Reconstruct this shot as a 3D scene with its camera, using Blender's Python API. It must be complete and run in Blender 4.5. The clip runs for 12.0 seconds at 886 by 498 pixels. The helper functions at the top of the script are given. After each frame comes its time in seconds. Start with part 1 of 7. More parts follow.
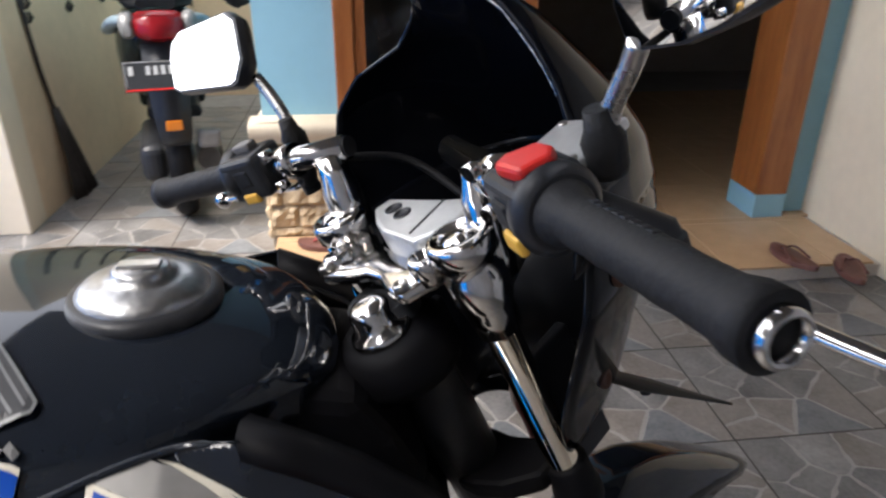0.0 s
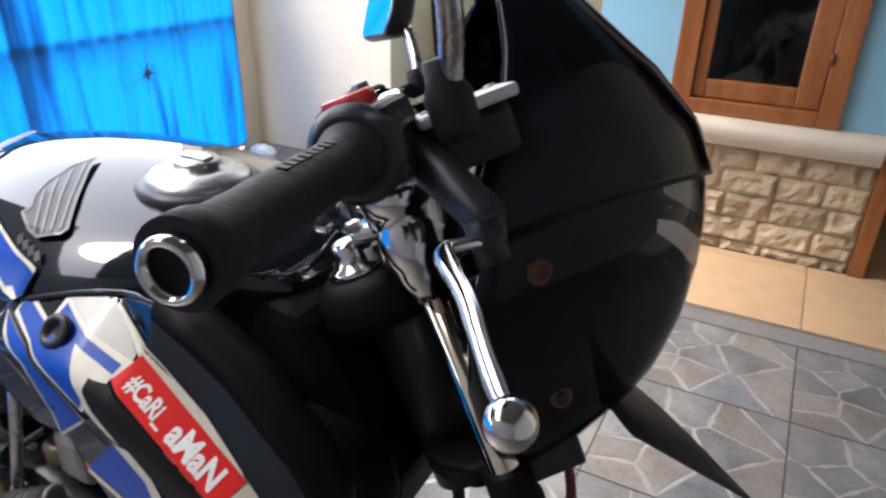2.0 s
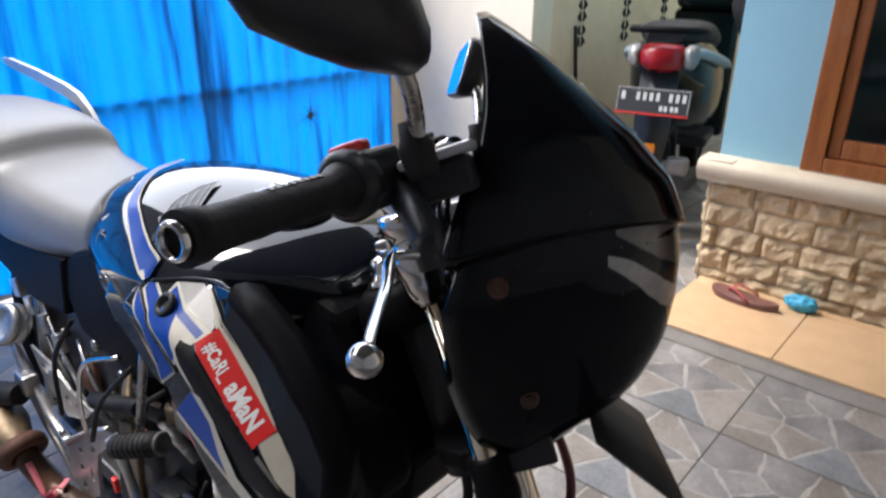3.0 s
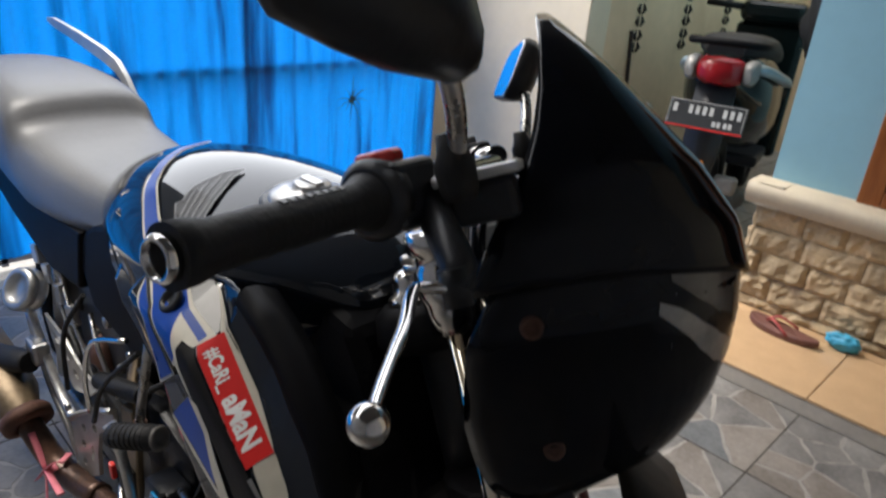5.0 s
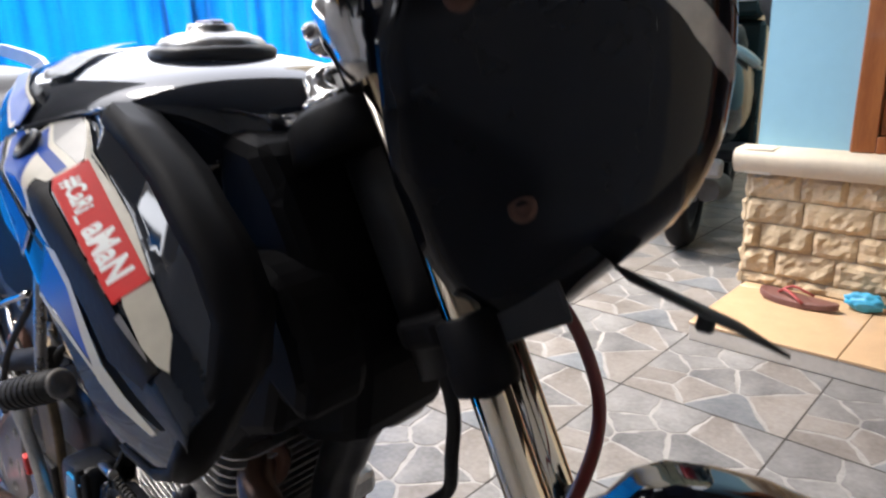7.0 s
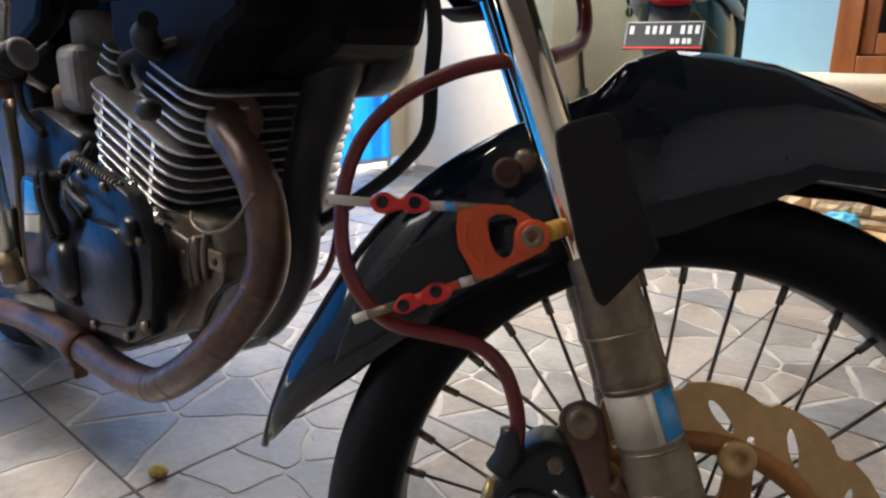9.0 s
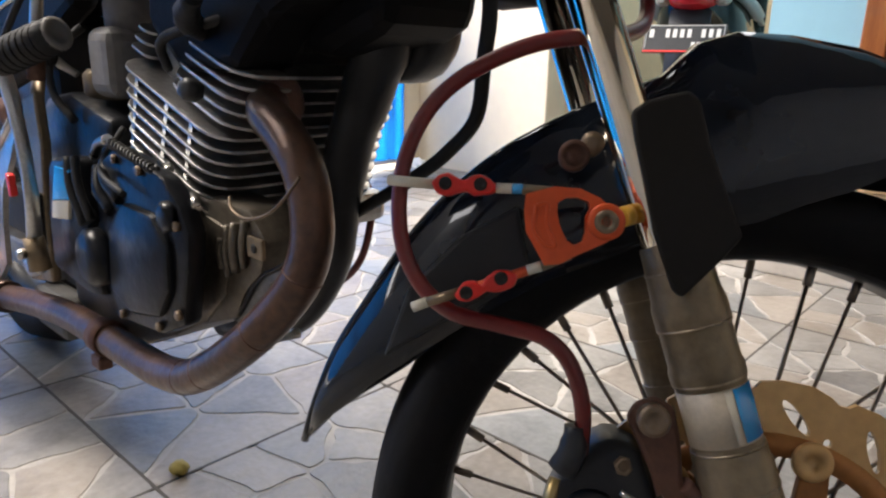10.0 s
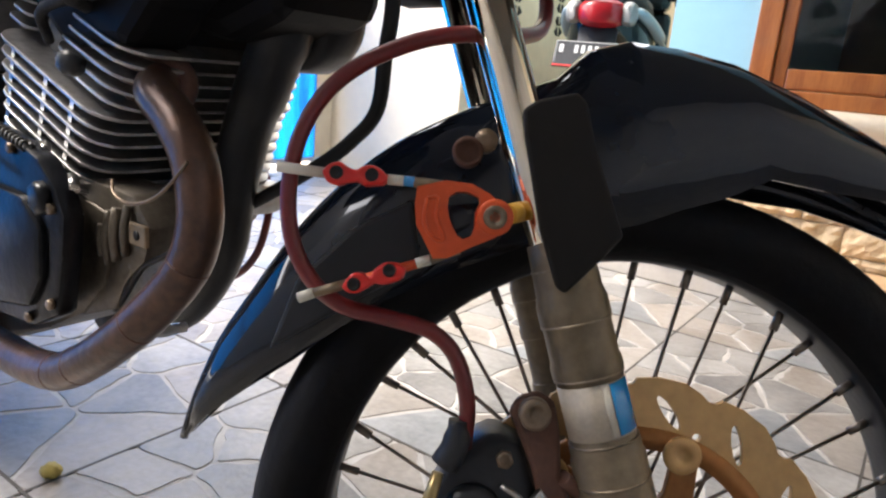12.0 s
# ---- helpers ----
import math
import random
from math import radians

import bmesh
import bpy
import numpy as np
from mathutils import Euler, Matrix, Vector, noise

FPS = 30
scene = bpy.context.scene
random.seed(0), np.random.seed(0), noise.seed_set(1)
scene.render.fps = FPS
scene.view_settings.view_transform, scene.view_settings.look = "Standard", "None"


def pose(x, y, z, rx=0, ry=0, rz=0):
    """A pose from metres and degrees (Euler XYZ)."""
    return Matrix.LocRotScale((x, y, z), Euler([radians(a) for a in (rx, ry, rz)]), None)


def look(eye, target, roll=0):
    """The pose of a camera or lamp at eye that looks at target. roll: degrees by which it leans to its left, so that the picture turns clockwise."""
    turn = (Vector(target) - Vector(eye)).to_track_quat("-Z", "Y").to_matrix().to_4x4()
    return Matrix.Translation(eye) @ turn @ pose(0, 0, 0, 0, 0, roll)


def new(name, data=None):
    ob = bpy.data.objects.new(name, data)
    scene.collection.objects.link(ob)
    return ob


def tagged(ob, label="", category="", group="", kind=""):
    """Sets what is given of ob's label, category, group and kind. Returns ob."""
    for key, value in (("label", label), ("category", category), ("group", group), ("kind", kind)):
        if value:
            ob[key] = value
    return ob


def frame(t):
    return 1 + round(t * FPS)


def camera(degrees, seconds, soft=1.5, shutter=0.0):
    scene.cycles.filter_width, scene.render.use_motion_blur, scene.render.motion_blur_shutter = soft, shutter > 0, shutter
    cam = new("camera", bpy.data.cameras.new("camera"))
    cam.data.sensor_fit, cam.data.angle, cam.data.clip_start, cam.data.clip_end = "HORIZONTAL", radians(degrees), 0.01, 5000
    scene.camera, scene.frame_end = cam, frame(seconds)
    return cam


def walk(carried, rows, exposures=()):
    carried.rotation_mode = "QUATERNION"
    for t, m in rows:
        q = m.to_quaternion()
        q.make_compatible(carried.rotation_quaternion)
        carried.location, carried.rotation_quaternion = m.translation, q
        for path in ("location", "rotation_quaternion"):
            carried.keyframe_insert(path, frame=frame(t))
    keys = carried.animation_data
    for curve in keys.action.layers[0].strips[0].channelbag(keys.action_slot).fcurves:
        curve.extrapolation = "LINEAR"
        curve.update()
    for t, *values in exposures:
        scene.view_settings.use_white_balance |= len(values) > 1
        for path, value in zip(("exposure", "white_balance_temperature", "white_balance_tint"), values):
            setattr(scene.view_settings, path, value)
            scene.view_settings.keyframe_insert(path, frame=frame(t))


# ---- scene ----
cam = camera(65.9, 12.0, soft=2.3, shutter=0.3)
PATH = [
    (0, (-0.036, -0.45, 1.159), (0.189, 1.349, 0.314), 0.4),
    (0.5, (0.08, -0.525, 1.167), (-0.067, 1.265, 0.286), 2.5),
    (1, (0.213, -0.573, 1.189), (-0.261, 1.178, 0.346), 0.4),
    (1.5, (0.279, -0.485, 1.153), (-0.325, 1.214, 0.288), -0.3),
    (2, (0.273, -0.395, 1.135), (-0.545, 1.204, 0.254), 1.3),
    (2.5, (0.344, -0.417, 1.142), (-0.678, 1.055, 0.254), -1.4),
    (3, (0.447, -0.428, 1.172), (-0.765, 0.965, 0.404), 0.5),
    (3.2, (0.461, -0.425, 1.172), (-0.756, 1.019, 0.516), 3.5),
    (4.8, (0.401, -0.382, 1.189), (-0.9, 0.942, 0.444), 7.2),
    (5, (0.4, -0.379, 1.172), (-0.867, 0.947, 0.377), 4.9),
    (5.5, (0.451, -0.405, 1.133), (-0.75, 0.904, 0.216), 2.8),
    (6, (0.476, -0.391, 1.056), (-0.717, 0.992, 0.24), 1.6),
    (6.5, (0.41, -0.353, 1.006), (-0.916, 0.938, 0.248), 1.7),
    (7, (0.403, -0.302, 0.904), (-0.917, 1.085, 0.327), -2.0),
    (7.5, (0.447, -0.347, 0.74), (-0.838, 1.108, 0.261), -2.2),
    (7.7, (0.449, -0.351, 0.71), (-0.873, 1.059, 0.196), -1.1),
    (9.3, (0.445, -0.358, 0.575), (-0.835, 1.079, 0.029), 0.6),
    (9.5, (0.431, -0.358, 0.571), (-0.896, 1.05, 0.065), 0.4),
    (10, (0.409, -0.367, 0.571), (-0.888, 1.061, 0.042), 1.2),
    (10.5, (0.392, -0.375, 0.576), (-0.862, 1.07, -0.006), 2.0),
    (11, (0.385, -0.383, 0.576), (-0.795, 1.115, -0.029), 1.4),
    (11.5, (0.409, -0.367, 0.571), (-0.69, 1.21, 0.019), 1.6),
    (12, (0.418, -0.358, 0.564), (-0.68, 1.236, 0.061), 5.1),
]
EXPOSURES = [(0.0, 2.9, 6500, 13), (0.5, 2.9, 5900, 10), (1.0, 3.15, 5900, 12), (1.5, 3.15, 6100, 13), (2.0, 3.15, 6350, 13), (2.5, 3.15, 6350, 13), (3.0, 2.75, 6350, 13), (3.2, 2.65, 6350, 13), (4.8, 2.2, 6650, 10), (5.0, 2.2, 6650, 10), (5.5, 2.8, 6700, 10), (6.5, 2.8, 6900, 11), (7.0, 3.05, 6450, 13), (7.7, 3.1, 6450, 13), (9.3, 3.35, 6950, 12), (11.0, 3.4, 7000, 12), (11.5, 3.45, 7000, 12), (12.0, 3.8, 6750, 12)]
walk(cam, [(t, look(eye, target, roll)) for t, eye, target, roll in PATH], EXPOSURES)

# ---- sky, sun ----
world = bpy.data.worlds.new("sky")
scene.world = world
world.use_nodes = True
wn, wl = world.node_tree.nodes, world.node_tree.links
sky = wn.new("ShaderNodeTexSky")
sky.sky_type, sky.sun_disc = "NISHITA", False
sky.sun_elevation, sky.sun_rotation = radians(62), radians(-115)
cloud = wn.new("ShaderNodeHueSaturation")
cloud.inputs["Saturation"].default_value = 0.22
wl.new(sky.outputs[0], cloud.inputs["Color"])
wl.new(cloud.outputs[0], wn["Background"].inputs[0])
wn["Background"].inputs[1].default_value = 0.15
sun = new("sun", bpy.data.lights.new("sun", "SUN"))
sun.data.energy, sun.data.angle, sun.data.color = 1.0, radians(25), (1.0, 0.95, 0.88)
sun.matrix_world = look((-3.4, -1.6, 7.2), (0, 0, 0))


# ---- materials ----
def shade(name, color, rough=0.5, metal=0.0, var=0.2, scale=6.0, bump=0.0, bscale=80.0, second=None, coat=0.0, rvar=0.15, island=0.0, stretch=None, alpha=None, spec=0.5):
    """A painted, cast or woven surface: two sizes of variation in colour, one in gloss, one in relief."""
    m = bpy.data.materials.new(name)
    m.use_nodes = True
    nt = m.node_tree
    n, lk = nt.nodes, nt.links
    b = n["Principled BSDF"]
    tc = n.new("ShaderNodeTexCoord")
    mp = n.new("ShaderNodeMapping")
    lk.new(tc.outputs["Object"], mp.inputs[0])
    if stretch:
        mp.inputs["Scale"].default_value = stretch
    big, small = n.new("ShaderNodeTexNoise"), n.new("ShaderNodeTexNoise")
    for t, s, d in ((big, scale, 4.0), (small, scale * 9, 6.0)):
        t.inputs["Scale"].default_value, t.inputs["Detail"].default_value = s, d
        lk.new(mp.outputs[0], t.inputs["Vector"])
    mix = n.new("ShaderNodeMix")
    mix.data_type = "RGBA"
    dark = second or tuple(c * (1 - var) for c in color)
    mix.inputs[6].default_value, mix.inputs[7].default_value = (*dark, 1), (*color, 1)
    ramp = n.new("ShaderNodeMapRange")
    ramp.inputs[1].default_value, ramp.inputs[2].default_value = 0.36, 0.64
    add = n.new("ShaderNodeMath")
    add.operation = "MULTIPLY_ADD"
    add.inputs[1].default_value = 0.35
    lk.new(small.outputs["Fac"], add.inputs[0])
    sub = n.new("ShaderNodeMath")
    sub.operation = "MULTIPLY"
    sub.inputs[1].default_value = 0.65
    lk.new(big.outputs["Fac"], sub.inputs[0])
    lk.new(sub.outputs[0], add.inputs[2])
    lk.new(add.outputs[0], ramp.inputs[0])
    lk.new(ramp.outputs[0], mix.inputs[0])
    out = mix.outputs[2]
    if island:
        info = n.new("ShaderNodeObjectInfo")
        geo = n.new("ShaderNodeNewGeometry")
        s2 = n.new("ShaderNodeMath")
        s2.operation = "ADD"
        lk.new(info.outputs["Random"], s2.inputs[0])
        lk.new(geo.outputs["Random Per Island"], s2.inputs[1])
        fr = n.new("ShaderNodeMath")
        fr.operation = "FRACT"
        lk.new(s2.outputs[0], fr.inputs[0])
        mr = n.new("ShaderNodeMapRange")
        mr.inputs[3].default_value, mr.inputs[4].default_value = 1 - island, 1 + island * 0.6
        lk.new(fr.outputs[0], mr.inputs[0])
        hs = n.new("ShaderNodeHueSaturation")
        lk.new(out, hs.inputs["Color"])
        lk.new(mr.outputs[0], hs.inputs["Value"])
        out = hs.outputs[0]
    lk.new(out, b.inputs["Base Color"])
    rr = n.new("ShaderNodeMapRange")
    rr.inputs[3].default_value, rr.inputs[4].default_value = max(0.015, rough * (1 - rvar)), min(1, rough * (1 + rvar))
    lk.new(add.outputs[0], rr.inputs[0])
    lk.new(rr.outputs[0], b.inputs["Roughness"])
    b.inputs["Metallic"].default_value = metal
    b.inputs["Specular IOR Level"].default_value = spec
    b.inputs["Coat Weight"].default_value = coat
    b.inputs["Coat Roughness"].default_value = 0.06
    if bump:
        bt = n.new("ShaderNodeTexNoise")
        bt.inputs["Scale"].default_value, bt.inputs["Detail"].default_value = bscale, 5.0
        lk.new(mp.outputs[0], bt.inputs["Vector"])
        bp = n.new("ShaderNodeBump")
        bp.inputs["Strength"].default_value, bp.inputs["Distance"].default_value = bump, 0.004
        lk.new(bt.outputs["Fac"], bp.inputs["Height"])
        lk.new(bp.outputs[0], b.inputs["Normal"])
    return m


def wood(name, color, dark):
    m = shade(name, color, 0.32, 0, 0.4, 3.0, 0.15, 40.0, second=dark, coat=0.3, stretch=(9.0, 9.0, 0.9))
    return m


def glass(name, tint=(0.9, 0.95, 0.95), rough=0.02):
    m = bpy.data.materials.new(name)
    m.use_nodes = True
    b = m.node_tree.nodes["Principled BSDF"]
    b.inputs["Base Color"].default_value = (*tint, 1)
    b.inputs["Transmission Weight"].default_value = 1.0
    b.inputs["Roughness"].default_value = rough
    b.inputs["IOR"].default_value = 1.45
    return m


def blue_sheet(name):
    """Translucent blue gate sheet with wavy stains that let less light through."""
    m = bpy.data.materials.new(name)
    m.use_nodes = True
    nt = m.node_tree
    n, lk = nt.nodes, nt.links
    n.remove(n["Principled BSDF"])
    tc, mp = n.new("ShaderNodeTexCoord"), n.new("ShaderNodeMapping")
    mp.inputs["Scale"].default_value = (1.0, 9.0, 0.8)
    lk.new(tc.outputs["Object"], mp.inputs[0])
    t = n.new("ShaderNodeTexNoise")
    t.inputs["Scale"].default_value, t.inputs["Detail"].default_value = 1.6, 5.0
    lk.new(mp.outputs[0], t.inputs["Vector"])
    ramp = n.new("ShaderNodeValToRGB")
    ramp.color_ramp.elements[0].position, ramp.color_ramp.elements[0].color = 0.30, (0.0, 0.030, 0.13, 1)
    ramp.color_ramp.elements[1].position, ramp.color_ramp.elements[1].color = 0.50, (0.0, 0.135, 0.46, 1)
    lk.new(t.outputs["Fac"], ramp.inputs[0])
    tr, df, gl = n.new("ShaderNodeBsdfTranslucent"), n.new("ShaderNodeBsdfDiffuse"), n.new("ShaderNodeBsdfGlossy")
    gl.inputs["Roughness"].default_value = 0.25
    a, b2 = n.new("ShaderNodeMixShader"), n.new("ShaderNodeMixShader")
    a.inputs[0].default_value, b2.inputs[0].default_value = 0.25, 0.04
    lk.new(ramp.outputs[0], tr.inputs[0])
    lk.new(ramp.outputs[0], df.inputs[0])
    lk.new(tr.outputs[0], a.inputs[1])
    lk.new(df.outputs[0], a.inputs[2])
    lk.new(a.outputs[0], b2.inputs[1])
    lk.new(gl.outputs[0], b2.inputs[2])
    lk.new(b2.outputs[0], n["Material Output"].inputs[0])
    return m


CREAM = shade("cream_plaster", (0.80, 0.69, 0.52), 0.75, var=0.10, scale=2.2, bump=0.12, bscale=120)
BEIGE = shade("beige_plaster", (0.80, 0.59, 0.38), 0.75, var=0.14, scale=2.2, bump=0.12, bscale=120)
SKYBLUE = shade("sky_blue_paint", (0.255, 0.475, 0.575), 0.6, var=0.07, scale=3.0, bump=0.10, bscale=90)
# ceiling tone set dark so that the black paint reflects little
CEILDARK = shade("dark_ceiling_tone", (0.17, 0.155, 0.135), 0.8, var=0.08, scale=2.0)
TEAK = wood("varnished_teak", (0.37, 0.130, 0.036), (0.23, 0.070, 0.018))
SILLMAT = shade("cream_concrete", (0.57, 0.485, 0.36), 0.6, var=0.15, scale=8, bump=0.2, bscale=60)
SANDSTONE = shade("split_sandstone", (0.58, 0.435, 0.265), 0.85, var=0.35, scale=9, bump=0.7, bscale=45, island=0.18)
MORTAR = shade("mortar", (0.42, 0.33, 0.22), 0.9, var=0.3, scale=20, bump=0.4)
ORANGETILE = shade("orange_tile", (0.56, 0.37, 0.21), 0.24, var=0.10, scale=14, bump=0.03, island=0.05)
GROUT = shade("pale_grout", (0.33, 0.309, 0.284), 0.6, var=0.3, scale=12, bump=0.25, bscale=60)
JOINT = shade("dark_joint", (0.055, 0.048, 0.042), 0.85, var=0.3, scale=15)
CEMENT = shade("grey_cement", (0.27, 0.25, 0.23), 0.75, var=0.22, scale=6, bump=0.25)
STONE_TAN = shade("tan_stone_print", (0.250, 0.226, 0.202), 0.36, var=0.34, scale=9, bump=0.5, bscale=38, second=(0.15, 0.13, 0.113), island=0.16, rvar=0.5, spec=0.35)
STONE_GREY = shade("grey_stone_print", (0.236, 0.225, 0.212), 0.36, var=0.34, scale=9, bump=0.5, bscale=38, second=(0.13, 0.124, 0.118), island=0.16, rvar=0.5, spec=0.35)
STONE_DARK = shade("dark_stone_print", (0.200, 0.191, 0.181), 0.36, var=0.34, scale=9, bump=0.5, bscale=38, second=(0.095, 0.092, 0.09), island=0.16, rvar=0.5, spec=0.35)
STONE_BLUE = shade("blue_grey_stone_print", (0.203, 0.206, 0.208), 0.36, var=0.34, scale=9, bump=0.5, bscale=38, second=(0.105, 0.111, 0.117), island=0.16, rvar=0.5, spec=0.35)
STEPCEMENT = shade("grey_brown_cement", (0.54, 0.49, 0.425), 0.75, var=0.22, scale=6, bump=0.25)
BLUE_SHEET = blue_sheet("blue_translucent_sheet")
PANE = glass("window_glass", (0.55, 0.58, 0.6))
IRON = shade("painted_iron", (0.55, 0.56, 0.58), 0.45, 0.3, 0.2, 12)
# dark tone standing in for the dimness of the room indoors
DARKROOM = shade("room_dimness_tone", (0.30, 0.26, 0.22), 0.8)
# neutral grey of the unseen walls, picked for the light they bounce
BOUNCEGREY = shade("neutral_bounce_grey", (0.52, 0.50, 0.48), 0.8, var=0.25, scale=1.6, bump=0.1)
LIPBLACK = shade("worn_black_plastic", (0.005, 0.005, 0.006), 0.55, 0, 0.3, 8, 0.06, 140, spec=0.07)

BLACK = shade("gloss_black_paint", (0.010, 0.013, 0.019), 0.05, 0, 0.3, 5, rvar=0.2, spec=0.45)
# copy of the gloss black, darkened to dim the reflections on the fairing
FAIRBLACK = shade("gloss_black_dimmed", (0.006, 0.007, 0.010), 0.09, 0, 0.3, 5, rvar=0.2, spec=0.2)
SATIN = shade("satin_black", (0.026, 0.027, 0.030), 0.38, 0, 0.3, 8, 0.08, 160, spec=0.25)
FLAPMAT = shade("matt_brown_black_plastic", (0.010, 0.0085, 0.0075), 0.55, 0, 0.3, 10, 0.1, 120, spec=0.16)
SPOKEMAT = shade("dull_spoke_steel", (0.24, 0.20, 0.165), 0.4, 0.7, 0.3, 30)
CASEBLACK = shade("oily_engine_black", (0.009, 0.010, 0.013), 0.30, 0, 0.5, 14, 0.2, 70, spec=0.2)
RUBBER = shade("black_rubber", (0.016, 0.016, 0.017), 0.62, 0, 0.3, 20, 0.25, 200, spec=0.25)
TYREMAT = shade("tyre_rubber", (0.007, 0.007, 0.008), 0.65, 0, 0.4, 14, 0.3, 90, spec=0.12)
CHROME = shade("chrome", (0.66, 0.64, 0.62), 0.13, 1.0, 0.06, 30, rvar=0.1)
ALU_PALE = shade("machined_aluminium", (0.62, 0.62, 0.61), 0.42, 0.7, 0.2, 16, 0.1, 120)
STEEL = shade("worn_steel", (0.55, 0.53, 0.50), 0.28, 1.0, 0.3, 18, 0.1, 120)
ALU = shade("cast_aluminium", (0.42, 0.42, 0.42), 0.36, 1.0, 0.35, 14, 0.2, 90)
FINMAT = shade("grimy_fin_aluminium", (0.56, 0.55, 0.54), 0.38, 0.9, 0.5, 16, 0.25, 70)
DULLALU = shade("oxidised_aluminium", (0.30, 0.30, 0.30), 0.45, 0.8, 0.5, 18, 0.25, 80)
CRANKALU = shade("oil_stained_aluminium", (0.17, 0.145, 0.115), 0.42, 0.6, 0.55, 16, 0.25, 80)
HANGALU = shade("brushed_alloy", (0.60, 0.595, 0.58), 0.34, 0.85, 0.35, 22, 0.12, 120)
GREYALU = shade("dull_fork_slider", (0.215, 0.165, 0.105), 0.45, 0.55, 0.45, 16, 0.2, 110)
RINGMAT = shade("worn_ring", (0.34, 0.27, 0.19), 0.4, 0.8, 0.5, 30, 0.2, 100)
TAPEMAT = shade("cream_tape", (0.50, 0.43, 0.33), 0.4, 0, 0.3, 40)
GOLDCHROME = shade("hard_chrome_tube", (0.80, 0.69, 0.53), 0.07, 1.0, 0.08, 20, rvar=0.1)
RUST = shade("heat_browned_pipe", (0.125, 0.066, 0.042), 0.33, 0.5, 0.55, 14, 0.3, 60, second=(0.045, 0.030, 0.026))
TANPIPE = shade("tarnished_pipe", (0.27, 0.20, 0.125), 0.45, 0.6, 0.5, 9, 0.25, 60)
RUSTSTEEL = shade("brown_stained_steel", (0.22, 0.16, 0.11), 0.45, 0.6, 0.4, 30, 0.2, 100)
BRASSY = shade("dull_brass", (0.45, 0.34, 0.16), 0.4, 0.8, 0.3, 20)
RUSTY = shade("rusty_bracket", (0.13, 0.06, 0.04), 0.65, 0.3, 0.5, 25, 0.4, 70)
GOLD = shade("gold_anodised", (0.60, 0.37, 0.16), 0.42, 0.7, 0.3, 14, 0.08)
ORANGE = shade("orange_anodised", (0.66, 0.085, 0.018), 0.40, 0.25, 0.25, 22, 0.08)
REDMAT = shade("red_plastic", (0.62, 0.022, 0.016), 0.35, 0, 0.15, 18)
REDHOSE = shade("dark_red_hose", (0.15, 0.012, 0.012), 0.35, 0, 0.3, 20)
YELLOW = shade("yellow_button", (0.75, 0.42, 0.06), 0.45, 0, 0.12, 25)
BLUEDECAL = shade("blue_decal", (0.004, 0.055, 0.33), 0.28, 0, 0.15, 10, spec=0.2)
GLOSSBLUE = shade("gloss_blue_paint", (0.004, 0.050, 0.26), 0.05, 0, 0.15, 10, spec=0.6)
BADGEMAT = shade("grey_badge_foil", (0.13, 0.133, 0.137), 0.4, 0.3, 0.3, 30, spec=0.3)
CARRIER = shade("browned_gold_carrier", (0.36, 0.15, 0.045), 0.45, 0.6, 0.35, 18, 0.15, 80)
CYANDECAL = shade("light_blue_decal", (0.02, 0.28, 0.62), 0.22, 0, 0.15, 10, coat=0.3)
WHITEDECAL = shade("cream_white_decal", (0.60, 0.56, 0.46), 0.36, 0, 0.2, 10, spec=0.35)
GREYDECAL = shade("silver_grey_decal", (0.24, 0.235, 0.225), 0.40, 0.3, 0.2, 10, spec=0.3)
REDDECAL = shade("red_sticker", (0.64, 0.020, 0.018), 0.60, 0, 0.12, 16, spec=0.2)
PLATEPALE = shade("faded_plate_paint", (0.42, 0.42, 0.41), 0.5, 0, 0.2, 40)
WHITE = shade("white_print", (0.80, 0.78, 0.76), 0.5, 0, 0.06, 20)
SEATMAT = shade("grey_vinyl", (0.14, 0.142, 0.148), 0.40, 0, 0.15, 5, 0.14, 260, spec=0.45)
DIRTY = shade("dirty_plastic", (0.06, 0.058, 0.055), 0.6, 0, 0.5, 14, 0.2, 60)
# two tones for the reflection painted on the headlight lens
LENSREFLECT = shade("pale_lens_reflection", (0.40, 0.385, 0.36), 0.25, 0.35, 0.3, 14)
BROWREFLECT = shade("grey_lens_reflection", (0.15, 0.138, 0.125), 0.12, 0.0, 0.4, 10, spec=0.6)
LENS = shade("clear_lens_cover", (0.020, 0.020, 0.021), 0.03, 0.0, 0.3, 9, spec=1.0, coat=1.0)
MIRROR = shade("mirror_glass", (0.92, 0.93, 0.94), 0.02, 1.0, 0.0, 5, rvar=0.0)
REDLAMP = shade("red_lamp_lens", (0.24, 0.010, 0.014), 0.2, 0, 0.2, 14, spec=0.35)
ORANGELAMP = shade("amber_reflector", (0.75, 0.22, 0.02), 0.2, 0, 0.2, 14, coat=0.5)
GREENBODY = shade("green_black_paint", (0.007, 0.013, 0.013), 0.12, 0, 0.3, 5, spec=0.3)
SILVERPAINT = shade("silver_blue_paint", (0.26, 0.34, 0.38), 0.3, 0.3, 0.15, 8)
GREYPLASTIC = shade("grey_plastic", (0.20, 0.19, 0.18), 0.6, 0, 0.4, 12, 0.2)
BROWN = shade("brown_rubber_sandal", (0.16, 0.065, 0.05), 0.6, 0, 0.3, 20, 0.2)
PINK = shade("faded_red_rubber", (0.36, 0.06, 0.055), 0.6, 0, 0.3, 20, 0.2)
BLUERUBBER = shade("light_blue_rubber", (0.05, 0.36, 0.56), 0.5, 0, 0.2, 20, 0.2)
RIBBON = shade("pink_plastic_string", (0.70, 0.20, 0.24), 0.5, 0, 0.2, 30)
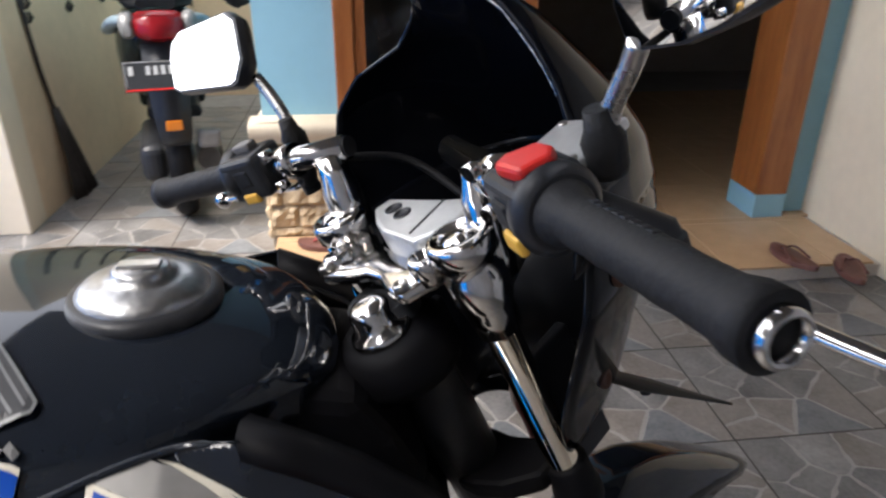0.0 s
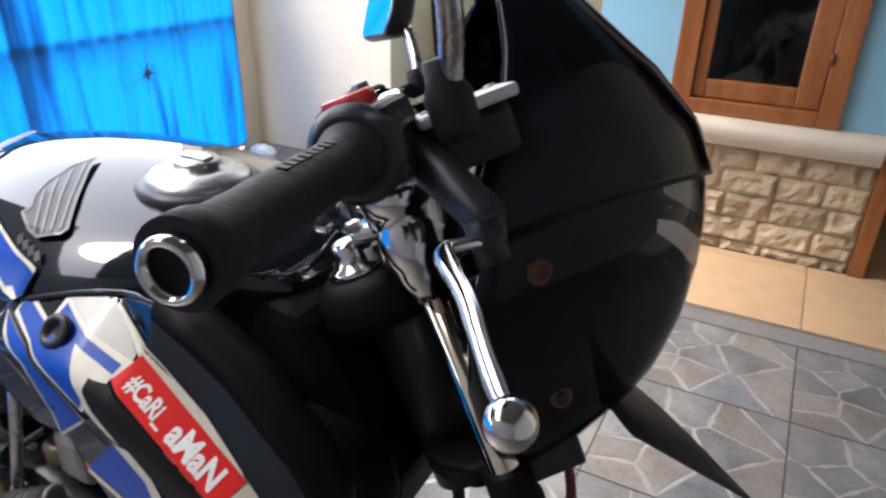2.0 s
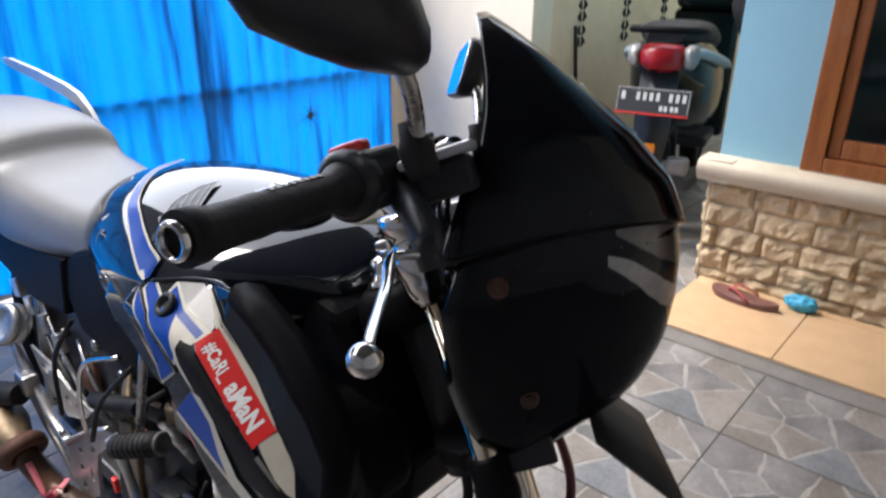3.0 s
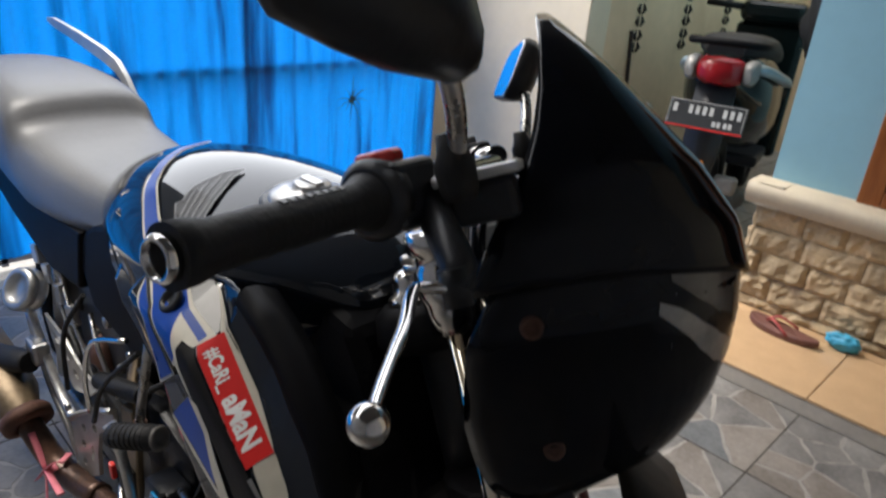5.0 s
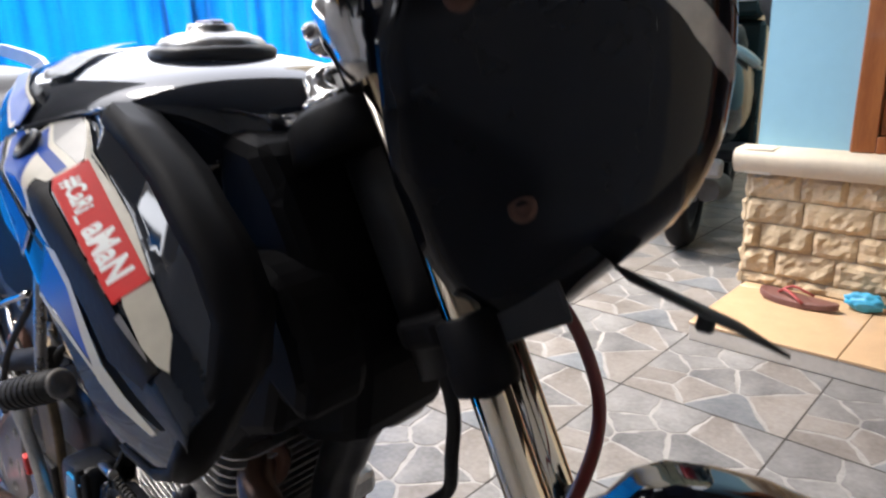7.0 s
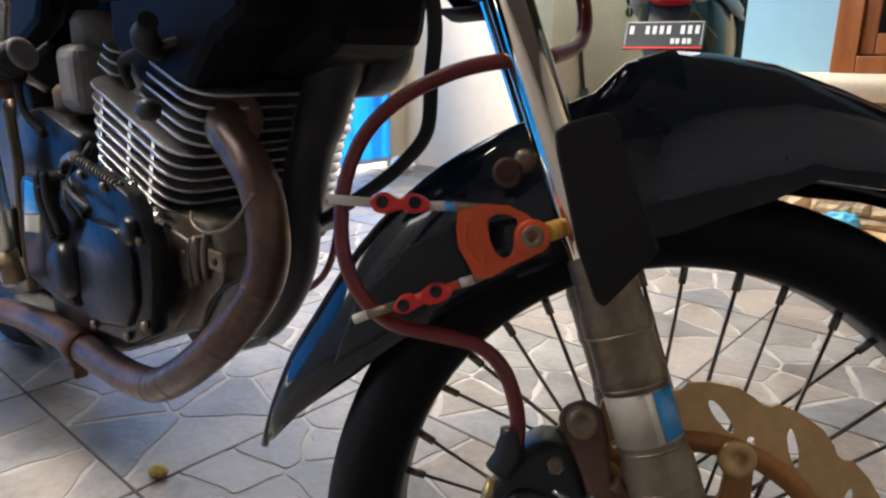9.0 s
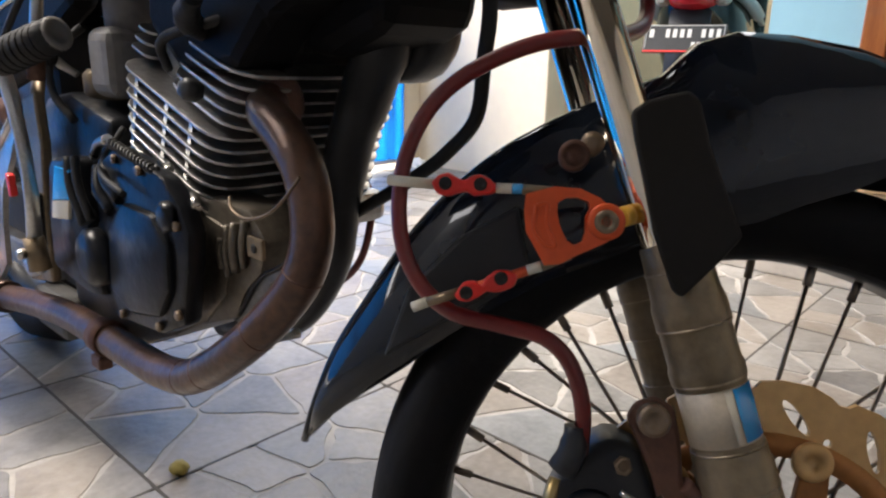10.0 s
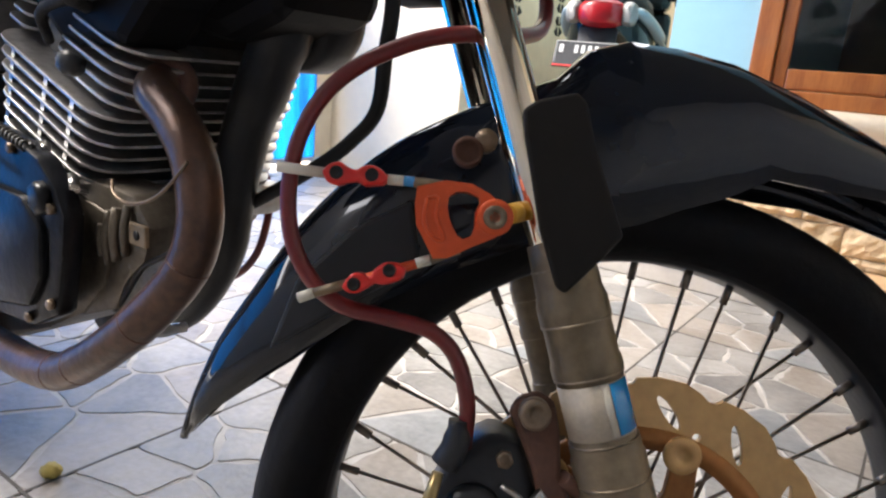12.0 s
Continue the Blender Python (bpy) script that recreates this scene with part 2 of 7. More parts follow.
LEAFMAT = shade("dry_leaf", (0.34, 0.26, 0.06), 0.7, 0, 0.3, 30, 0.2)
BROOMMAT = shade("broom_fibre", (0.05, 0.04, 0.035), 0.8, 0, 0.4, 40, 0.5)


# ---- mesh helpers ----
def bm_new():
    return bmesh.new()


def box(x0, x1, y0, y1, z0, z1, bev=0.0, seg=2, bm=None):
    own = bmesh.new()
    vs = [own.verts.new((x, y, z)) for x in (x0, x1) for y in (y0, y1) for z in (z0, z1)]
    for f in ((0, 1, 3, 2), (4, 6, 7, 5), (0, 4, 5, 1), (2, 3, 7, 6), (0, 2, 6, 4), (1, 5, 7, 3)):
        own.faces.new([vs[i] for i in f])
    if bev:
        bmesh.ops.bevel(own, geom=list(own.edges), offset=bev, segments=seg, profile=0.5, affect="EDGES")
    return own if bm is None else join(bm, own)


def join(bm, other, m=None):
    if m is not None:
        other.transform(m)
    me = bpy.data.meshes.new("tmp")
    other.to_mesh(me)
    other.free()
    bm.from_mesh(me)
    bpy.data.meshes.remove(me)
    return bm


def spline(pts, steps=6):
    """A smooth line through a few bends."""
    p = [Vector(q) for q in pts]
    p = [2 * p[0] - p[1], *p, 2 * p[-1] - p[-2]]
    out = []
    for i in range(1, len(p) - 2):
        for s in range(steps):
            t = s / steps
            a, b, c, d = p[i - 1], p[i], p[i + 1], p[i + 2]
            out.append(0.5 * ((2 * b) + (c - a) * t + (2 * a - 5 * b + 4 * c - d) * t * t + (3 * b - a - 3 * c + d) * t ** 3))
    return [*out, p[-2]]


def tube(pts, r, n=12, smooth=0, flat=1.0, bm=None):
    """A round bar along a line; r one radius or one for each point; flat squeezes it."""
    line = spline(pts, smooth) if smooth else [Vector(q) for q in pts]
    own = bmesh.new() if bm is None else bm
    rs = r if isinstance(r, (list, tuple)) else [r] * len(line)
    if len(rs) != len(line):
        rs = [rs[min(len(rs) - 1, round(i * (len(rs) - 1) / (len(line) - 1)))] for i in range(len(line))]
    side, rings = None, []
    for i, q in enumerate(line):
        d = (line[min(i + 1, len(line) - 1)] - line[max(i - 1, 0)]).normalized()
        if side is None:
            side = d.cross(Vector((0, 0, 1)) if abs(d.z) < 0.9 else Vector((0, 1, 0))).normalized()
        side = (side - d * side.dot(d)).normalized()
        up = side.cross(d)
        rings.append([own.verts.new(q + rs[i] * (math.cos(2 * math.pi * j / n) * side + flat * math.sin(2 * math.pi * j / n) * up)) for j in range(n)])
    for a, b in zip(rings, rings[1:]):
        for j in range(n):
            own.faces.new((a[j], a[(j + 1) % n], b[(j + 1) % n], b[j])).smooth = True
    own.faces.new(rings[0][::-1])
    own.faces.new(rings[-1])
    return own


def lathe(profile, centre, axis=(0, 0, 1), n=32, closed=False, bm=None):
    """Turns a profile of (radius, height) about an axis through centre."""
    own = bmesh.new() if bm is None else bm
    k = Vector(axis).normalized()
    a = k.cross(Vector((1, 0, 0)) if abs(k.x) < 0.8 else Vector((0, 1, 0))).normalized()
    b = k.cross(a)
    c = Vector(centre)
    rings = [[own.verts.new(c + h * k + r * (math.cos(2 * math.pi * j / n) * a + math.sin(2 * math.pi * j / n) * b)) for j in range(n)] for r, h in profile]
    pairs = list(zip(rings, rings[1:])) + ([(rings[-1], rings[0])] if closed else [])
    for p, q in pairs:
        for j in range(n):
            own.faces.new((p[j], p[(j + 1) % n], q[(j + 1) % n], q[j])).smooth = True
    if not closed:
        own.faces.new(rings[0][::-1])
        own.faces.new(rings[-1])
    bmesh.ops.recalc_face_normals(own, faces=list(own.faces))
    return own


def prism(outline, lo, hi, axis="y", bev=0.0, bm=None):
    """An outline of (a, b) pairs pushed from lo to hi along an axis: a plate with thickness."""
    own = bmesh.new()
    put = {"y": lambda a, b, h: (a, h, b), "x": lambda a, b, h: (h, a, b), "z": lambda a, b, h: (a, b, h)}[axis]
    top, low = [own.verts.new(put(a, b, hi)) for a, b in outline], [own.verts.new(put(a, b, lo)) for a, b in outline]
    own.faces.new(top)
    own.faces.new(low[::-1])
    for i in range(len(outline)):
        j = (i + 1) % len(outline)
        own.faces.new((top[i], low[i], low[j], top[j]))
    bmesh.ops.recalc_face_normals(own, faces=list(own.faces))
    if bev:
        bmesh.ops.bevel(own, geom=list(own.edges), offset=bev, segments=2, profile=0.5, affect="EDGES")
    return own if bm is None else join(bm, own)


def loft(rings, caps=True, closed=True, bm=None):
    own = bmesh.new() if bm is None else bm
    vs = [[own.verts.new(p) for p in r] for r in rings]
    n = len(vs[0])
    for a, b in zip(vs, vs[1:]):
        for j in range(n if closed else n - 1):
            own.faces.new((a[j], a[(j + 1) % n], b[(j + 1) % n], b[j])).smooth = True
    if caps and closed:
        own.faces.new(vs[0][::-1])
        own.faces.new(vs[-1])
    bmesh.ops.recalc_face_normals(own, faces=list(own.faces))
    return own


def slotted(outline, holes, y0, y1):
    """A plate with round or oval holes cut through it: holes are (x, z, half length, half width, turn)."""
    own = bmesh.new()
    loops = [[own.verts.new((x, y0, z)) for x, z in outline]]
    for hx, hz, a, b, turn in holes:
        ring = 12 if a < 0.03 else 60
        c, d = math.cos(turn), math.sin(turn)
        pts_ = [(a * math.cos(2 * math.pi * k / ring), b * math.sin(2 * math.pi * k / ring)) for k in range(ring)]
        loops.append([own.verts.new((hx + p * c - q * d, y0, hz + p * d + q * c)) for p, q in pts_])
    edges = [own.edges.new((lp[k], lp[(k + 1) % len(lp)])) for lp in loops for k in range(len(lp))]
    bmesh.ops.triangle_fill(own, edges=edges, use_beauty=True, use_dissolve=False)
    face = list(own.faces)
    ext = bmesh.ops.extrude_face_region(own, geom=face)
    for v in [g for g in ext["geom"] if isinstance(g, bmesh.types.BMVert)]:
        v.co.y = y1
    bmesh.ops.recalc_face_normals(own, faces=list(own.faces))
    return own


def thing(name, at, label, category, group="", kind=""):
    ob = new(name)
    ob.location = at
    ob.empty_display_size = 0.05
    return tagged(ob, label, category, group, kind)


def part(name, bm, material, parent=None, label="", m=None, smooth=None, solid=0.0, sub=0):
    """One mesh of its own under a thing or a part. m: the frame it was drawn in."""
    if m is not None:
        bm.transform(m)
    me = bpy.data.meshes.new(name)
    bm.to_mesh(me)
    bm.free()
    me.materials.append(material)
    if smooth is not None:
        me.shade_smooth()
        me.set_sharp_from_angle(angle=radians(smooth))
    ob = new(name, me)
    if parent is not None:
        ob.parent = parent
        if parent.type == "EMPTY":
            ob.matrix_parent_inverse = Matrix.Translation(-parent.location)
    if solid:
        md = ob.modifiers.new("thickness", "SOLIDIFY")
        md.thickness, md.offset = solid, 0.0
    if sub:
        md = ob.modifiers.new("round", "SUBSURF")
        md.levels = md.render_levels = sub
    if label:
        tagged(ob, label)
    return ob


def setting(name, bm, material, label="", category="", smooth=None, **kw):
    return tagged(part(name, bm, material, smooth=smooth, **kw), label, category, kind="structure")

# ---- the carport and the porch ----
FLOOR, PORCH = 0.03, 0.09
floor = setting("floor", box(-2.6, 1.81, -2.4, 5.0, FLOOR - 0.12, FLOOR - 0.0014), GROUT, "grey stone-patterned tile floor of a carport", "floor")
setting("ground", box(-60, 60, -60, 60, FLOOR - 0.6, FLOOR - 0.13), CEMENT, "pale street ground outside the gate", "ground")
setting("porch_step", box(-0.365, 1.81, 1.555, 2.0, FLOOR, PORCH - 0.010, 0.004), STEPCEMENT, "grey cement porch step", "step")

# unseen ceiling, added to shade the floor and darken reflections from above
setting("ceiling", box(-1.30, 1.95, -2.5, 2.3, 2.9, 3.0), CEILDARK, "unseen dark carport ceiling added to hold back light", "ceiling")
# cream wall beside the gate, with its corner
setting("wall_west", box(-2.35, -1.375, 2.27, 2.43, FLOOR, 2.9, 0.006), CREAM, "cream plastered wall beside the gate", "wall")
setting("wall_corner", box(-2.35, -2.175, 2.125, 2.27, FLOOR, 2.9), CREAM, "cream plastered gate pier", "wall")
setting("wall_niche", box(-1.56, -1.380, 2.43, 5.0, FLOOR, 2.9), BEIGE, "beige wall with rows of cut-out vent motifs", "wall")
setting("wall_back", box(-1.56, -0.39, 4.84, 5.0, FLOOR, 2.9), BEIGE, "beige back wall of the scooter bay", "wall")
# wall_south and wall_side: grey stretches out of view, added for bounce light
setting("wall_south", box(-2.6, 1.95, -2.5, -2.34, FLOOR, 2.9), BOUNCEGREY, "unseen grey wall added behind the carport for bounce light", "wall")
setting("wall_east", box(1.81, 1.95, 0.70, 2.05, FLOOR, 2.9), CREAM, "cream plastered side wall of the porch", "wall")
setting("wall_side", box(1.825, 1.95, -2.34, 0.70, FLOOR, 2.9), BOUNCEGREY, "unseen grey wall added along the carport for bounce light", "wall")
# unseen wall added over the gate to cut the light coming in
setting("wall_street", box(-2.35, -2.10, -2.4, 0.075, 1.40, 2.9), BOUNCEGREY, "unseen grey wall added above the gate to limit light", "wall")
# house wall with its window and door openings
for x0, x1, z0, z1 in ((-0.385, -0.113, 0.50, 2.9), (-0.113, 0.41, 0.50, 0.545), (-0.113, 0.41, 1.75, 2.9), (0.41, 0.548, 0.50, 2.9), (0.548, 1.687, 2.15, 2.9), (1.687, 1.81, PORCH, 2.9)):
    setting("wall_house", box(x0, x1, 2.05, 2.22, z0, z1), SKYBLUE, "sky-blue painted house wall over a stone plinth", "wall")
setting("wall_plinth", box(-0.385, 0.548, 2.015, 2.22, FLOOR, 0.50), MORTAR, "mortar bed behind split sandstone blocks", "wall")
setting("wall_bay", box(-0.385, -0.24, 2.22, 5.35, FLOOR, 2.9), SKYBLUE, "sky-blue side wall of the scooter bay", "wall")
# the room behind the door and the window, its dimness put into the colour
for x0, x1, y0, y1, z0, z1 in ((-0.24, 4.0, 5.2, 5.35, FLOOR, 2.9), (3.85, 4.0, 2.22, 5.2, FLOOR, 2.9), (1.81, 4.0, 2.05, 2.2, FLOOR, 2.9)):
    setting("wall_room", box(x0, x1, y0, y1, z0, z1), DARKROOM, "room wall behind the door, coloured dark for its dimness", "wall")
setting("ceiling_room", box(-0.24, 4.0, 2.22, 5.35, 2.9, 3.0), DARKROOM, "room ceiling behind the door, coloured dark for its dimness", "ceiling")
setting("floor_room", box(-0.24, 4.0, 2.0, 5.2, FLOOR, PORCH - 0.010), CEMENT, "screed under the room's tiles", "floor")

# window sill with a rounded nose
nose = [(1.985, 0.468), (1.965, 0.470), (1.955, 0.485), (1.948, 0.498), (1.945, 0.520), (1.952, 0.536), (1.966, 0.545), (2.052, 0.549), (2.052, 0.468)]
sill_bm = loft([[(x, y, z) for y, z in nose] for x in (-0.425, -0.415, -0.2, 0.0, 0.2, 0.4, 0.545)])
setting("window_sill", sill_bm, SILLMAT, "cream cast-concrete ledge above the stone plinth", "ledge", smooth=50)
ret = loft([[(x - 2.36, y, z) for x, z in nose] for y in (1.96, 2.3, 2.6, 3.0)])
setting("ledge_return", ret, SILLMAT, "cream cast-concrete ledge along the bay side", "ledge", smooth=50)

window = thing("window_1", (0.15, 2.06, 0.545), "varnished teak casement window with dark glass", "window", kind="structure")
wf = bm_new()
box(-0.113, -0.045, 2.025, 2.12, 0.549, 1.75, 0.004, bm=wf)
box(0.345, 0.41, 2.025, 2.12, 0.549, 1.75, 0.004, bm=wf)
box(-0.045, 0.345, 2.025, 2.12, 0.549, 0.598, 0.004, bm=wf)
box(-0.045, 0.345, 2.025, 2.12, 1.68, 1.75, 0.004, bm=wf)
part("window_frame", wf, TEAK, window)
cs = bm_new()
box(-0.043, -0.003, 2.04, 2.075, 0.600, 1.678, 0.005, bm=cs)
box(0.272, 0.343, 2.04, 2.075, 0.600, 1.678, 0.005, bm=cs)
box(-0.003, 0.272, 2.04, 2.075, 0.600, 0.662, 0.005, bm=cs)
box(-0.003, 0.272, 2.04, 2.075, 1.61, 1.678, 0.005, bm=cs)
casement = part("casement", cs, TEAK, window)
part("pane", box(-0.003, 0.272, 2.055, 2.060, 0.662, 1.61), PANE, casement, "dark window glass").visible_shadow = False
hinge = lathe([(0.006, 0), (0.006, 0.035)], (0.346, 2.022, 0.745), n=10)
part("hinge", hinge, RUSTY, window, "small brown steel hinge")

door = thing("door_1", (1.1, 2.05, PORCH), "open doorway with varnished teak jambs", "doorway", kind="structure")
for name, x0, x1 in (("jamb", 0.549, 0.597), ("jamb", 1.550, 1.685)):
    part(name, box(x0, x1, 1.99, 2.20, PORCH if x0 < 1 else PORCH + 0.10, 2.15, 0.004), TEAK, door)
part("jamb_foot", box(1.550, 1.685, 1.99, 2.20, PORCH, PORCH + 0.10, 0.004), SKYBLUE, door, "sky-blue painted foot of the jamb")
part("lintel", box(0.549, 1.648, 2.03, 2.20, 2.10, 2.15, 0.004), TEAK, door)

# vent motifs cut into the beige wall
def motif_column(y, z0, z1):
    col = bm_new()
    z = z0
    while z < z1:
        for dy in (-0.028, 0.028):
            for k in (0.0, 0.055):
                tube([(-1.377, y + dy * 0.35, z + k), (-1.377, y + dy, z + k + 0.02), (-1.377, y + dy * 0.5, z + k + 0.045)], [0.004, 0.013, 0.004], 6, bm=col)
        z += 0.12
    ob = part("vent_motif", col, JOINT)
    return tagged(ob, "dark cut-out vent motif column in the beige wall", "vent", "vent motifs")


for y in (2.70, 3.16, 3.63, 4.07):
    motif_column(y, 0.80, 1.9)

# blue gate
gate = thing("gate", (-2.13, 0.0, FLOOR), "sliding gate of translucent blue sheet in a steel frame", "gate")
GX = -2.13
sheet = bmesh.new()
cols = []
N = 306
for i in range(N + 1):
    y = -2.33 + (2.112 + 2.33) * i / N
    x = GX + 0.006 * math.sin(i * 2 * math.pi / 6.0)
    cols.append([sheet.verts.new((x, y, z)) for z in (0.085, 0.5, 0.9, 1.22)])
for a, b in zip(cols, cols[1:]):
    for j in range(3):
        sheet.faces.new((a[j], b[j], b[j + 1], a[j + 1])).smooth = True
stain = bm_new()
srng = random.Random(3)
for k in range(11):
    ang = k * 2 * math.pi / 11 + srng.uniform(-0.2, 0.2)
    L = srng.uniform(0.05, 0.13)
    tube([(GX + 0.009, 1.57, 0.512), (GX + 0.009, 1.57 + L * 0.5 * math.cos(ang), 0.512 + L * 0.5 * math.sin(ang) + 0.01), (GX + 0.009, 1.57 + L * math.cos(ang), 0.512 + L * math.sin(ang))], [0.004, 0.002, 0.0008], 6, 3, bm=stain)
part("stain", stain, DIRTY, gate, "dark star-shaped stain on the sheet")
part("sheet", sheet, BLUE_SHEET, gate, "wavy translucent blue sheet with dark stains")
for y in (2.116, 1.05, 0.10, -1.05, -2.20):
    part("upright", box(GX - 0.045, GX - 0.012, y - 0.012, y + 0.012, FLOOR + 0.02, 1.24, 0.003), IRON, gate)
for z in (0.075, 0.68, 1.23):
    part("rail", box(GX - 0.045, GX - 0.012, -2.33, 2.103, z - 0.014, z + 0.014, 0.003), IRON, gate)
for y in (1.82, 0.35):
    part("roller", lathe([(0.012, -0.008), (0.022, -0.008), (0.022, 0.008), (0.012, 0.008)], (GX - 0.02, y, FLOOR + 0.022), (1, 0, 0), 16), RUSTY, gate)

# ---- the motorcycle: heading along +x, bars turned left ----
bike = thing("motorcycle", (-0.3, 0.045, FLOOR), "black motorcycle with blue and cream decals, bars at full lock", "motorcycle")
YC = 0.045
RAKE, STEER = radians(24.5), radians(36.5)
kk, ff = Vector((-math.sin(RAKE), 0, math.cos(RAKE))), Vector((math.cos(RAKE), 0, math.sin(RAKE)))
yy = Vector((0, 1, 0))
fwd, lft = ff * math.cos(STEER) + yy * math.sin(STEER), yy * math.cos(STEER) - ff * math.sin(STEER)
FOOT = Vector((0.283, 0.075, 0.262)) - 0.0325 * fwd - 0.001 * lft
# the steering frame: u ahead, v left, w up along the steering axis
MS = Matrix(((fwd.x, lft.x, kk.x, FOOT.x), (fwd.y, lft.y, kk.y, FOOT.y), (fwd.z, lft.z, kk.z, FOOT.z), (0, 0, 0, 1)))
WU, WW = 0.030, -0.030
MF = MS @ Matrix.Translation((0.003, 0.005, 0.009))


def on_bars(name, bm, mat, parent=None, label="", **kw):
    return part(name, bm, mat, parent or bike, label, m=MS, **kw)


def on_fork(name, bm, mat, parent=None, label="", **kw):
    """The same for what hangs on the lower fork legs."""
    return part(name, bm, mat, parent or bike, label, m=MF, **kw)


# front wheel
hubline = (WU, 0, WW)
rim = on_fork("front_wheel", lathe([(0.206, -0.018), (0.209, -0.026), (0.223, -0.027), (0.223, 0.027), (0.209, 0.026), (0.206, 0.018), (0.207, 0.0)], hubline, (0, 1, 0), 72, True), SATIN, label="spoked front wheel with black rim")
tp = [(0.210, -0.028), (0.220, -0.040), (0.236, -0.046), (0.250, -0.041), (0.260, -0.024), (0.264, 0.0), (0.260, 0.024), (0.250, 0.041), (0.236, 0.046), (0.220, 0.040), (0.210, 0.028)]
tyre_bm = lathe(tp, hubline, (0, 1, 0), 96, True)
back_m = MF.inverted()
for v in tyre_bm.verts:
    at = MF @ v.co
    if at.z < FLOOR:
        v.co = back_m @ Vector((at.x, at.y, FLOOR))
tyre = on_fork("tyre", tyre_bm, TYREMAT, rim, "worn black tyre, soft on the floor")
on_fork("hub", lathe([(0.012, -0.062), (0.02, -0.06), (0.02, -0.045), (0.038, -0.04), (0.038, -0.034), (0.022, -0.028), (0.022, 0.028), (0.038, 0.034), (0.038, 0.04), (0.012, 0.06)], hubline, (0, 1, 0), 28), ALU, rim)
for i in range(36):
    s = 1 if i % 2 else -1
    a0 = 2 * math.pi * i / 36
    a1 = a0 + (0.55 if (i // 2) % 2 else -0.55)
    p0 = (WU + 0.036 * math.cos(a1), s * 0.036, WW + 0.036 * math.sin(a1))
    p1 = (WU + 0.209 * math.cos(a0), s * 0.006, WW + 0.209 * math.sin(a0))
    mid = [p1[j] + (p0[j] - p1[j]) * 0.09 for j in range(3)]
    sp = tube([p0, mid], 0.0015, 6)
    tube([mid, p1], 0.0031, 6, bm=sp)
    on_fork("spoke", sp, SPOKEMAT, rim)


def brake_disc():
    """A notched ring with slanting slots cut through it."""
    lobes, edge = 14, []
    for k in range(lobes):
        for f, r in ((0.0, 0.1255), (0.10, 0.1285), (0.30, 0.1318), (0.60, 0.1320), (0.84, 0.1305), (0.90, 0.1265)):
            a = 2 * math.pi * (k + f) / lobes
            edge.append((WU + r * math.cos(a), WW + r * math.sin(a)))
    cuts = [(WU, WW, 0.0905, 0.0905, 0.0)]
    for k in range(lobes):
        a = 2 * math.pi * (k + 0.42) / lobes
        cuts.append((WU + 0.1105 * math.cos(a), WW + 0.1105 * math.sin(a), 0.0135, 0.0036, a + radians(46)))
        b = 2 * math.pi * (k + 0.95) / lobes
        if k % 2:
            cuts.append((WU + 0.101 * math.cos(b), WW + 0.101 * math.sin(b), 0.0028, 0.0028, 0.0))
    return slotted(edge, cuts, -0.052, -0.048)


disc = on_fork("brake_disc", brake_disc(), GOLD, label="gold notched brake disc with slanting slots")
on_fork("inner_ring", lathe([(0.085, -0.0475), (0.099, -0.0475), (0.099, -0.0535), (0.085, -0.0535)], hubline, (0, 1, 0), 60, True), CARRIER, disc)
for i in range(6):
    a = 2 * math.pi * i / 6 + 0.90
    c, s = math.cos(a), math.sin(a)
    arm = prism([(0.022, -0.012), (0.06, -0.017), (0.092, -0.008), (0.092, 0.008), (0.06, 0.003), (0.022, 0.014)], -0.054, -0.047, "y", 0.001)
    arm.transform(Matrix(((c, 0, -s, WU), (0, 1, 0, 0), (s, 0, c, WW), (0, 0, 0, 1))))
    on_fork("carrier_arm", arm, CARRIER, disc, "browned gold carrier arm")
    btn = lathe([(0.004, -0.001), (0.0125, 0), (0.0125, 0.0022), (0.0115, 0.0030), (0.005, 0.0030), (0.0042, 0.0012), (0.0008, 0.0012)], (WU + 0.087 * math.cos(a + 0.03), -0.0535, WW + 0.087 * math.sin(a + 0.03)), (0, -1, 0), 20)
    on_fork("disc_button", btn, GOLD, disc, "round steel rivet")

# fork legs
def fork_leg(s):
    v = -0.092 * s
    side = "right" if s > 0 else "left"
    leg = on_bars("fork_tube", lathe([(0.0135, 0), (0.0140, 0.01), (0.0140, 0.54)], (0.0330, v + 0.0045, 0.175), (0.006, -0.008, 1), 28), GOLDCHROME, label="chromed fork tube")
    prof = [(0.012, -0.06), (0.0215, -0.05), (0.0225, 0.04), (0.0225, 0.066), (0.0215, 0.068), (0.0215, 0.074), (0.0200, 0.078), (0.0200, 0.114), (0.0215, 0.117), (0.0215, 0.123), (0.0206, 0.126), (0.0206, 0.147), (0.0215, 0.149), (0.0215, 0.160), (0.0200, 0.166), (0.0194, 0.180), (0.0192, 0.183), (0.0188, 0.196), (0.0135, 0.202)]
    on_fork("fork_slider", lathe(prof, (0.0280, v, 0.0), (0.03, 0, 1), 32), GREYALU, leg, "dull grey ribbed fork slider")
    for w, r in ((0.052, 0.0230), (0.076, 0.0212), (0.1155, 0.0212), (0.148, 0.0216), (0.181, 0.0199)):
        on_fork("slider_ring", lathe([(r - 0.003, w - 0.0010), (r, w - 0.0007), (r, w + 0.0007), (r - 0.003, w + 0.0010)], (0.0280, v, 0.0), (0.03, 0, 1), 32, True), RINGMAT, leg, "thin worn ring on the slider")
    return leg


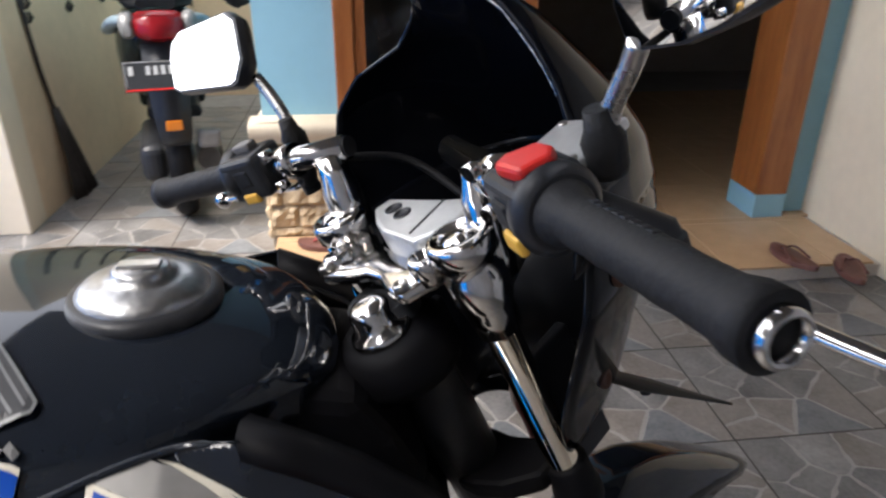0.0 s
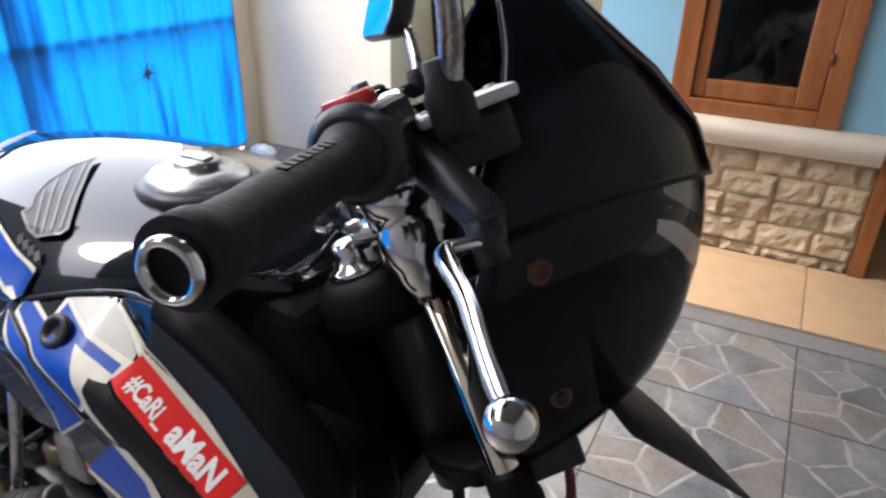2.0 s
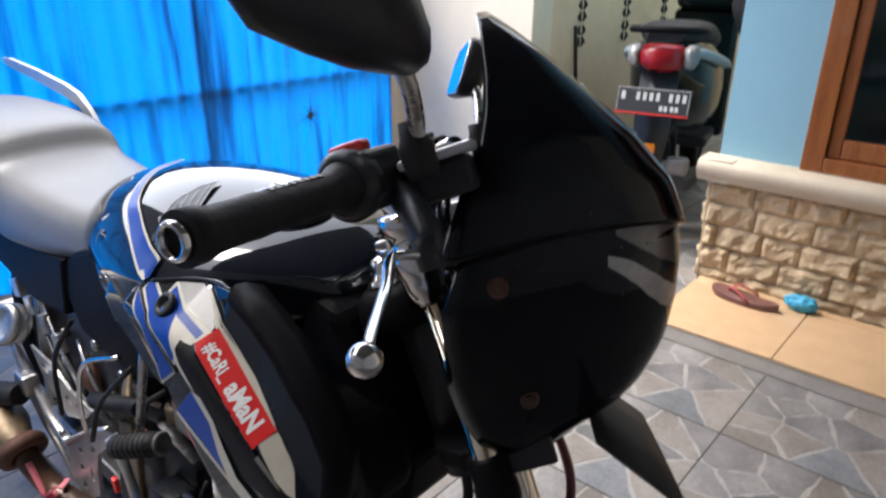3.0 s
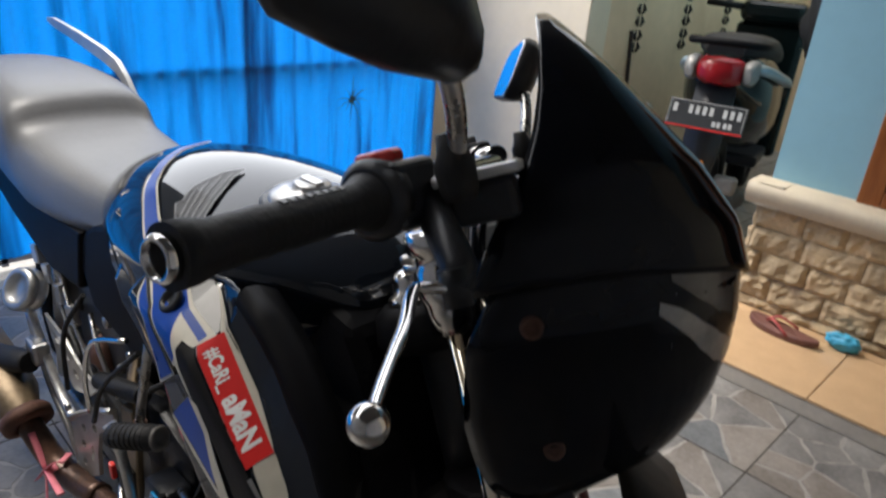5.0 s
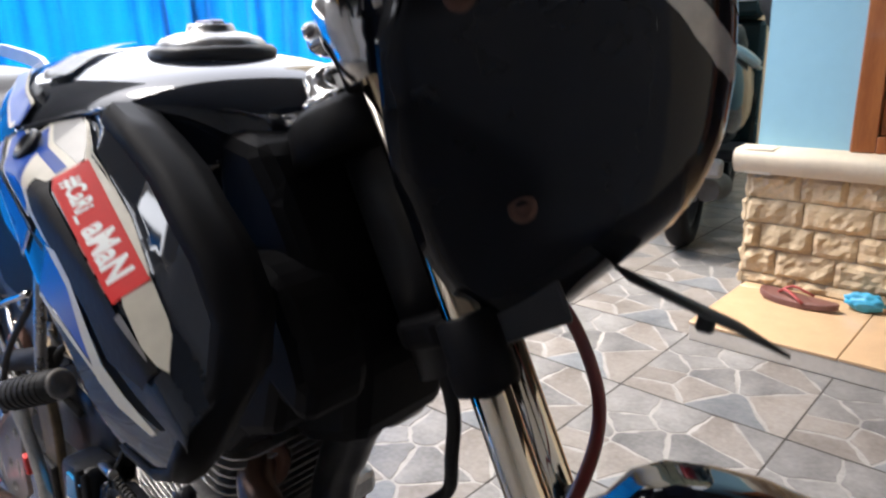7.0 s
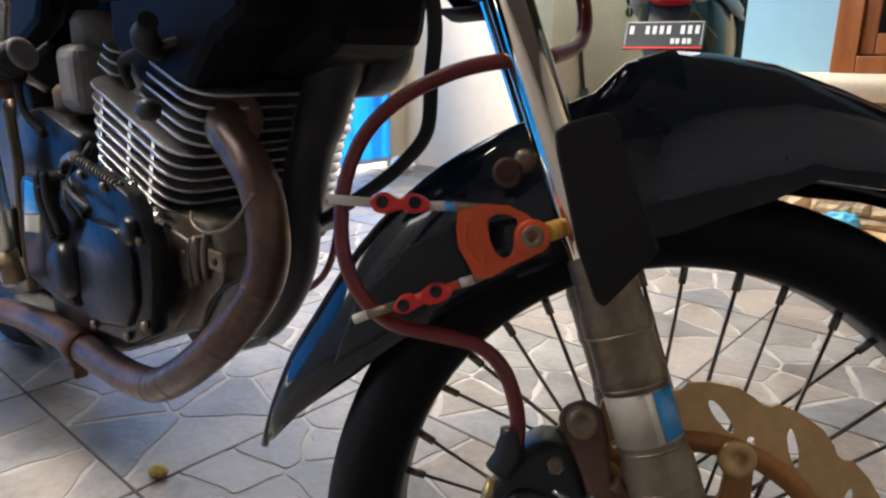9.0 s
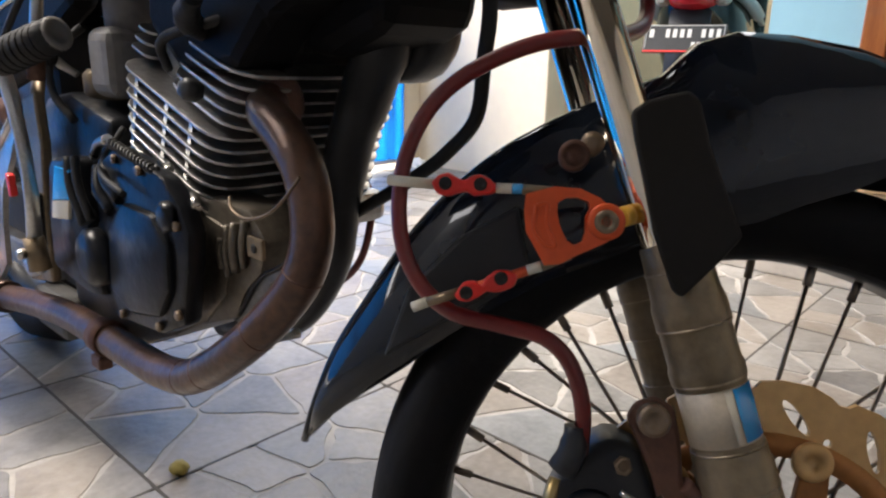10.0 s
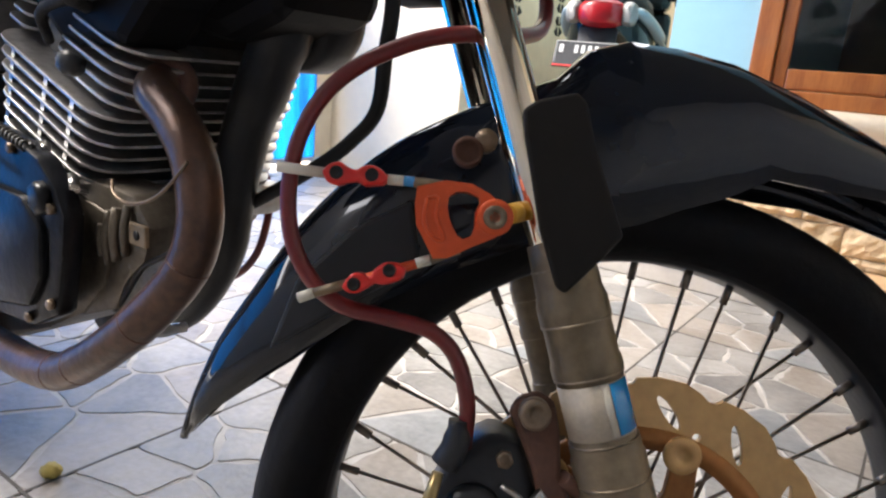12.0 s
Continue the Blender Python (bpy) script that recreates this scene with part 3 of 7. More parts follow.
legR, legL = fork_leg(1), fork_leg(-1)
on_fork("fork_tape", lathe([(0.0200, 0.080), (0.0204, 0.080), (0.0204, 0.112), (0.0200, 0.112)], (0.0280, -0.092, 0.0), (0.03, 0, 1), 32, True), TAPEMAT, legR, "band of cream tape")
tape = loft([[(0.0280 + 0.03 * w + 0.0208 * math.sin(0.35 + i * 0.12), -0.092 - 0.0208 * math.cos(0.35 + i * 0.12), w) for i in range(8)] for w in (0.081, 0.096, 0.111)], closed=False)
on_fork("tape_stripe", tape, CYANDECAL, legR, "light blue tape stripe", solid=0.0006)
tape = loft([[(0.0280 + 0.03 * w + 0.0208 * math.sin(0.10 + i * 0.05), -0.092 - 0.0208 * math.cos(0.10 + i * 0.05), w) for i in range(5)] for w in (0.081, 0.096, 0.111)], closed=False)
on_fork("tape_stripe", tape, WHITEDECAL, legR, "white tape stripe", solid=0.0006)
on_fork("fork_tape", lathe([(0.0228, -0.030), (0.0232, -0.030), (0.0232, 0.000), (0.0228, 0.000)], (0.0280, -0.092, 0.0), (0.03, 0, 1), 32, True), TAPEMAT, legR, "band of cream tape")
tape = loft([[(0.0280 + 0.03 * w + 0.0236 * math.sin(0.20 + i * 0.12), -0.092 - 0.0236 * math.cos(0.20 + i * 0.12), w) for i in range(8)] for w in (-0.029, -0.015, -0.001)], closed=False)
on_fork("tape_stripe", tape, CYANDECAL, legR, "light blue tape stripe", solid=0.0006)

# clamps
low = [(-0.028, -0.03), (-0.016, -0.060), (0.008, -0.086), (0.040, -0.088), (0.046, -0.060), (0.036, -0.03), (0.036, 0.03), (0.046, 0.060), (0.040, 0.088), (0.008, 0.086), (-0.016, 0.060), (-0.028, 0.03)]
lowc_ = on_bars("lower_clamp", prism(low, 0.478, 0.500, "z", 0.006), LIPBLACK, label="black lower fork clamp")
for v in (-0.0915, 0.0935):
    on_bars("clamp_ring", lathe([(0.0150, 0.0), (0.0215, 0.002), (0.0225, 0.006), (0.0225, 0.020), (0.0205, 0.024), (0.0200, 0.050), (0.0150, 0.052)], (0.0350, v, 0.444), (0.006, -0.008, 1), 28), LIPBLACK, lowc_, "black ring clamped on the fork tube")
top = [(-0.012, 0.062), (0.010, 0.060), (0.030, 0.072), (0.048, 0.066), (0.050, 0.050), (0.038, 0.014), (0.034, -0.012), (0.040, -0.040), (0.046, -0.066), (0.030, -0.078), (0.010, -0.070), (-0.013, -0.060), (-0.010, -0.040), (0.001, -0.016), (0.004, 0.010), (-0.004, 0.028)]
clamp = on_bars("top_clamp", prism(top, 0.700, 0.714, "z", 0.005), CHROME, label="polished scalloped chrome top clamp", smooth=50)
on_bars("head_block", lathe([(0.052, 0), (0.054, 0.010), (0.050, 0.034), (0.040, 0.042), (0.024, 0.044), (0.001, 0.044)], (-0.012, -0.008, 0.628), n=28), LIPBLACK, clamp, "black steering head top")
on_bars("stem_nut", lathe([(0.026, 0), (0.027, 0.004), (0.025, 0.008), (0.0195, 0.010), (0.0185, 0.020), (0.0175, 0.027), (0.0140, 0.031), (0.0080, 0.033), (0.001, 0.0335)], (-0.019, -0.013, 0.670), n=32), CHROME, clamp, "domed chrome stem nut")
for s in (-1, 1):
    cu, cv = (0.032, -0.098) if s < 0 else (0.039, 0.077)
    on_bars("fork_cap", lathe([(0.018, -0.030), (0.020, -0.012), (0.0215, -0.004), (0.0240, 0.003), (0.0240, 0.024), (0.021, 0.028), (0.021, 0.036), (0.0265, 0.040), (0.0270, 0.054), (0.0245, 0.058), (0.0195, 0.059), (0.0180, 0.053), (0.014, 0.052), (0.0130, 0.056), (0.001, 0.058)], (cu, cv, 0.684), (0.02, 0, 1), 32), CHROME, clamp, "ringed chrome fork cap")
    on_bars("clamp_ear", lathe([(0.010, -0.010), (0.0135, -0.008), (0.0140, 0.010), (0.0120, 0.014), (0.0085, 0.014), (0.0075, 0.009), (0.001, 0.009)], (0.018, -0.062, 0.714) if s < 0 else (0.012, 0.062, 0.706), (0.1, 0.1 * s, 1), 22), CHROME, clamp, "chrome pinch ear")
for u, v in ((-0.006, -0.057), (0.040, 0.054), (-0.004, 0.058)):
    on_bars("pinch_bolt", lathe([(0.0065, 0), (0.0065, 0.006), (0.0045, 0.0075), (0.0035, 0.005), (0.0008, 0.005)], (u, v, 0.713), n=16), STEEL, clamp, "small socket bolt")
ig = prism([(0.062, 0.050), (0.044, 0.026), (0.032, 0.000), (0.024, -0.050), (0.047, -0.074), (0.090, -0.066), (0.084, -0.030), (0.080, 0.046)], 0.704, 0.736, "z", 0.004)
ign = on_bars("gauge_mount", ig, ALU_PALE, label="pale machined gauge mount block with two holes")
for u, v in ((0.064, 0.021), (0.058, 0.001)):
    on_bars("mount_hole", lathe([(0.0085, 0), (0.0085, 0.0012), (0.0065, 0.0014), (0.0062, 0.0003), (0.001, 0.0003)], (u, v, 0.736), n=18), SATIN, ign, "dark threaded hole")
gv = box(-0.025, 0.024, -0.0012, 0.0012, 0.7355, 0.7366)
gv.transform(Matrix.Translation((0.058, -0.034, 0)) @ Matrix.Rotation(radians(8), 4, "Z"))
on_bars("mount_groove", gv, SATIN, ign)

# handlebars
IN = {1: Vector((0.088, -0.062, 0.780)), -1: Vector((0.080, 0.071, 0.791))}
OUT = {1: Vector((-0.041, -0.366, 0.772)), -1: Vector((-0.018, 0.332, 0.794))}
for s in (1, -1):
    a, b = IN[s], OUT[s]
    at = lambda f, a=a, b=b: a + (b - a) * f
    d = (b - a).normalized()
    bar = on_bars("handlebar", tube([a, at(0.55)], 0.0115, 24), CHROME, label="chromed tubular clip-on handlebar")
    on_bars("riser", tube([(0.054, -0.100, 0.690), (0.062, -0.096, 0.735), (0.080, -0.090, 0.776)] if s > 0 else [(0.052, 0.082, 0.690), (0.058, 0.084, 0.740), (0.068, 0.088, 0.788)], [0.0150, 0.0140, 0.0110] if s > 0 else [0.0205, 0.0190, 0.0150], 24, 3), CHROME, bar)
    on_bars("end_plug", tube([a - d * 0.003, a + d * 0.004], 0.0095, 18), SATIN, bar)
    on_bars("bar_clamp", tube([at(0.23), at(0.31)], 0.0165, 20), CHROME, bar, "chrome clamp with two bolts")
    for dw in (-0.016, 0.016):
        on_bars("clamp_bolt", tube([at(0.27) + Vector((-0.012, 0, dw)), at(0.27) + Vector((-0.024, 0, dw))], 0.0058, 12), CHROME, bar)
    grip = bm_new()
    line = [at(0.50 + 0.485 * i / 14) for i in range(15)]
    rr = [0.0195, 0.0195] + [0.0142 + (0.0006 if i % 2 else 0) for i in range(9)] + [0.0144, 0.0146, 0.0172, 0.0172]
    tube(line, rr, 26, bm=grip)
    gr = on_bars("grip", grip, RUBBER, label="black rubber grip")
    e = at(0.985)
    on_bars("grip_flange", lathe([(0.014, 0), (0.022, 0.0), (0.022, 0.007), (0.016, 0.012)], at(0.50), d, 28), RUBBER, gr)
    on_bars("bar_end", lathe([(0.0122, -0.002), (0.0124, 0.005), (0.0110, 0.0072), (0.0092, 0.0072), (0.0088, 0.002), (0.0085, -0.012), (0.001, -0.012)], e, d, 28), CHROME, gr, "chrome bar-end ring")
    on_bars("end_bore", lathe([(0.0084, 0), (0.0085, 0.003), (0.001, 0.003)], e - d * 0.006, d, 20), SATIN, gr, "dark hole of the bar end")
    # switch housing
    hb = box(-0.022, 0.024, -0.026, 0.026, -0.024, 0.022, 0.007, 3)
    side = Vector((0, 0, 1)).cross(d).normalized()
    up = d.cross(side)
    frame_m = Matrix(((side.x, d.x, up.x, 0), (side.y, d.y, up.y, 0), (side.z, d.z, up.z, 0), (0, 0, 0, 1)))
    here = Matrix.Translation(at(0.435)) @ frame_m
    hb.transform(here)
    sw = on_bars("switch_housing", hb, SATIN, label="black handlebar switch housing")
    rib = lathe([(0.021, -0.012), (0.027, -0.008), (0.028, 0.004), (0.022, 0.010)], at(0.500), d, 28)
    on_bars("throttle_collar" if s > 0 else "housing_collar", rib, SATIN, sw)
    bt = box(-0.026, -0.019, -0.012, 0.010, -0.026, -0.012, 0.003) if s > 0 else box(0.019, 0.026, -0.010, 0.010, -0.026, -0.014, 0.003)
    bt.transform(here)
    on_bars("start_button", bt, YELLOW, sw, "yellow push button")
    for q in ((-0.004, 0.010),):
        rk = box(-0.025, -0.019, q[0] - 0.008, q[0] + 0.012, -0.008, 0.010, 0.002) if s > 0 else box(0.019, 0.025, q[0] - 0.008, q[0] + 0.012, -0.008, 0.010, 0.002)
        rk.transform(here)
        on_bars("rocker_switch", rk, RUBBER, sw)
    if s > 0:
        kl = prism([(-0.016, -0.006), (-0.006, -0.012), (0.013, -0.004), (0.016, 0.012), (0.009, 0.022), (-0.012, 0.020)], 0.021, 0.031, "z", 0.003)
        kl.transform(here @ Matrix.Translation((0.0, 0.0, 0.0)))
        for k in range(8):
            gb = box(-0.0026, 0.0026, -0.0022, 0.0022, 0.0140, 0.0151, 0.0003)
            gb.transform(Matrix.Translation(at(0.615 + 0.021 * k)) @ frame_m @ Matrix.Rotation(radians(28), 4, "Y"))
            on_bars("grip_mark", gb, SATIN, gr, "raised black mark on the grip")
        on_bars("kill_switch", kl, REDMAT, sw, "red kill switch")
    else:
        nub = box(-0.008, 0.006, -0.012, 0.010, 0.021, 0.030, 0.002)
        nub.transform(here)
        on_bars("dip_switch", nub, GREYPLASTIC, sw)

# brake and clutch levers with their perches
for s in (1, -1):
    knee = Vector((0.046, -0.258, 0.718)) if s > 0 else Vector((0.058, 0.165, 0.760))
    root = Vector((0.070, -0.246, 0.712)) if s > 0 else Vector((0.066, 0.152, 0.760))
    end = Vector((0.043, -0.372, 0.681)) if s > 0 else Vector((0.040, 0.335, 0.748))
    lv = tube([root, root.lerp(knee, 0.6) + Vector((0.001, 0, 0.002)), knee, knee.lerp(end, 0.35) + Vector((0.002, 0, 0)), knee.lerp(end, 0.7), end], [0.0055, 0.0062, 0.0062, 0.0056, 0.0050, 0.0046], 14, 5, flat=0.62)
    lever = on_bars("brake_lever" if s > 0 else "clutch_lever", lv, CHROME, label="polished lever with a ball end")
    bl = bmesh.new()
    bmesh.ops.create_icosphere(bl, subdivisions=3, radius=0.0102, matrix=Matrix.Translation(end))
    for f in bl.faces:
        f.smooth = True
    on_bars("lever_ball", bl, CHROME, lever)
    pb = bm_new()
    tube([IN[s].lerp(OUT[s], 0.38) + Vector((0.010, 0, -0.004)), root + Vector((0.004, 0.006 * s, 0.012)), root], [0.013, 0.012, 0.010], 14, bm=pb)
    tube([root + Vector((0, 0, -0.010)), root + Vector((0, 0, 0.014))], 0.0095, 14, bm=pb)
    perch = on_bars("lever_perch", pb, SATIN, lever)
mc = on_bars("master_cylinder", box(0.066, 0.114, -0.198, -0.154, 0.744, 0.774, 0.005), SATIN, label="brake master cylinder with alloy lid")
on_bars("lid", box(0.060, 0.120, -0.204, -0.148, 0.774, 0.782, 0.0025), ALU_PALE, mc, "scratched alloy reservoir lid")
for u, v in ((0.067, -0.197), (0.113, -0.155)):
    on_bars("lid_screw", lathe([(0.0035, 0), (0.0035, 0.0015), (0.001, 0.0015)], (u, v, 0.782), n=10), STEEL, mc)
on_bars("sight_pot", lathe([(0.010, 0), (0.010, 0.022), (0.006, 0.024)], (0.085, -0.148, 0.750), n=18), CHROME, mc)
on_bars("brake_union", tube([(0.100, -0.160, 0.760), (0.102, -0.135, 0.755), (0.088, -0.110, 0.725)], 0.0065, 12, 4), CHROME, mc)

# mirrors: flat glass in a plane, its shell bulging away from the rider
def mirror(stem0, foot, normal, outline, through_point):
    stem0, foot, n, c = Vector(stem0), Vector(foot), Vector(normal).normalized(), Vector(through_point)
    st = tube([stem0, stem0 + (foot - stem0) * 0.25 + Vector((0.004, 0, 0.006)), stem0 + (foot - stem0) * 0.7 + Vector((0.003, 0, 0.002)), foot], 0.0068, 14, 5)
    ob = on_bars("mirror", st, STEEL, label="rear-view mirror on a bent steel stem")
    on_bars("stem_boot", lathe([(0.011, -0.022), (0.013, -0.016), (0.014, 0.002), (0.010, 0.010), (0.008, 0.022)], stem0, (0.02, -0.1, 1), 18), RUBBER, ob)
    flat = [Vector((c.x - (n.y * (v - c.y) + n.z * (w - c.z)) / n.x, v, w)) for v, w in outline]
    mid = sum(flat, Vector()) / len(flat)
    shell = loft([[tuple(mid + (p - mid) * k - n * h) for p in flat] for k, h in ((0.99, -0.002), (1.03, 0.003), (1.02, 0.012), (0.86, 0.024), (0.5, 0.033), (0.15, 0.035))])
    on_bars("mirror_shell", shell, SATIN, ob, smooth=60)
    gl = loft([[tuple(mid + (p - mid) * k - n * h) for p in flat] for k, h in ((0.94, 0.002), (0.94, -0.0032), (0.93, -0.0036))])
    on_bars("mirror_glass", gl, MIRROR, ob, "reflecting mirror glass")


mirror((0.080, -0.213, 0.786), (0.093, -0.247, 0.838), (-0.85, 0.50, 0.10), [(-0.249, 0.834), (-0.236, 0.840), (-0.232, 0.856), (-0.240, 0.890), (-0.262, 0.915), (-0.315, 0.925), (-0.352, 0.918), (-0.365, 0.892), (-0.352, 0.868), (-0.320, 0.853), (-0.290, 0.842)], (0.093, -0.247, 0.838))
mirror((0.100, 0.204, 0.794), (0.114, 0.242, 0.862), (-0.808, -0.238, 0.575), [(0.236, 0.866), (0.229, 0.884), (0.244, 0.922), (0.262, 0.932), (0.345, 0.934), (0.360, 0.926), (0.362, 0.912), (0.352, 0.882), (0.340, 0.876), (0.245, 0.864)], (0.100, 0.290, 0.900))

# fairing: wrapped cross-sections up the steering axis
def lerp_table(table, w):
    for (w0, *a), (w1, *b) in zip(table, table[1:]):
        if w0 <= w <= w1:
            f = (w - w0) / (w1 - w0)
            return [p + (q - p) * f for p, q in zip(a, b)]
    return list(table[-1][1:])


# height, rear edge right, rear edge left, nose, half width right, half width left
SHELL = [(0.474, 0.070, 0.070, 0.098, 0.075, 0.075), (0.490, 0.050, 0.050, 0.140, 0.090, 0.093), (0.502, 0.040, 0.040, 0.182, 0.099, 0.105), (0.514, 0.034, 0.034, 0.203, 0.105, 0.116), (0.530, 0.030, 0.030, 0.221, 0.111, 0.126), (0.550, 0.028, 0.028, 0.238, 0.119, 0.136), (0.585, 0.030, 0.030, 0.256, 0.136, 0.150), (0.620, 0.040, 0.040, 0.268, 0.152, 0.160), (0.655, 0.052, 0.052, 0.274, 0.166, 0.166), (0.695, 0.080, 0.080, 0.268, 0.163, 0.163)]
SCREEN = [(0.645, 0.058, 0.058, 0.281, 0.1665, 0.1665), (0.690, 0.084, 0.084, 0.279, 0.167, 0.167), (0.740, 0.114, 0.114, 0.259, 0.157, 0.160), (0.780, 0.131, 0.131, 0.236, 0.144, 0.152), (0.815, 0.140, 0.145, 0.214, 0.130, 0.112), (0.835, 0.143, 0.160, 0.199, 0.120, 0.045), (0.860, 0.147, 0.168, 0.182, 0.105, 0.020), (0.892, 0.149, 0.172, 0.160, 0.070, 0.005)]


def section(table, w, s, out=0.0):
    """Point of a wrapped shell at height w and share s across, -1 right to 1 left."""
    ur, ul, un, hr, hl = lerp_table(table, w)
    rear = ur + (ul - ur) * (s + 1) / 2
    mid, half = (hl - hr) / 2, (hl + hr) / 2 + out
    return (rear + (un + out - rear) * max(0.0, 1 - abs(s) ** 3) ** 0.5, mid + half * s, w)


def wrap(table, w0, w1, rows, cols, dip=0.0, s0=-1.0, s1=1.0, out=0.0):
    rings = []
    for i in range(rows + 1):
        w = w0 + (w1 - w0) * i / rows
        ring = []
        for j in range(cols + 1):
            s = math.sin(math.pi * (j / cols - 0.5))
            s = s if s0 == -1.0 else s0 + (s1 - s0) * j / cols
            u, v, _ = section(table, w, s, out)
            ring.append((u, v, w + dip * (1 - i / rows) * abs(s) ** 2))
        rings.append(ring)
    return loft(rings, closed=False)


fairing = on_bars("fairing", wrap(SHELL, 0.4745, 0.694, 22, 48), FAIRBLACK, label="gloss black headlight fairing", solid=0.004, smooth=75)
on_bars("windscreen", wrap(SCREEN, 0.6455, 0.8915, 26, 48, dip=0.045), FAIRBLACK, fairing, "dark smoked windscreen", solid=0.004, smooth=75)
lamp = on_bars("headlight", wrap(SHELL, 0.512, 0.660, 12, 24, 0.0, -0.79, 0.79, 0.0016), LENS, fairing, "clear glossy headlight lens over a dark bowl", smooth=75)
# painted reflection: a pale band and a grey patch laid over the lens
for name_, mat_, lab_, line_ in (("lamp_reflector", LENSREFLECT, "pale reflection band painted on the lens", ((-0.84, 0.647, 0.010), (-0.78, 0.628, 0.018), (-0.70, 0.606, 0.022), (-0.60, 0.588, 0.024), (-0.48, 0.579, 0.022), (-0.30, 0.580, 0.018), (0.0, 0.578, 0.018), (0.30, 0.580, 0.018), (0.60, 0.594, 0.017), (0.84, 0.650, 0.008))), ("lens_brow", BROWREFLECT, "grey reflection patch painted on the upper lens", ((-0.81, 0.670, 0.005), (-0.74, 0.652, 0.020), (-0.64, 0.634, 0.034), (-0.50, 0.622, 0.046), (-0.30, 0.616, 0.052), (0.0, 0.614, 0.054), (0.30, 0.616, 0.052), (0.64, 0.634, 0.034), (0.81, 0.670, 0.005)))):
    fine = [tuple(p + (q - p) * g / 3 for p, q in zip(k0, k1)) for k0, k1 in zip(line_, line_[1:]) for g in range(3)] + [line_[-1]]
    on_bars(name_, loft([[section(SHELL, w + h * g / 4, s, 0.0022) for g in range(5)] for s, w, h in fine], closed=False), mat_, fairing, lab_, smooth=75)
edge_line = [section(SCREEN, 0.700 + 0.19 * i / 12, -1.0, 0.001) for i in range(13)]
on_bars("edge_trim", tube(edge_line, 0.0011, 8), STEEL, fairing, "thin pale screen edging")
# lens seam; its pale tone stands in for the reflection along the lens edge
on_bars("lens_seam", tube([section(SHELL, 0.512 + 0.148 * i / 14, -0.80, 0.0012) for i in range(15)], 0.0008, 8), GREYPLASTIC, fairing, "lens seam, kept pale for a bright edge reflection")
for w, s in ((0.661, -0.985), (0.546, -0.965)):
    u, v, w = section(SHELL, w, s)
    on_bars("fairing_bolt", lathe([(0.009, -0.002), (0.009, 0.003), (0.005, 0.0045), (0.0045, 0.002), (0.001, 0.002)], (u, v - 0.001, w), (0.15, -1, 0), 20), RUSTY, fairing, "rusty bolt in a washer")
for s in (-1, 1):
    on_bars("lamp_bracket", box(0.040, 0.100, s * 0.085 - 0.006, s * 0.085 + 0.006, 0.468, 0.60, 0.003), SATIN, fairing)
on_bars("headlight_bowl", lathe([(0.03, 0.0), (0.065, 0.03), (0.085, 0.08), (0.083, 0.10)], (0.09, 0, 0.590), (1, 0, 0), 28), SATIN, fairing)
for q in ((0.195, -0.068, 0.80), (0.232, -0.105, 0.745)):
    on_bars("screen_screw", lathe([(0.004, 0), (0.004, 0.002), (0.001, 0.0025)], section(SCREEN, q[2], -0.45, 0.002), (0.7, -0.5, 0.4), 12), STEEL, fairing, "small bright screw")
# instrument back and wiring in the cockpit
for pts_ in ([(0.06, -0.08, 0.66), (0.12, -0.09, 0.70), (0.16, -0.05, 0.69)], [(0.08, 0.09, 0.78), (0.14, 0.08, 0.74), (0.15, 0.02, 0.68)]):
    on_bars("cockpit_cable", tube(pts_, 0.0042, 10, 6), RUBBER)

# folded number plate under the fairing
A_, E_, D_, C_ = Vector((0.137, 0.133, 0.481)), Vector((0.140, -0.100, 0.483)), Vector((0.199, -0.153, 0.426)), Vector((0.196, 0.080, 0.424))
npz = loft([[tuple(A_.lerp(C_, a).lerp(E_.lerp(D_, a), b) + Vector((0, 0, 0.006 * math.sin(3.1 * b)))) for a in (0, 0.25, 0.5, 0.75, 1)] for b in (0, 0.3, 0.6, 1)], closed=False)
plate = on_bars("number_plate", npz, DIRTY, label="dusty bent black plate seen from behind", solid=0.0022)
on_bars("plate_stay", tube([(0.13, -0.02, 0.50), (0.12, -0.05, 0.505), (0.09, -0.08, 0.49), (0.06, -0.085, 0.475)], 0.005, 10, 4), SATIN, plate)
on_bars("plate_bolt", lathe([(0.006, 0), (0.006, 0.012), (0.004, 0.014)], (0.182, -0.070, 0.445), (-0.6, -0.2, -0.8), 12), SATIN, plate)

# front mudguard: arch over the wheel with a raised crown hump
CROWN = [(-0.251, 0.127, 0.004), (-0.231, 0.155, 0.018), (-0.202, 0.188, 0.030), (-0.168, 0.216, 0.040), (-0.130, 0.246, 0.047), (-0.090, 0.270, 0.051), (-0.045, 0.288, 0.053), (0.0, 0.297, 0.054), (0.04, 0.300, 0.055), (0.072, 0.302, 0.058), (0.098, 0.315, 0.060), (0.125, 0.314, 0.060), (0.155, 0.301, 0.059), (0.19, 0.280, 0.058), (0.225, 0.250, 0.056), (0.262, 0.214, 0.053), (0.30, 0.172, 0.048), (0.335, 0.130, 0.040), (0.362, 0.092, 0.026), (0.374, 0.070, 0.008)]
SKIRT = [(-0.248, 0.126), (-0.225, 0.139), (-0.187, 0.152), (-0.150, 0.163), (-0.115, 0.176), (-0.078, 0.186), (-0.036, 0.194), (0.0, 0.196), (0.034, 0.200), (0.064, 0.194), (0.092, 0.192), (0.120, 0.194), (0.150, 0.194), (0.182, 0.198), (0.214, 0.182), (0.250, 0.166), (0.285, 0.142), (0.320, 0.113), (0.352, 0.086), (0.372, 0.069)]
rings = []
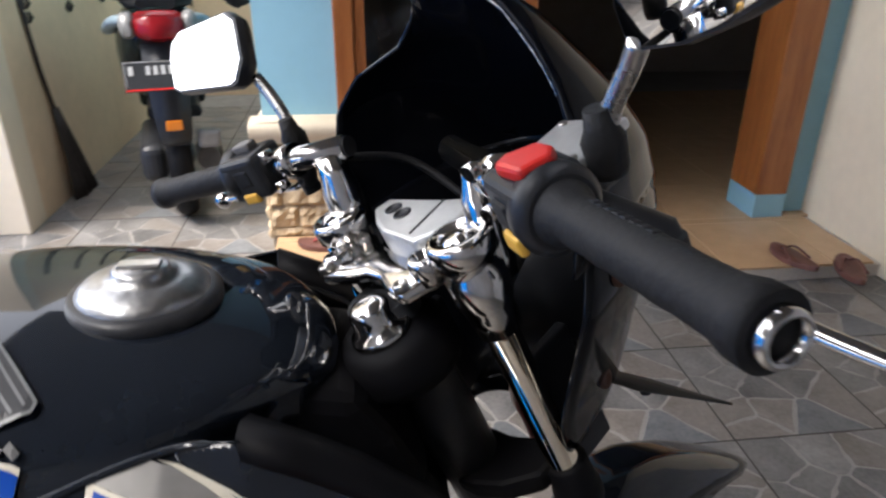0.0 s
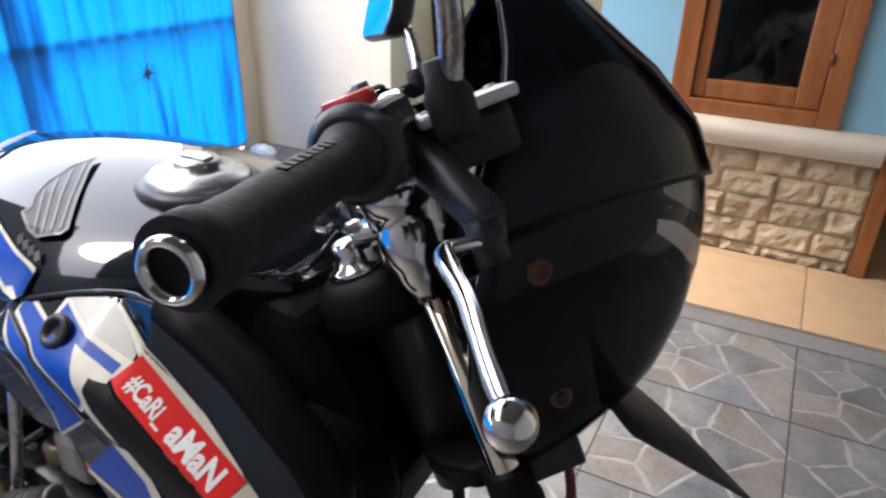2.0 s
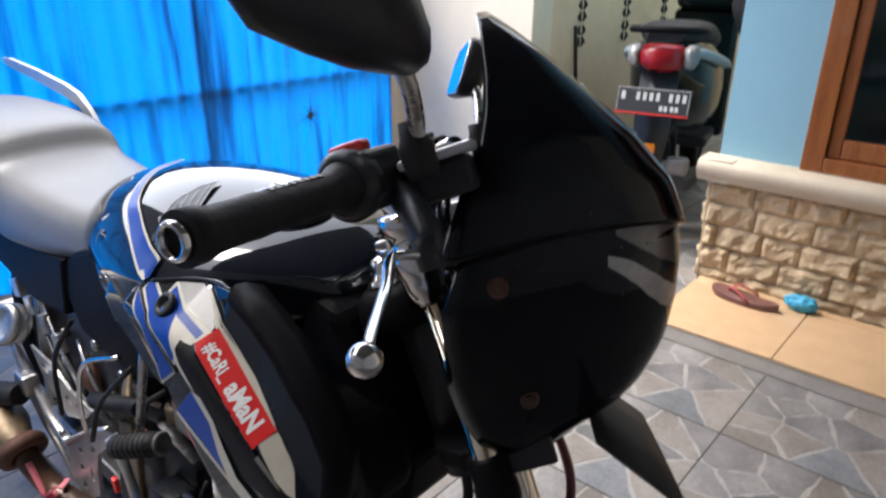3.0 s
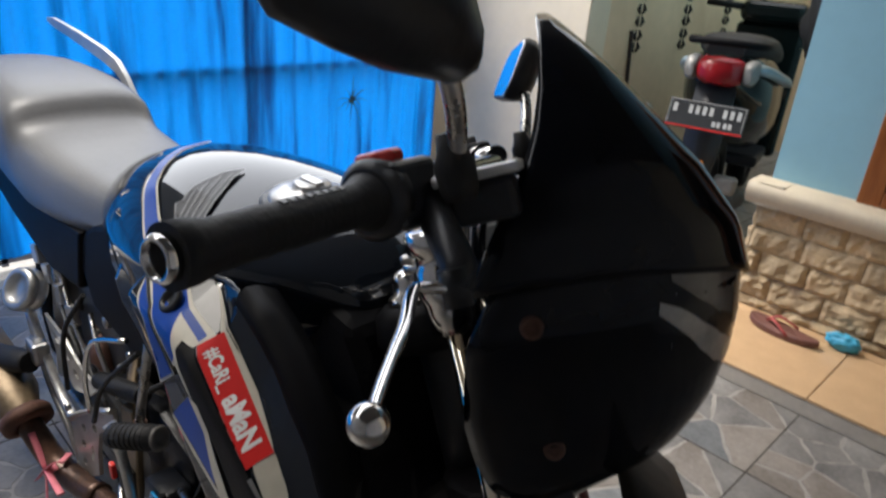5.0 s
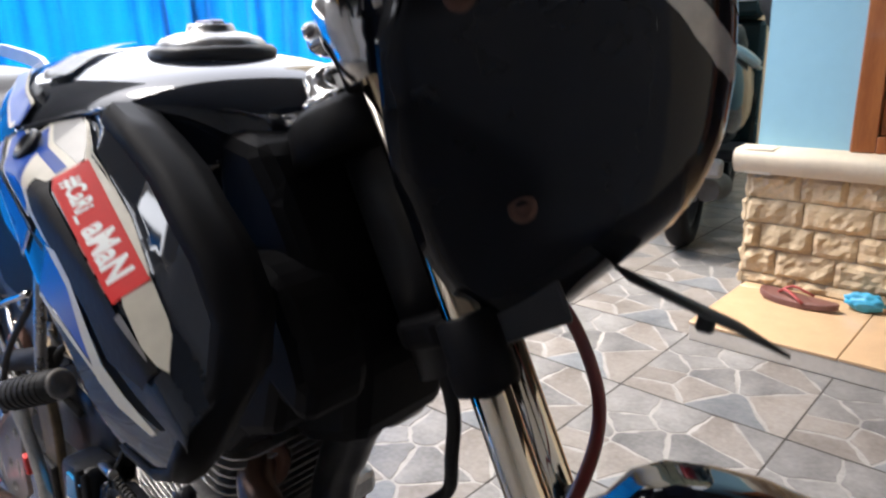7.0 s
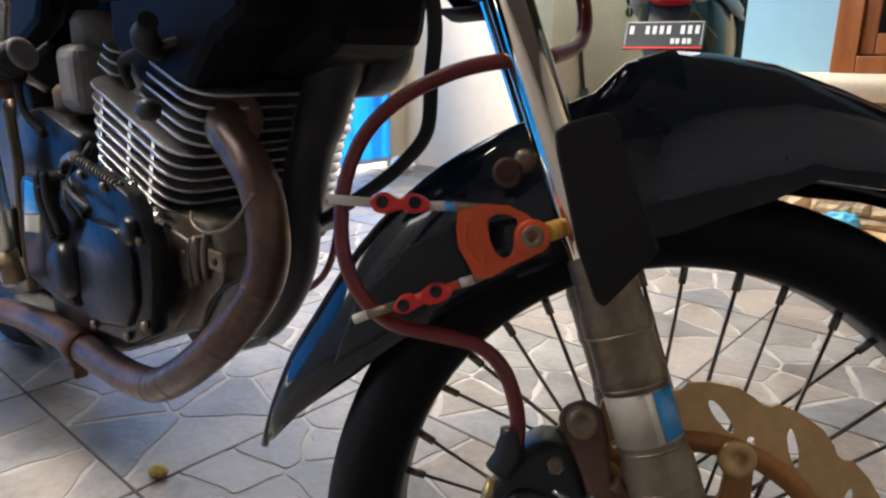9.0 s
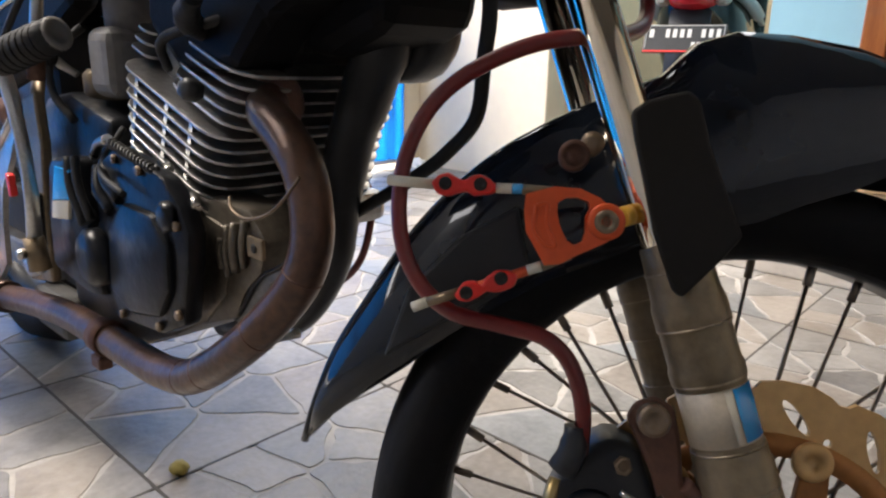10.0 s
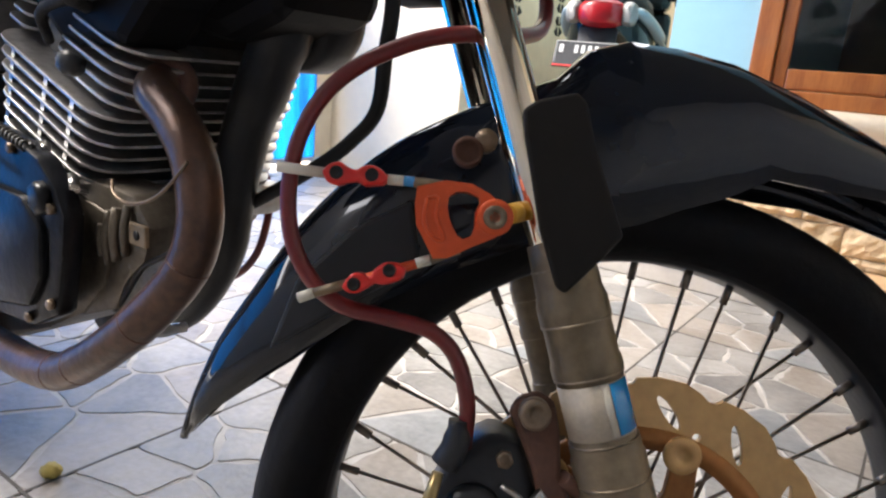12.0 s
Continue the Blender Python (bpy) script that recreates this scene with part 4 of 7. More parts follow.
for (u, w, hw), (su, sw_) in zip(CROWN, SKIRT):
    ring = []
    for j in range(17):
        q = j / 8 - 1
        a = abs(q)
        drop = 0.0 if a < 0.3 else ((a - 0.3) / 0.7) ** 1.7
        ring.append((u + (su - u) * drop, hw * math.copysign(min(1, a * 1.35) ** 0.9, q) if a > 0 else 0.0, w + (sw_ - w) * drop))
    rings.append(ring)
fender = on_fork("front_mudguard", loft(rings, closed=False), BLACK, label="gloss black front mudguard", solid=0.003, smooth=60)
on_fork("edge_bead", tube([(u - 0.002, -0.42 * hw, w - 0.002) for u, w, hw in CROWN[:10]], 0.0032, 10, 3), BLACK, fender, "glossy raised bead along the mudguard")
on_fork("side_flap", prism([(0.031, 0.274), (0.040, 0.277), (0.063, 0.275), (0.067, 0.268), (0.065, 0.241), (0.067, 0.190), (0.053, 0.181), (0.027, 0.167), (0.023, 0.172), (0.0225, 0.206), (0.026, 0.239), (0.028, 0.260)], -0.1150, -0.1085, "y", 0.002), FLAPMAT, fender, "matt brown-black flap hung beside the fork")
on_fork("flap_stay", tube([(0.050, -0.110, 0.262), (0.052, -0.085, 0.268), (0.052, -0.058, 0.272)], 0.005, 10, 3), SATIN, fender)
on_fork("rear_panel", prism([(-0.160, 0.175), (-0.13, 0.215), (-0.085, 0.238), (-0.045, 0.245), (-0.050, 0.203), (-0.10, 0.190)], -0.060, -0.052, "y", 0.003), SATIN, fender, "matt raised panel of the mudguard")
on_fork("mudguard_brace", tube([(0.04, -0.072, 0.294), (0.045, -0.05, 0.301), (0.05, 0.0, 0.306), (0.045, 0.05, 0.301), (0.04, 0.072, 0.294)], 0.005, 12, 4), SATIN, fender)
on_fork("mudguard_bolt", lathe([(0.0095, 0), (0.0098, 0.012), (0.007, 0.014), (0.006, 0.010), (0.001, 0.010)], (-0.003, -0.062, 0.264), (0, -1, 0), 22), RUSTY, fender, "round brown mounting stud")
on_fork("mudguard_bolt", lathe([(0.0075, 0), (0.0075, 0.010), (0.003, 0.012)], (0.010, -0.062, 0.268), (0, -1, 0), 18), RUSTSTEEL, fender, "clamp beside the stud")
for w in (0.240, 0.247, 0.256, 0.228):
    on_fork("cable_tie", lathe([(0.0141, -0.0010), (0.0151, -0.0010), (0.0151, 0.0010), (0.0141, 0.0010)], (0.0335, -0.092, w), (0.15, 0, 1), 24, True), RUBBER, legR, "thin black cable tie")

def ring_plate(outer, inner, v0, v1):
    """A flat plate with one opening, outlines given point for point."""
    own = bmesh.new()
    rings = [[own.verts.new((u, v, w)) for u, w in line] for line, v in ((outer, v0), (inner, v0), (inner, v1), (outer, v1))]
    n = len(outer)
    for k in range(4):
        p, q = rings[k], rings[(k + 1) % 4]
        for j in range(n):
            own.faces.new((p[j], p[(j + 1) % n], q[(j + 1) % n], q[j]))
    bmesh.ops.recalc_face_normals(own, faces=list(own.faces))
    return own


# orange twin-armed lever bracket bolted to the fork
V0, V1 = -0.112, -0.101
clip = on_fork("lever_bracket", ring_plate([(-0.0380, 0.2474), (-0.0213, 0.2466), (-0.0078, 0.2410), (0.0009, 0.2327), (0.0052, 0.2252), (0.0079, 0.2174), (0.0055, 0.2104), (-0.0039, 0.2078), (-0.0184, 0.2060), (-0.0315, 0.2037), (-0.0401, 0.2055), (-0.0423, 0.2170), (-0.0443, 0.2269), (-0.0418, 0.2385)], [(-0.0222, 0.2373), (-0.0171, 0.2387), (-0.0115, 0.2371), (-0.0060, 0.2327), (-0.0060, 0.2293), (-0.0099, 0.2251), (-0.0116, 0.2202), (-0.0128, 0.2167), (-0.0158, 0.2125), (-0.0207, 0.2118), (-0.0236, 0.2153), (-0.0246, 0.2202), (-0.0251, 0.2258), (-0.0242, 0.2324)], V0, V1), ORANGE, label="orange anodised twin-arm bracket bolted to the fork")
on_fork("bracket_rib", tube([(u, V0 - 0.0002, w) for u, w in [(-0.0343, 0.2393), (-0.0395, 0.2270), (-0.0366, 0.2165), (-0.0308, 0.2148), (-0.0318, 0.2278), (-0.0283, 0.2379), (-0.0343, 0.2393)]], 0.0012, 8, 3), ORANGE, clip, "pressed orange rib")
on_fork("pivot_boss", lathe([(0.0105, -0.004), (0.0105, 0.0015), (0.0095, 0.0025), (0.0068, 0.0025)], (0.0, V0, 0.219), (0, -1, 0), 28), ORANGE, clip)
on_fork("pivot_bolt", lathe([(0.0068, -0.002), (0.0068, 0.0030), (0.0060, 0.0040), (0.0035, 0.0040), (0.0030, 0.0025), (0.001, 0.0025)], (0.0, V0, 0.219), (0, -1, 0), 24), RUSTSTEEL, clip, "dull steel pivot bolt")
on_fork("spacer", lathe([(0.006, 0), (0.006, 0.014)], (0.008, -0.106, 0.219), (0.6, 0.8, 0), 16), YELLOW, clip, "brass spacer")
for runs, block, bolts in (
        ((((-0.1130, -0.1060, 0.2800), (-0.0874, -0.1060, 0.2692), WHITEDECAL, "pale worn arm tip", 0.0040), ((-0.0888, -0.1060, 0.2698), (-0.0527, -0.1060, 0.2560), ORANGE, "", 0.0036), ((-0.0534, -0.1060, 0.2562), (-0.0445, -0.1060, 0.2529), WHITEDECAL, "pale worn sleeve", 0.0038), ((-0.0448, -0.1060, 0.2530), (-0.0389, -0.1060, 0.2508), CYANDECAL, "light blue paint mark", 0.0039), ((-0.0392, -0.1060, 0.2509), (-0.0209, -0.1060, 0.2434), GREYALU, "bare stained metal arm", 0.0039)),
         [(-0.0886, 0.2703), (-0.0830, 0.2733), (-0.0769, 0.2730), (-0.0725, 0.2678), (-0.0695, 0.2654), (-0.0650, 0.2671), (-0.0592, 0.2661), (-0.0546, 0.2617), (-0.0526, 0.2564), (-0.0559, 0.2535), (-0.0617, 0.2545), (-0.0675, 0.2555), (-0.0700, 0.2593), (-0.0752, 0.2601), (-0.0815, 0.2597), (-0.0873, 0.2630)], ((-0.0805, 0.2671), (-0.0612, 0.2605))),
        ((((-0.1210, -0.1060, 0.2035), (-0.1115, -0.1060, 0.2041), WHITEDECAL, "pale worn arm tip", 0.0040), ((-0.1123, -0.1060, 0.2040), (-0.0899, -0.1060, 0.2042), TANPIPE, "tan stained arm", 0.0038), ((-0.0914, -0.1060, 0.2042), (-0.0495, -0.1060, 0.2052), ORANGE, "", 0.0037), ((-0.0501, -0.1060, 0.2053), (-0.0417, -0.1060, 0.2054), WHITEDECAL, "pale worn sleeve", 0.0039), ((-0.0420, -0.1060, 0.2053), (-0.0242, -0.1060, 0.2069), GREYALU, "bare stained metal arm", 0.0039)),
         [(-0.0948, 0.2034), (-0.0873, 0.2096), (-0.0814, 0.2086), (-0.0775, 0.2044), (-0.0737, 0.2086), (-0.0668, 0.2108), (-0.0606, 0.2086), (-0.0560, 0.2041), (-0.0594, 0.1989), (-0.0659, 0.1978), (-0.0719, 0.1984), (-0.0757, 0.2007), (-0.0811, 0.1985), (-0.0877, 0.1974), (-0.0930, 0.1997)], ((-0.0873, 0.203), (-0.0656, 0.2054)))):
    for p0, p1, mat_, words_, r_ in runs:
        on_fork("arm", tube([p0, p1], r_, 10, flat=0.8), mat_, clip, words_)
    blk = on_fork("clamp_body", prism(block, -0.1120, -0.1005, "y", 0.0018), REDMAT, clip, "red-orange clamp body")
    for u, w in bolts:
        on_fork("clamp_bolt", lathe([(0.0040, 0), (0.0038, 0.0006), (0.0026, 0.0008), (0.0022, 0.0002), (0.0006, 0.0002)], (u, -0.1120, w), (0, -1, 0), 14), RUBBER, blk, "dark bolt recess")

# caliper, its bracket, hoses and cables
cal = on_fork("brake_caliper", prism([(-0.080, 0.066), (-0.058, 0.086), (-0.034, 0.094), (-0.016, 0.084), (-0.014, 0.0), (-0.030, -0.045), (-0.070, -0.040), (-0.092, 0.0), (-0.094, 0.040)], -0.086, -0.036, "y", 0.008), SATIN, label="grimy black brake caliper", smooth=40)
for cw, cr in ((0.050, 0.019), (0.002, 0.021)):
    on_fork("caliper_cap", lathe([(cr, 0), (cr, 0.008), (cr - 0.004, 0.012), (cr - 0.008, 0.012), (cr - 0.009, 0.009), (0.001, 0.009)], (-0.058, -0.085, cw), (0, -1, 0), 24), SATIN, cal)
on_fork("slide_pin", tube([(-0.088, -0.092, 0.060), (-0.075, -0.096, 0.045), (-0.078, -0.094, 0.010)], [0.006, 0.0065, 0.006], 12, 3), RUBBER, cal, "black slide pin boot")
on_fork("bleed_screw", tube([(-0.070, -0.094, 0.082), (-0.082, -0.098, 0.064)], [0.0035, 0.0045], 10), BRASSY, cal, "dull brass bleed screw")
on_fork("banjo", tube([(-0.050, -0.090, 0.108), (-0.056, -0.090, 0.094), (-0.066, -0.090, 0.084)], [0.0065, 0.0085, 0.009], 14, 3), SATIN, cal, "dark hose union")
on_fork("caliper_bracket", prism([(-0.020, 0.106), (-0.012, 0.113), (0.0, 0.113), (0.008, 0.104), (0.006, 0.085), (0.0, 0.060), (0.006, 0.02), (0.010, -0.03), (-0.010, -0.05), (-0.026, -0.02), (-0.018, 0.03), (-0.016, 0.070)], -0.094, -0.086, "y", 0.003), RUSTY, cal, "rust-brown caliper bracket")
on_fork("bracket_arm", tube([(0.0, -0.092, 0.060), (0.018, -0.084, 0.030), (0.030, -0.078, 0.0), (0.034, -0.07, -0.028)], [0.008, 0.007, 0.008, 0.010], 12, 4, flat=0.6), RUSTY, cal)
on_fork("bracket_bolt", lathe([(0.0095, 0), (0.0095, 0.008), (0.006, 0.010), (0.0045, 0.007), (0.001, 0.007)], (-0.006, -0.094, 0.102), (0, -1, 0), 20), RUSTSTEEL, cal, "dull bracket bolt")
on_fork("bracket_bolt", lathe([(0.007, 0), (0.007, 0.006), (0.001, 0.007)], (-0.008, -0.094, 0.000), (0, -1, 0), 16), RUSTSTEEL, cal)
for q, r in (((-0.030, -0.088, 0.078), 0.0055), ((-0.026, -0.087, 0.030), 0.006), ((-0.034, -0.087, -0.018), 0.0055), ((-0.080, -0.087, 0.028), 0.0045)):
    on_fork("caliper_bolt", lathe([(r, 0), (r, 0.005), (r * 0.6, 0.006), (r * 0.55, 0.003), (0.0008, 0.003)], q, (0, -1, 0), 6), RUSTSTEEL, cal, "dull steel bolt head")
on_fork("pad_spring", tube([(-0.036, -0.092, 0.064), (-0.026, -0.096, 0.052), (-0.032, -0.095, 0.036), (-0.022, -0.094, 0.020)], 0.0018, 8, 4), STEEL, cal, "bent steel pad spring")
on_fork("caliper_rib", prism([(-0.086, 0.020), (-0.030, 0.030), (-0.030, 0.022), (-0.086, 0.012)], -0.091, -0.084, "y", 0.002), SATIN, cal)
on_fork("caliper_clip", prism([(-0.022, 0.052), (-0.014, 0.058), (-0.010, 0.046), (-0.018, 0.040)], -0.098, -0.090, "y", 0.001), STEEL, cal, "small bright clip")
hose_pts = [(0.040, -0.075, 0.325), (0.015, -0.095, 0.328), (-0.015, -0.098, 0.331), (-0.050, -0.098, 0.327), (-0.078, -0.097, 0.315), (-0.099, -0.096, 0.294), (-0.112, -0.096, 0.268), (-0.118, -0.096, 0.240), (-0.114, -0.096, 0.214), (-0.100, -0.097, 0.193), (-0.074, -0.098, 0.178), (-0.052, -0.098, 0.164), (-0.042, -0.096, 0.144), (-0.043, -0.092, 0.116), (-0.052, -0.085, 0.09)]
on_fork("brake_hose", tube(hose_pts, 0.0050, 12, 4), REDHOSE, label="dark red rubber brake hose")
up_hose = [(0.040, -0.075, 0.325), (0.075, 0.0, 0.345), (0.092, 0.03, 0.375), (0.095, 0.03, 0.420), (0.088, 0.02, 0.465), (0.07, -0.02, 0.52)]
on_fork("brake_hose", tube(up_hose, 0.0056, 12, 5), REDHOSE, label="dark red rubber brake hose behind the fork")

# tank, shrouds and seat, in the bike's own upright frame
TANK = [(-0.64, 0.800, 0.06, 0.775, 0.735), (-0.605, 0.855, 0.095, 0.795, 0.725), (-0.55, 0.888, 0.124, 0.808, 0.715), (-0.46, 0.910, 0.148, 0.822, 0.71), (-0.37, 0.916, 0.164, 0.836, 0.705), (-0.30, 0.914, 0.171, 0.843, 0.70), (-0.25, 0.910, 0.170, 0.847, 0.71), (-0.20, 0.905, 0.153, 0.854, 0.73), (-0.16, 0.900, 0.131, 0.861, 0.76), (-0.122, 0.892, 0.107, 0.866, 0.79), (-0.095, 0.880, 0.082, 0.862, 0.80), (-0.07, 0.862, 0.052, 0.850, 0.81), (-0.06, 0.845, 0.030, 0.838, 0.815)]


def tank_ring(x, zt, hw, zs, zb):
    half = [(0.0, zt), (0.30, zt - 0.05 * (zt - zs)), (0.55, zt - 0.17 * (zt - zs)), (0.76, zt - 0.37 * (zt - zs)), (0.91, zt - 0.66 * (zt - zs)), (1.0, zs), (1.0, zs - 0.012), (0.985, zs - 0.045), (0.93, zb + 0.02), (0.80, zb)]
    return [(x, YC - hw * a, z) for a, z in half] + [(x, YC + hw * a, z) for a, z in half[:0:-1]]


tank = part("fuel_tank", loft([tank_ring(*t) for t in TANK]), BLACK, bike, "gloss black fuel tank", smooth=70, sub=1)
capc = (-0.206, YC - 0.008, 0.903)
part("filler_ring", lathe([(0.058, -0.010), (0.058, 0.002), (0.053, 0.006), (0.046, 0.006)], capc, (0.02, 0, 1), 48), SATIN, tank)
fcap = part("filler_cap", lathe([(0.049, 0.002), (0.049, 0.007), (0.044, 0.012), (0.030, 0.017), (0.022, 0.018), (0.021, 0.023), (0.019, 0.025), (0.001, 0.025)], capc, (0.02, 0, 1), 48), ALU, tank, "brushed alloy filler cap")
part("cap_latch", box(-0.222, -0.190, YC - 0.014, YC - 0.002, 0.927, 0.931, 0.0015), STEEL, fcap)

# side shroud: a flaring facet under the tank's seam, upright below a crease
CREASE = [(-0.32, 0.828), (-0.25, 0.8265), (-0.195, 0.8245), (-0.168, 0.823), (-0.12, 0.810), (-0.018, 0.7525), (0.027, 0.7165), (0.09, 0.666)]


FACET = [(-0.32, 0.060), (-0.19, 0.060), (-0.16, 0.034), (-0.12, 0.024), (-0.06, 0.022), (0.0, 0.0135), (0.09, 0.0135)]


def bow(x, z):
    c = lerp_table(CREASE, min(0.089, max(-0.319, x)))[0]
    top = lerp_table(FACET, min(0.089, max(-0.319, x)))[0]
    s = 1.7 * min(z - c, top) + 0.45 * max(0.0, z - c - top)
    g = max(0.0, (0.665 - z) / 0.08)
    return -0.1548 + 0.5 * (s + math.sqrt(s * s + 0.0001)) + 0.035 * g * g


def panel(outline, lift, cuts=3, mirrored=False):
    """A flat outline of (x, z) laid on the bowed shroud."""
    own = bmesh.new()
    vs = [own.verts.new((x, 0, z)) for x, z in outline]
    es = [own.edges.new((vs[i], vs[(i + 1) % len(vs)])) for i in range(len(vs))]
    bmesh.ops.triangle_fill(own, edges=es, use_beauty=True)
    for _ in range(cuts):
        long = [e for e in own.edges if e.calc_length() > 0.006]
        if not long:
            break
        bmesh.ops.subdivide_edges(own, edges=long, cuts=1)
        bmesh.ops.triangulate(own, faces=[f for f in own.faces if len(f.verts) > 3])
    for v in own.verts:
        y = bow(v.co.x, v.co.z) - lift
        v.co.y = y if not mirrored else 2 * YC - y
    for f in own.faces:
        f.smooth = True
    bmesh.ops.recalc_face_normals(own, faces=list(own.faces))
    return own


SHROUD = [(-0.262, 0.845), (-0.210, 0.853), (-0.165, 0.861), (-0.122, 0.8665), (-0.085, 0.850), (-0.045, 0.830), (-0.010, 0.808), (0.022, 0.782), (0.048, 0.748), (0.056, 0.712), (0.050, 0.676), (0.030, 0.650), (-0.010, 0.630), (-0.060, 0.628), (-0.105, 0.665), (-0.150, 0.710), (-0.190, 0.765), (-0.225, 0.800), (-0.258, 0.822)]
shroud = part("side_shroud", panel(SHROUD, 0.0, 11), BLACK, bike, "gloss black side shroud with blue and cream decals", solid=0.002)
part("side_shroud", panel(SHROUD, 0.0, 11, True), BLACK, bike, "gloss black side shroud", solid=0.002)
for flip in (False, True):
    lip = []
    for x, z in SHROUD[3:14]:
        n = Vector((x + 0.09, 0, z - 0.74)).normalized()
        y = bow(x, z)
        row = [(x - n.x * 0.010, bow(x - n.x * 0.010, z - n.z * 0.010) - 0.0024, z - n.z * 0.010), (x - n.x * 0.002, bow(x - n.x * 0.002, z - n.z * 0.002) - 0.0030, z - n.z * 0.002), (x + n.x * 0.003, y + 0.004, z + n.z * 0.003), (x + n.x * 0.002, y + 0.016, z + n.z * 0.002), (x - n.x * 0.008, y + 0.036, z - n.z * 0.008)]
        lip.append([(p[0], 2 * YC - p[1], p[2]) if flip else p for p in row])
    part("shroud_lip", loft(lip, closed=False), LIPBLACK, bike, "rounded deep black shroud edge", smooth=70, solid=0.003)
seam = [(-0.250, 0.8445), (-0.235, 0.8475), (-0.200, 0.8545), (-0.160, 0.861), (-0.120, 0.8665)]
part("seam_trim", tube([(x, bow(x, z) - 0.001, z + 0.001) for x, z in seam], [0.0022, 0.0034, 0.0034, 0.0028, 0.001], 10, 5), BLACK, shroud, "raised glossy seam edge")



def decal(name, outline, mat, lift, label, cuts=11):
    return part(name, panel(outline, lift, cuts), mat, shroud, label)


W2, B2 = 0.0030, 0.0034
decal("decal", [(-0.2490, 0.8470), (-0.2381, 0.8480), (-0.2100, 0.8410), (-0.2108, 0.8535), (-0.1215, 0.8288), (-0.1300, 0.8205), (-0.1660, 0.8325), (-0.1440, 0.8030), (-0.1500, 0.7925), (-0.1757, 0.8080), (-0.2125, 0.8294), (-0.2470, 0.8397)], WHITEDECAL, W2, "cream white decal outline")
decal("decal", [(-0.2465, 0.8452), (-0.2388, 0.8465), (-0.2073, 0.8387), (-0.2065, 0.8424), (-0.2059, 0.8505), (-0.1294, 0.8277), (-0.1310, 0.8232), (-0.1686, 0.8346), (-0.1473, 0.8055), (-0.1527, 0.7962), (-0.1726, 0.8103), (-0.2130, 0.8310), (-0.2448, 0.8412)], BLUEDECAL, B2, "deep blue zigzag decal")
decal("decal", [(-0.2565, 0.8408), (-0.2139, 0.8288), (-0.1764, 0.8052), (-0.1490, 0.7850), (-0.1850, 0.7560), (-0.1915, 0.7775), (-0.2150, 0.8140), (-0.2440, 0.8303)], WHITEDECAL, W2, "cream white decal border")
decal("decal", [(-0.2535, 0.8393), (-0.2139, 0.8276), (-0.1764, 0.8040), (-0.1527, 0.7852), (-0.1834, 0.7610), (-0.1894, 0.7785), (-0.2128, 0.8150), (-0.2420, 0.8317)], BLUEDECAL, B2, "deep blue side decal")
decal("decal", [(-0.1720, 0.8357), (-0.1295, 0.8226), (-0.1305, 0.8190), (-0.1455, 0.8210), (-0.1465, 0.8130), (-0.1370, 0.7980), (-0.1130, 0.7765), (-0.1238, 0.7815), (-0.1453, 0.7970), (-0.1486, 0.8071)], WHITEDECAL, 0.0037, "cream white decal fork")
decal("decal", [(-0.159, 0.735), (-0.122, 0.775), (-0.098, 0.758), (-0.079, 0.729), (-0.078, 0.701), (-0.116, 0.719)], BLUEDECAL, B2, "deep blue lower decal")
decal("decal", [(-0.2079, 0.8530), (-0.1764, 0.8581), (-0.1637, 0.8550), (-0.1408, 0.8430), (-0.1243, 0.8326), (-0.1235, 0.8296)], GREYDECAL, B2, "silver grey decal wedge")
decal("decal", [(-0.1720, 0.8583), (-0.1563, 0.8537), (-0.1257, 0.8408), (-0.1013, 0.8262), (-0.0613, 0.7995), (-0.0214, 0.7708), (0.0005, 0.7525), (0.0148, 0.7381), (0.0275, 0.7210), (0.0195, 0.7245), (0.0060, 0.7335), (-0.0164, 0.7535), (-0.030, 0.7660), (-0.1120, 0.8270), (-0.1225, 0.8320), (-0.1408, 0.8432), (-0.1637, 0.8552)], WHITEDECAL, 0.0037, "cream white decal blade")
decal("decal", [(-0.1280, 0.8400), (-0.1007, 0.8252), (-0.0930, 0.8195), (-0.1190, 0.8335)], SATIN, 0.0041, "thin black decal blade")
decal("decal", [(-0.1455, 0.8197), (-0.1290, 0.8195), (-0.0230, 0.7530), (0.0000, 0.7365), (0.0220, 0.7225), (0.0100, 0.7080), (-0.0400, 0.7120), (-0.0660, 0.7420), (-0.0980, 0.7670), (-0.1126, 0.7774), (-0.1365, 0.7981), (-0.1455, 0.8133)], FLAPMAT, 0.0040, "matt black decal flame")
decal("decal", [(-0.019, 0.747), (0.014, 0.7265), (0.011, 0.730), (-0.016, 0.7505)], GREYPLASTIC, 0.0044, "thin grey decal line")
decal("decal", [(-0.121, 0.777), (-0.104, 0.776), (-0.084, 0.758), (-0.071, 0.733), (-0.053, 0.706), (-0.020, 0.692), (0.020, 0.6815), (0.012, 0.677), (-0.038, 0.680), (-0.066, 0.690), (-0.082, 0.718), (-0.092, 0.752)], WHITEDECAL, 0.0041, "cream white lower stripe")
decal("decal", [(-0.159, 0.734), (-0.116, 0.716), (-0.057, 0.690), (-0.062, 0.688), (-0.121, 0.711), (-0.163, 0.730)], WHITEDECAL, B2, "thin cream decal line")
decal("shroud_slit", [(-0.2580, 0.8425), (-0.2459, 0.8400), (-0.2125, 0.8293), (-0.1757, 0.8078), (-0.1495, 0.7868), (-0.1238, 0.7765), (-0.1270, 0.7705), (-0.1510, 0.7855), (-0.1764, 0.8050), (-0.2139, 0.8286), (-0.2535, 0.8402)], RUBBER, 0.0046, "dark slit between panels")
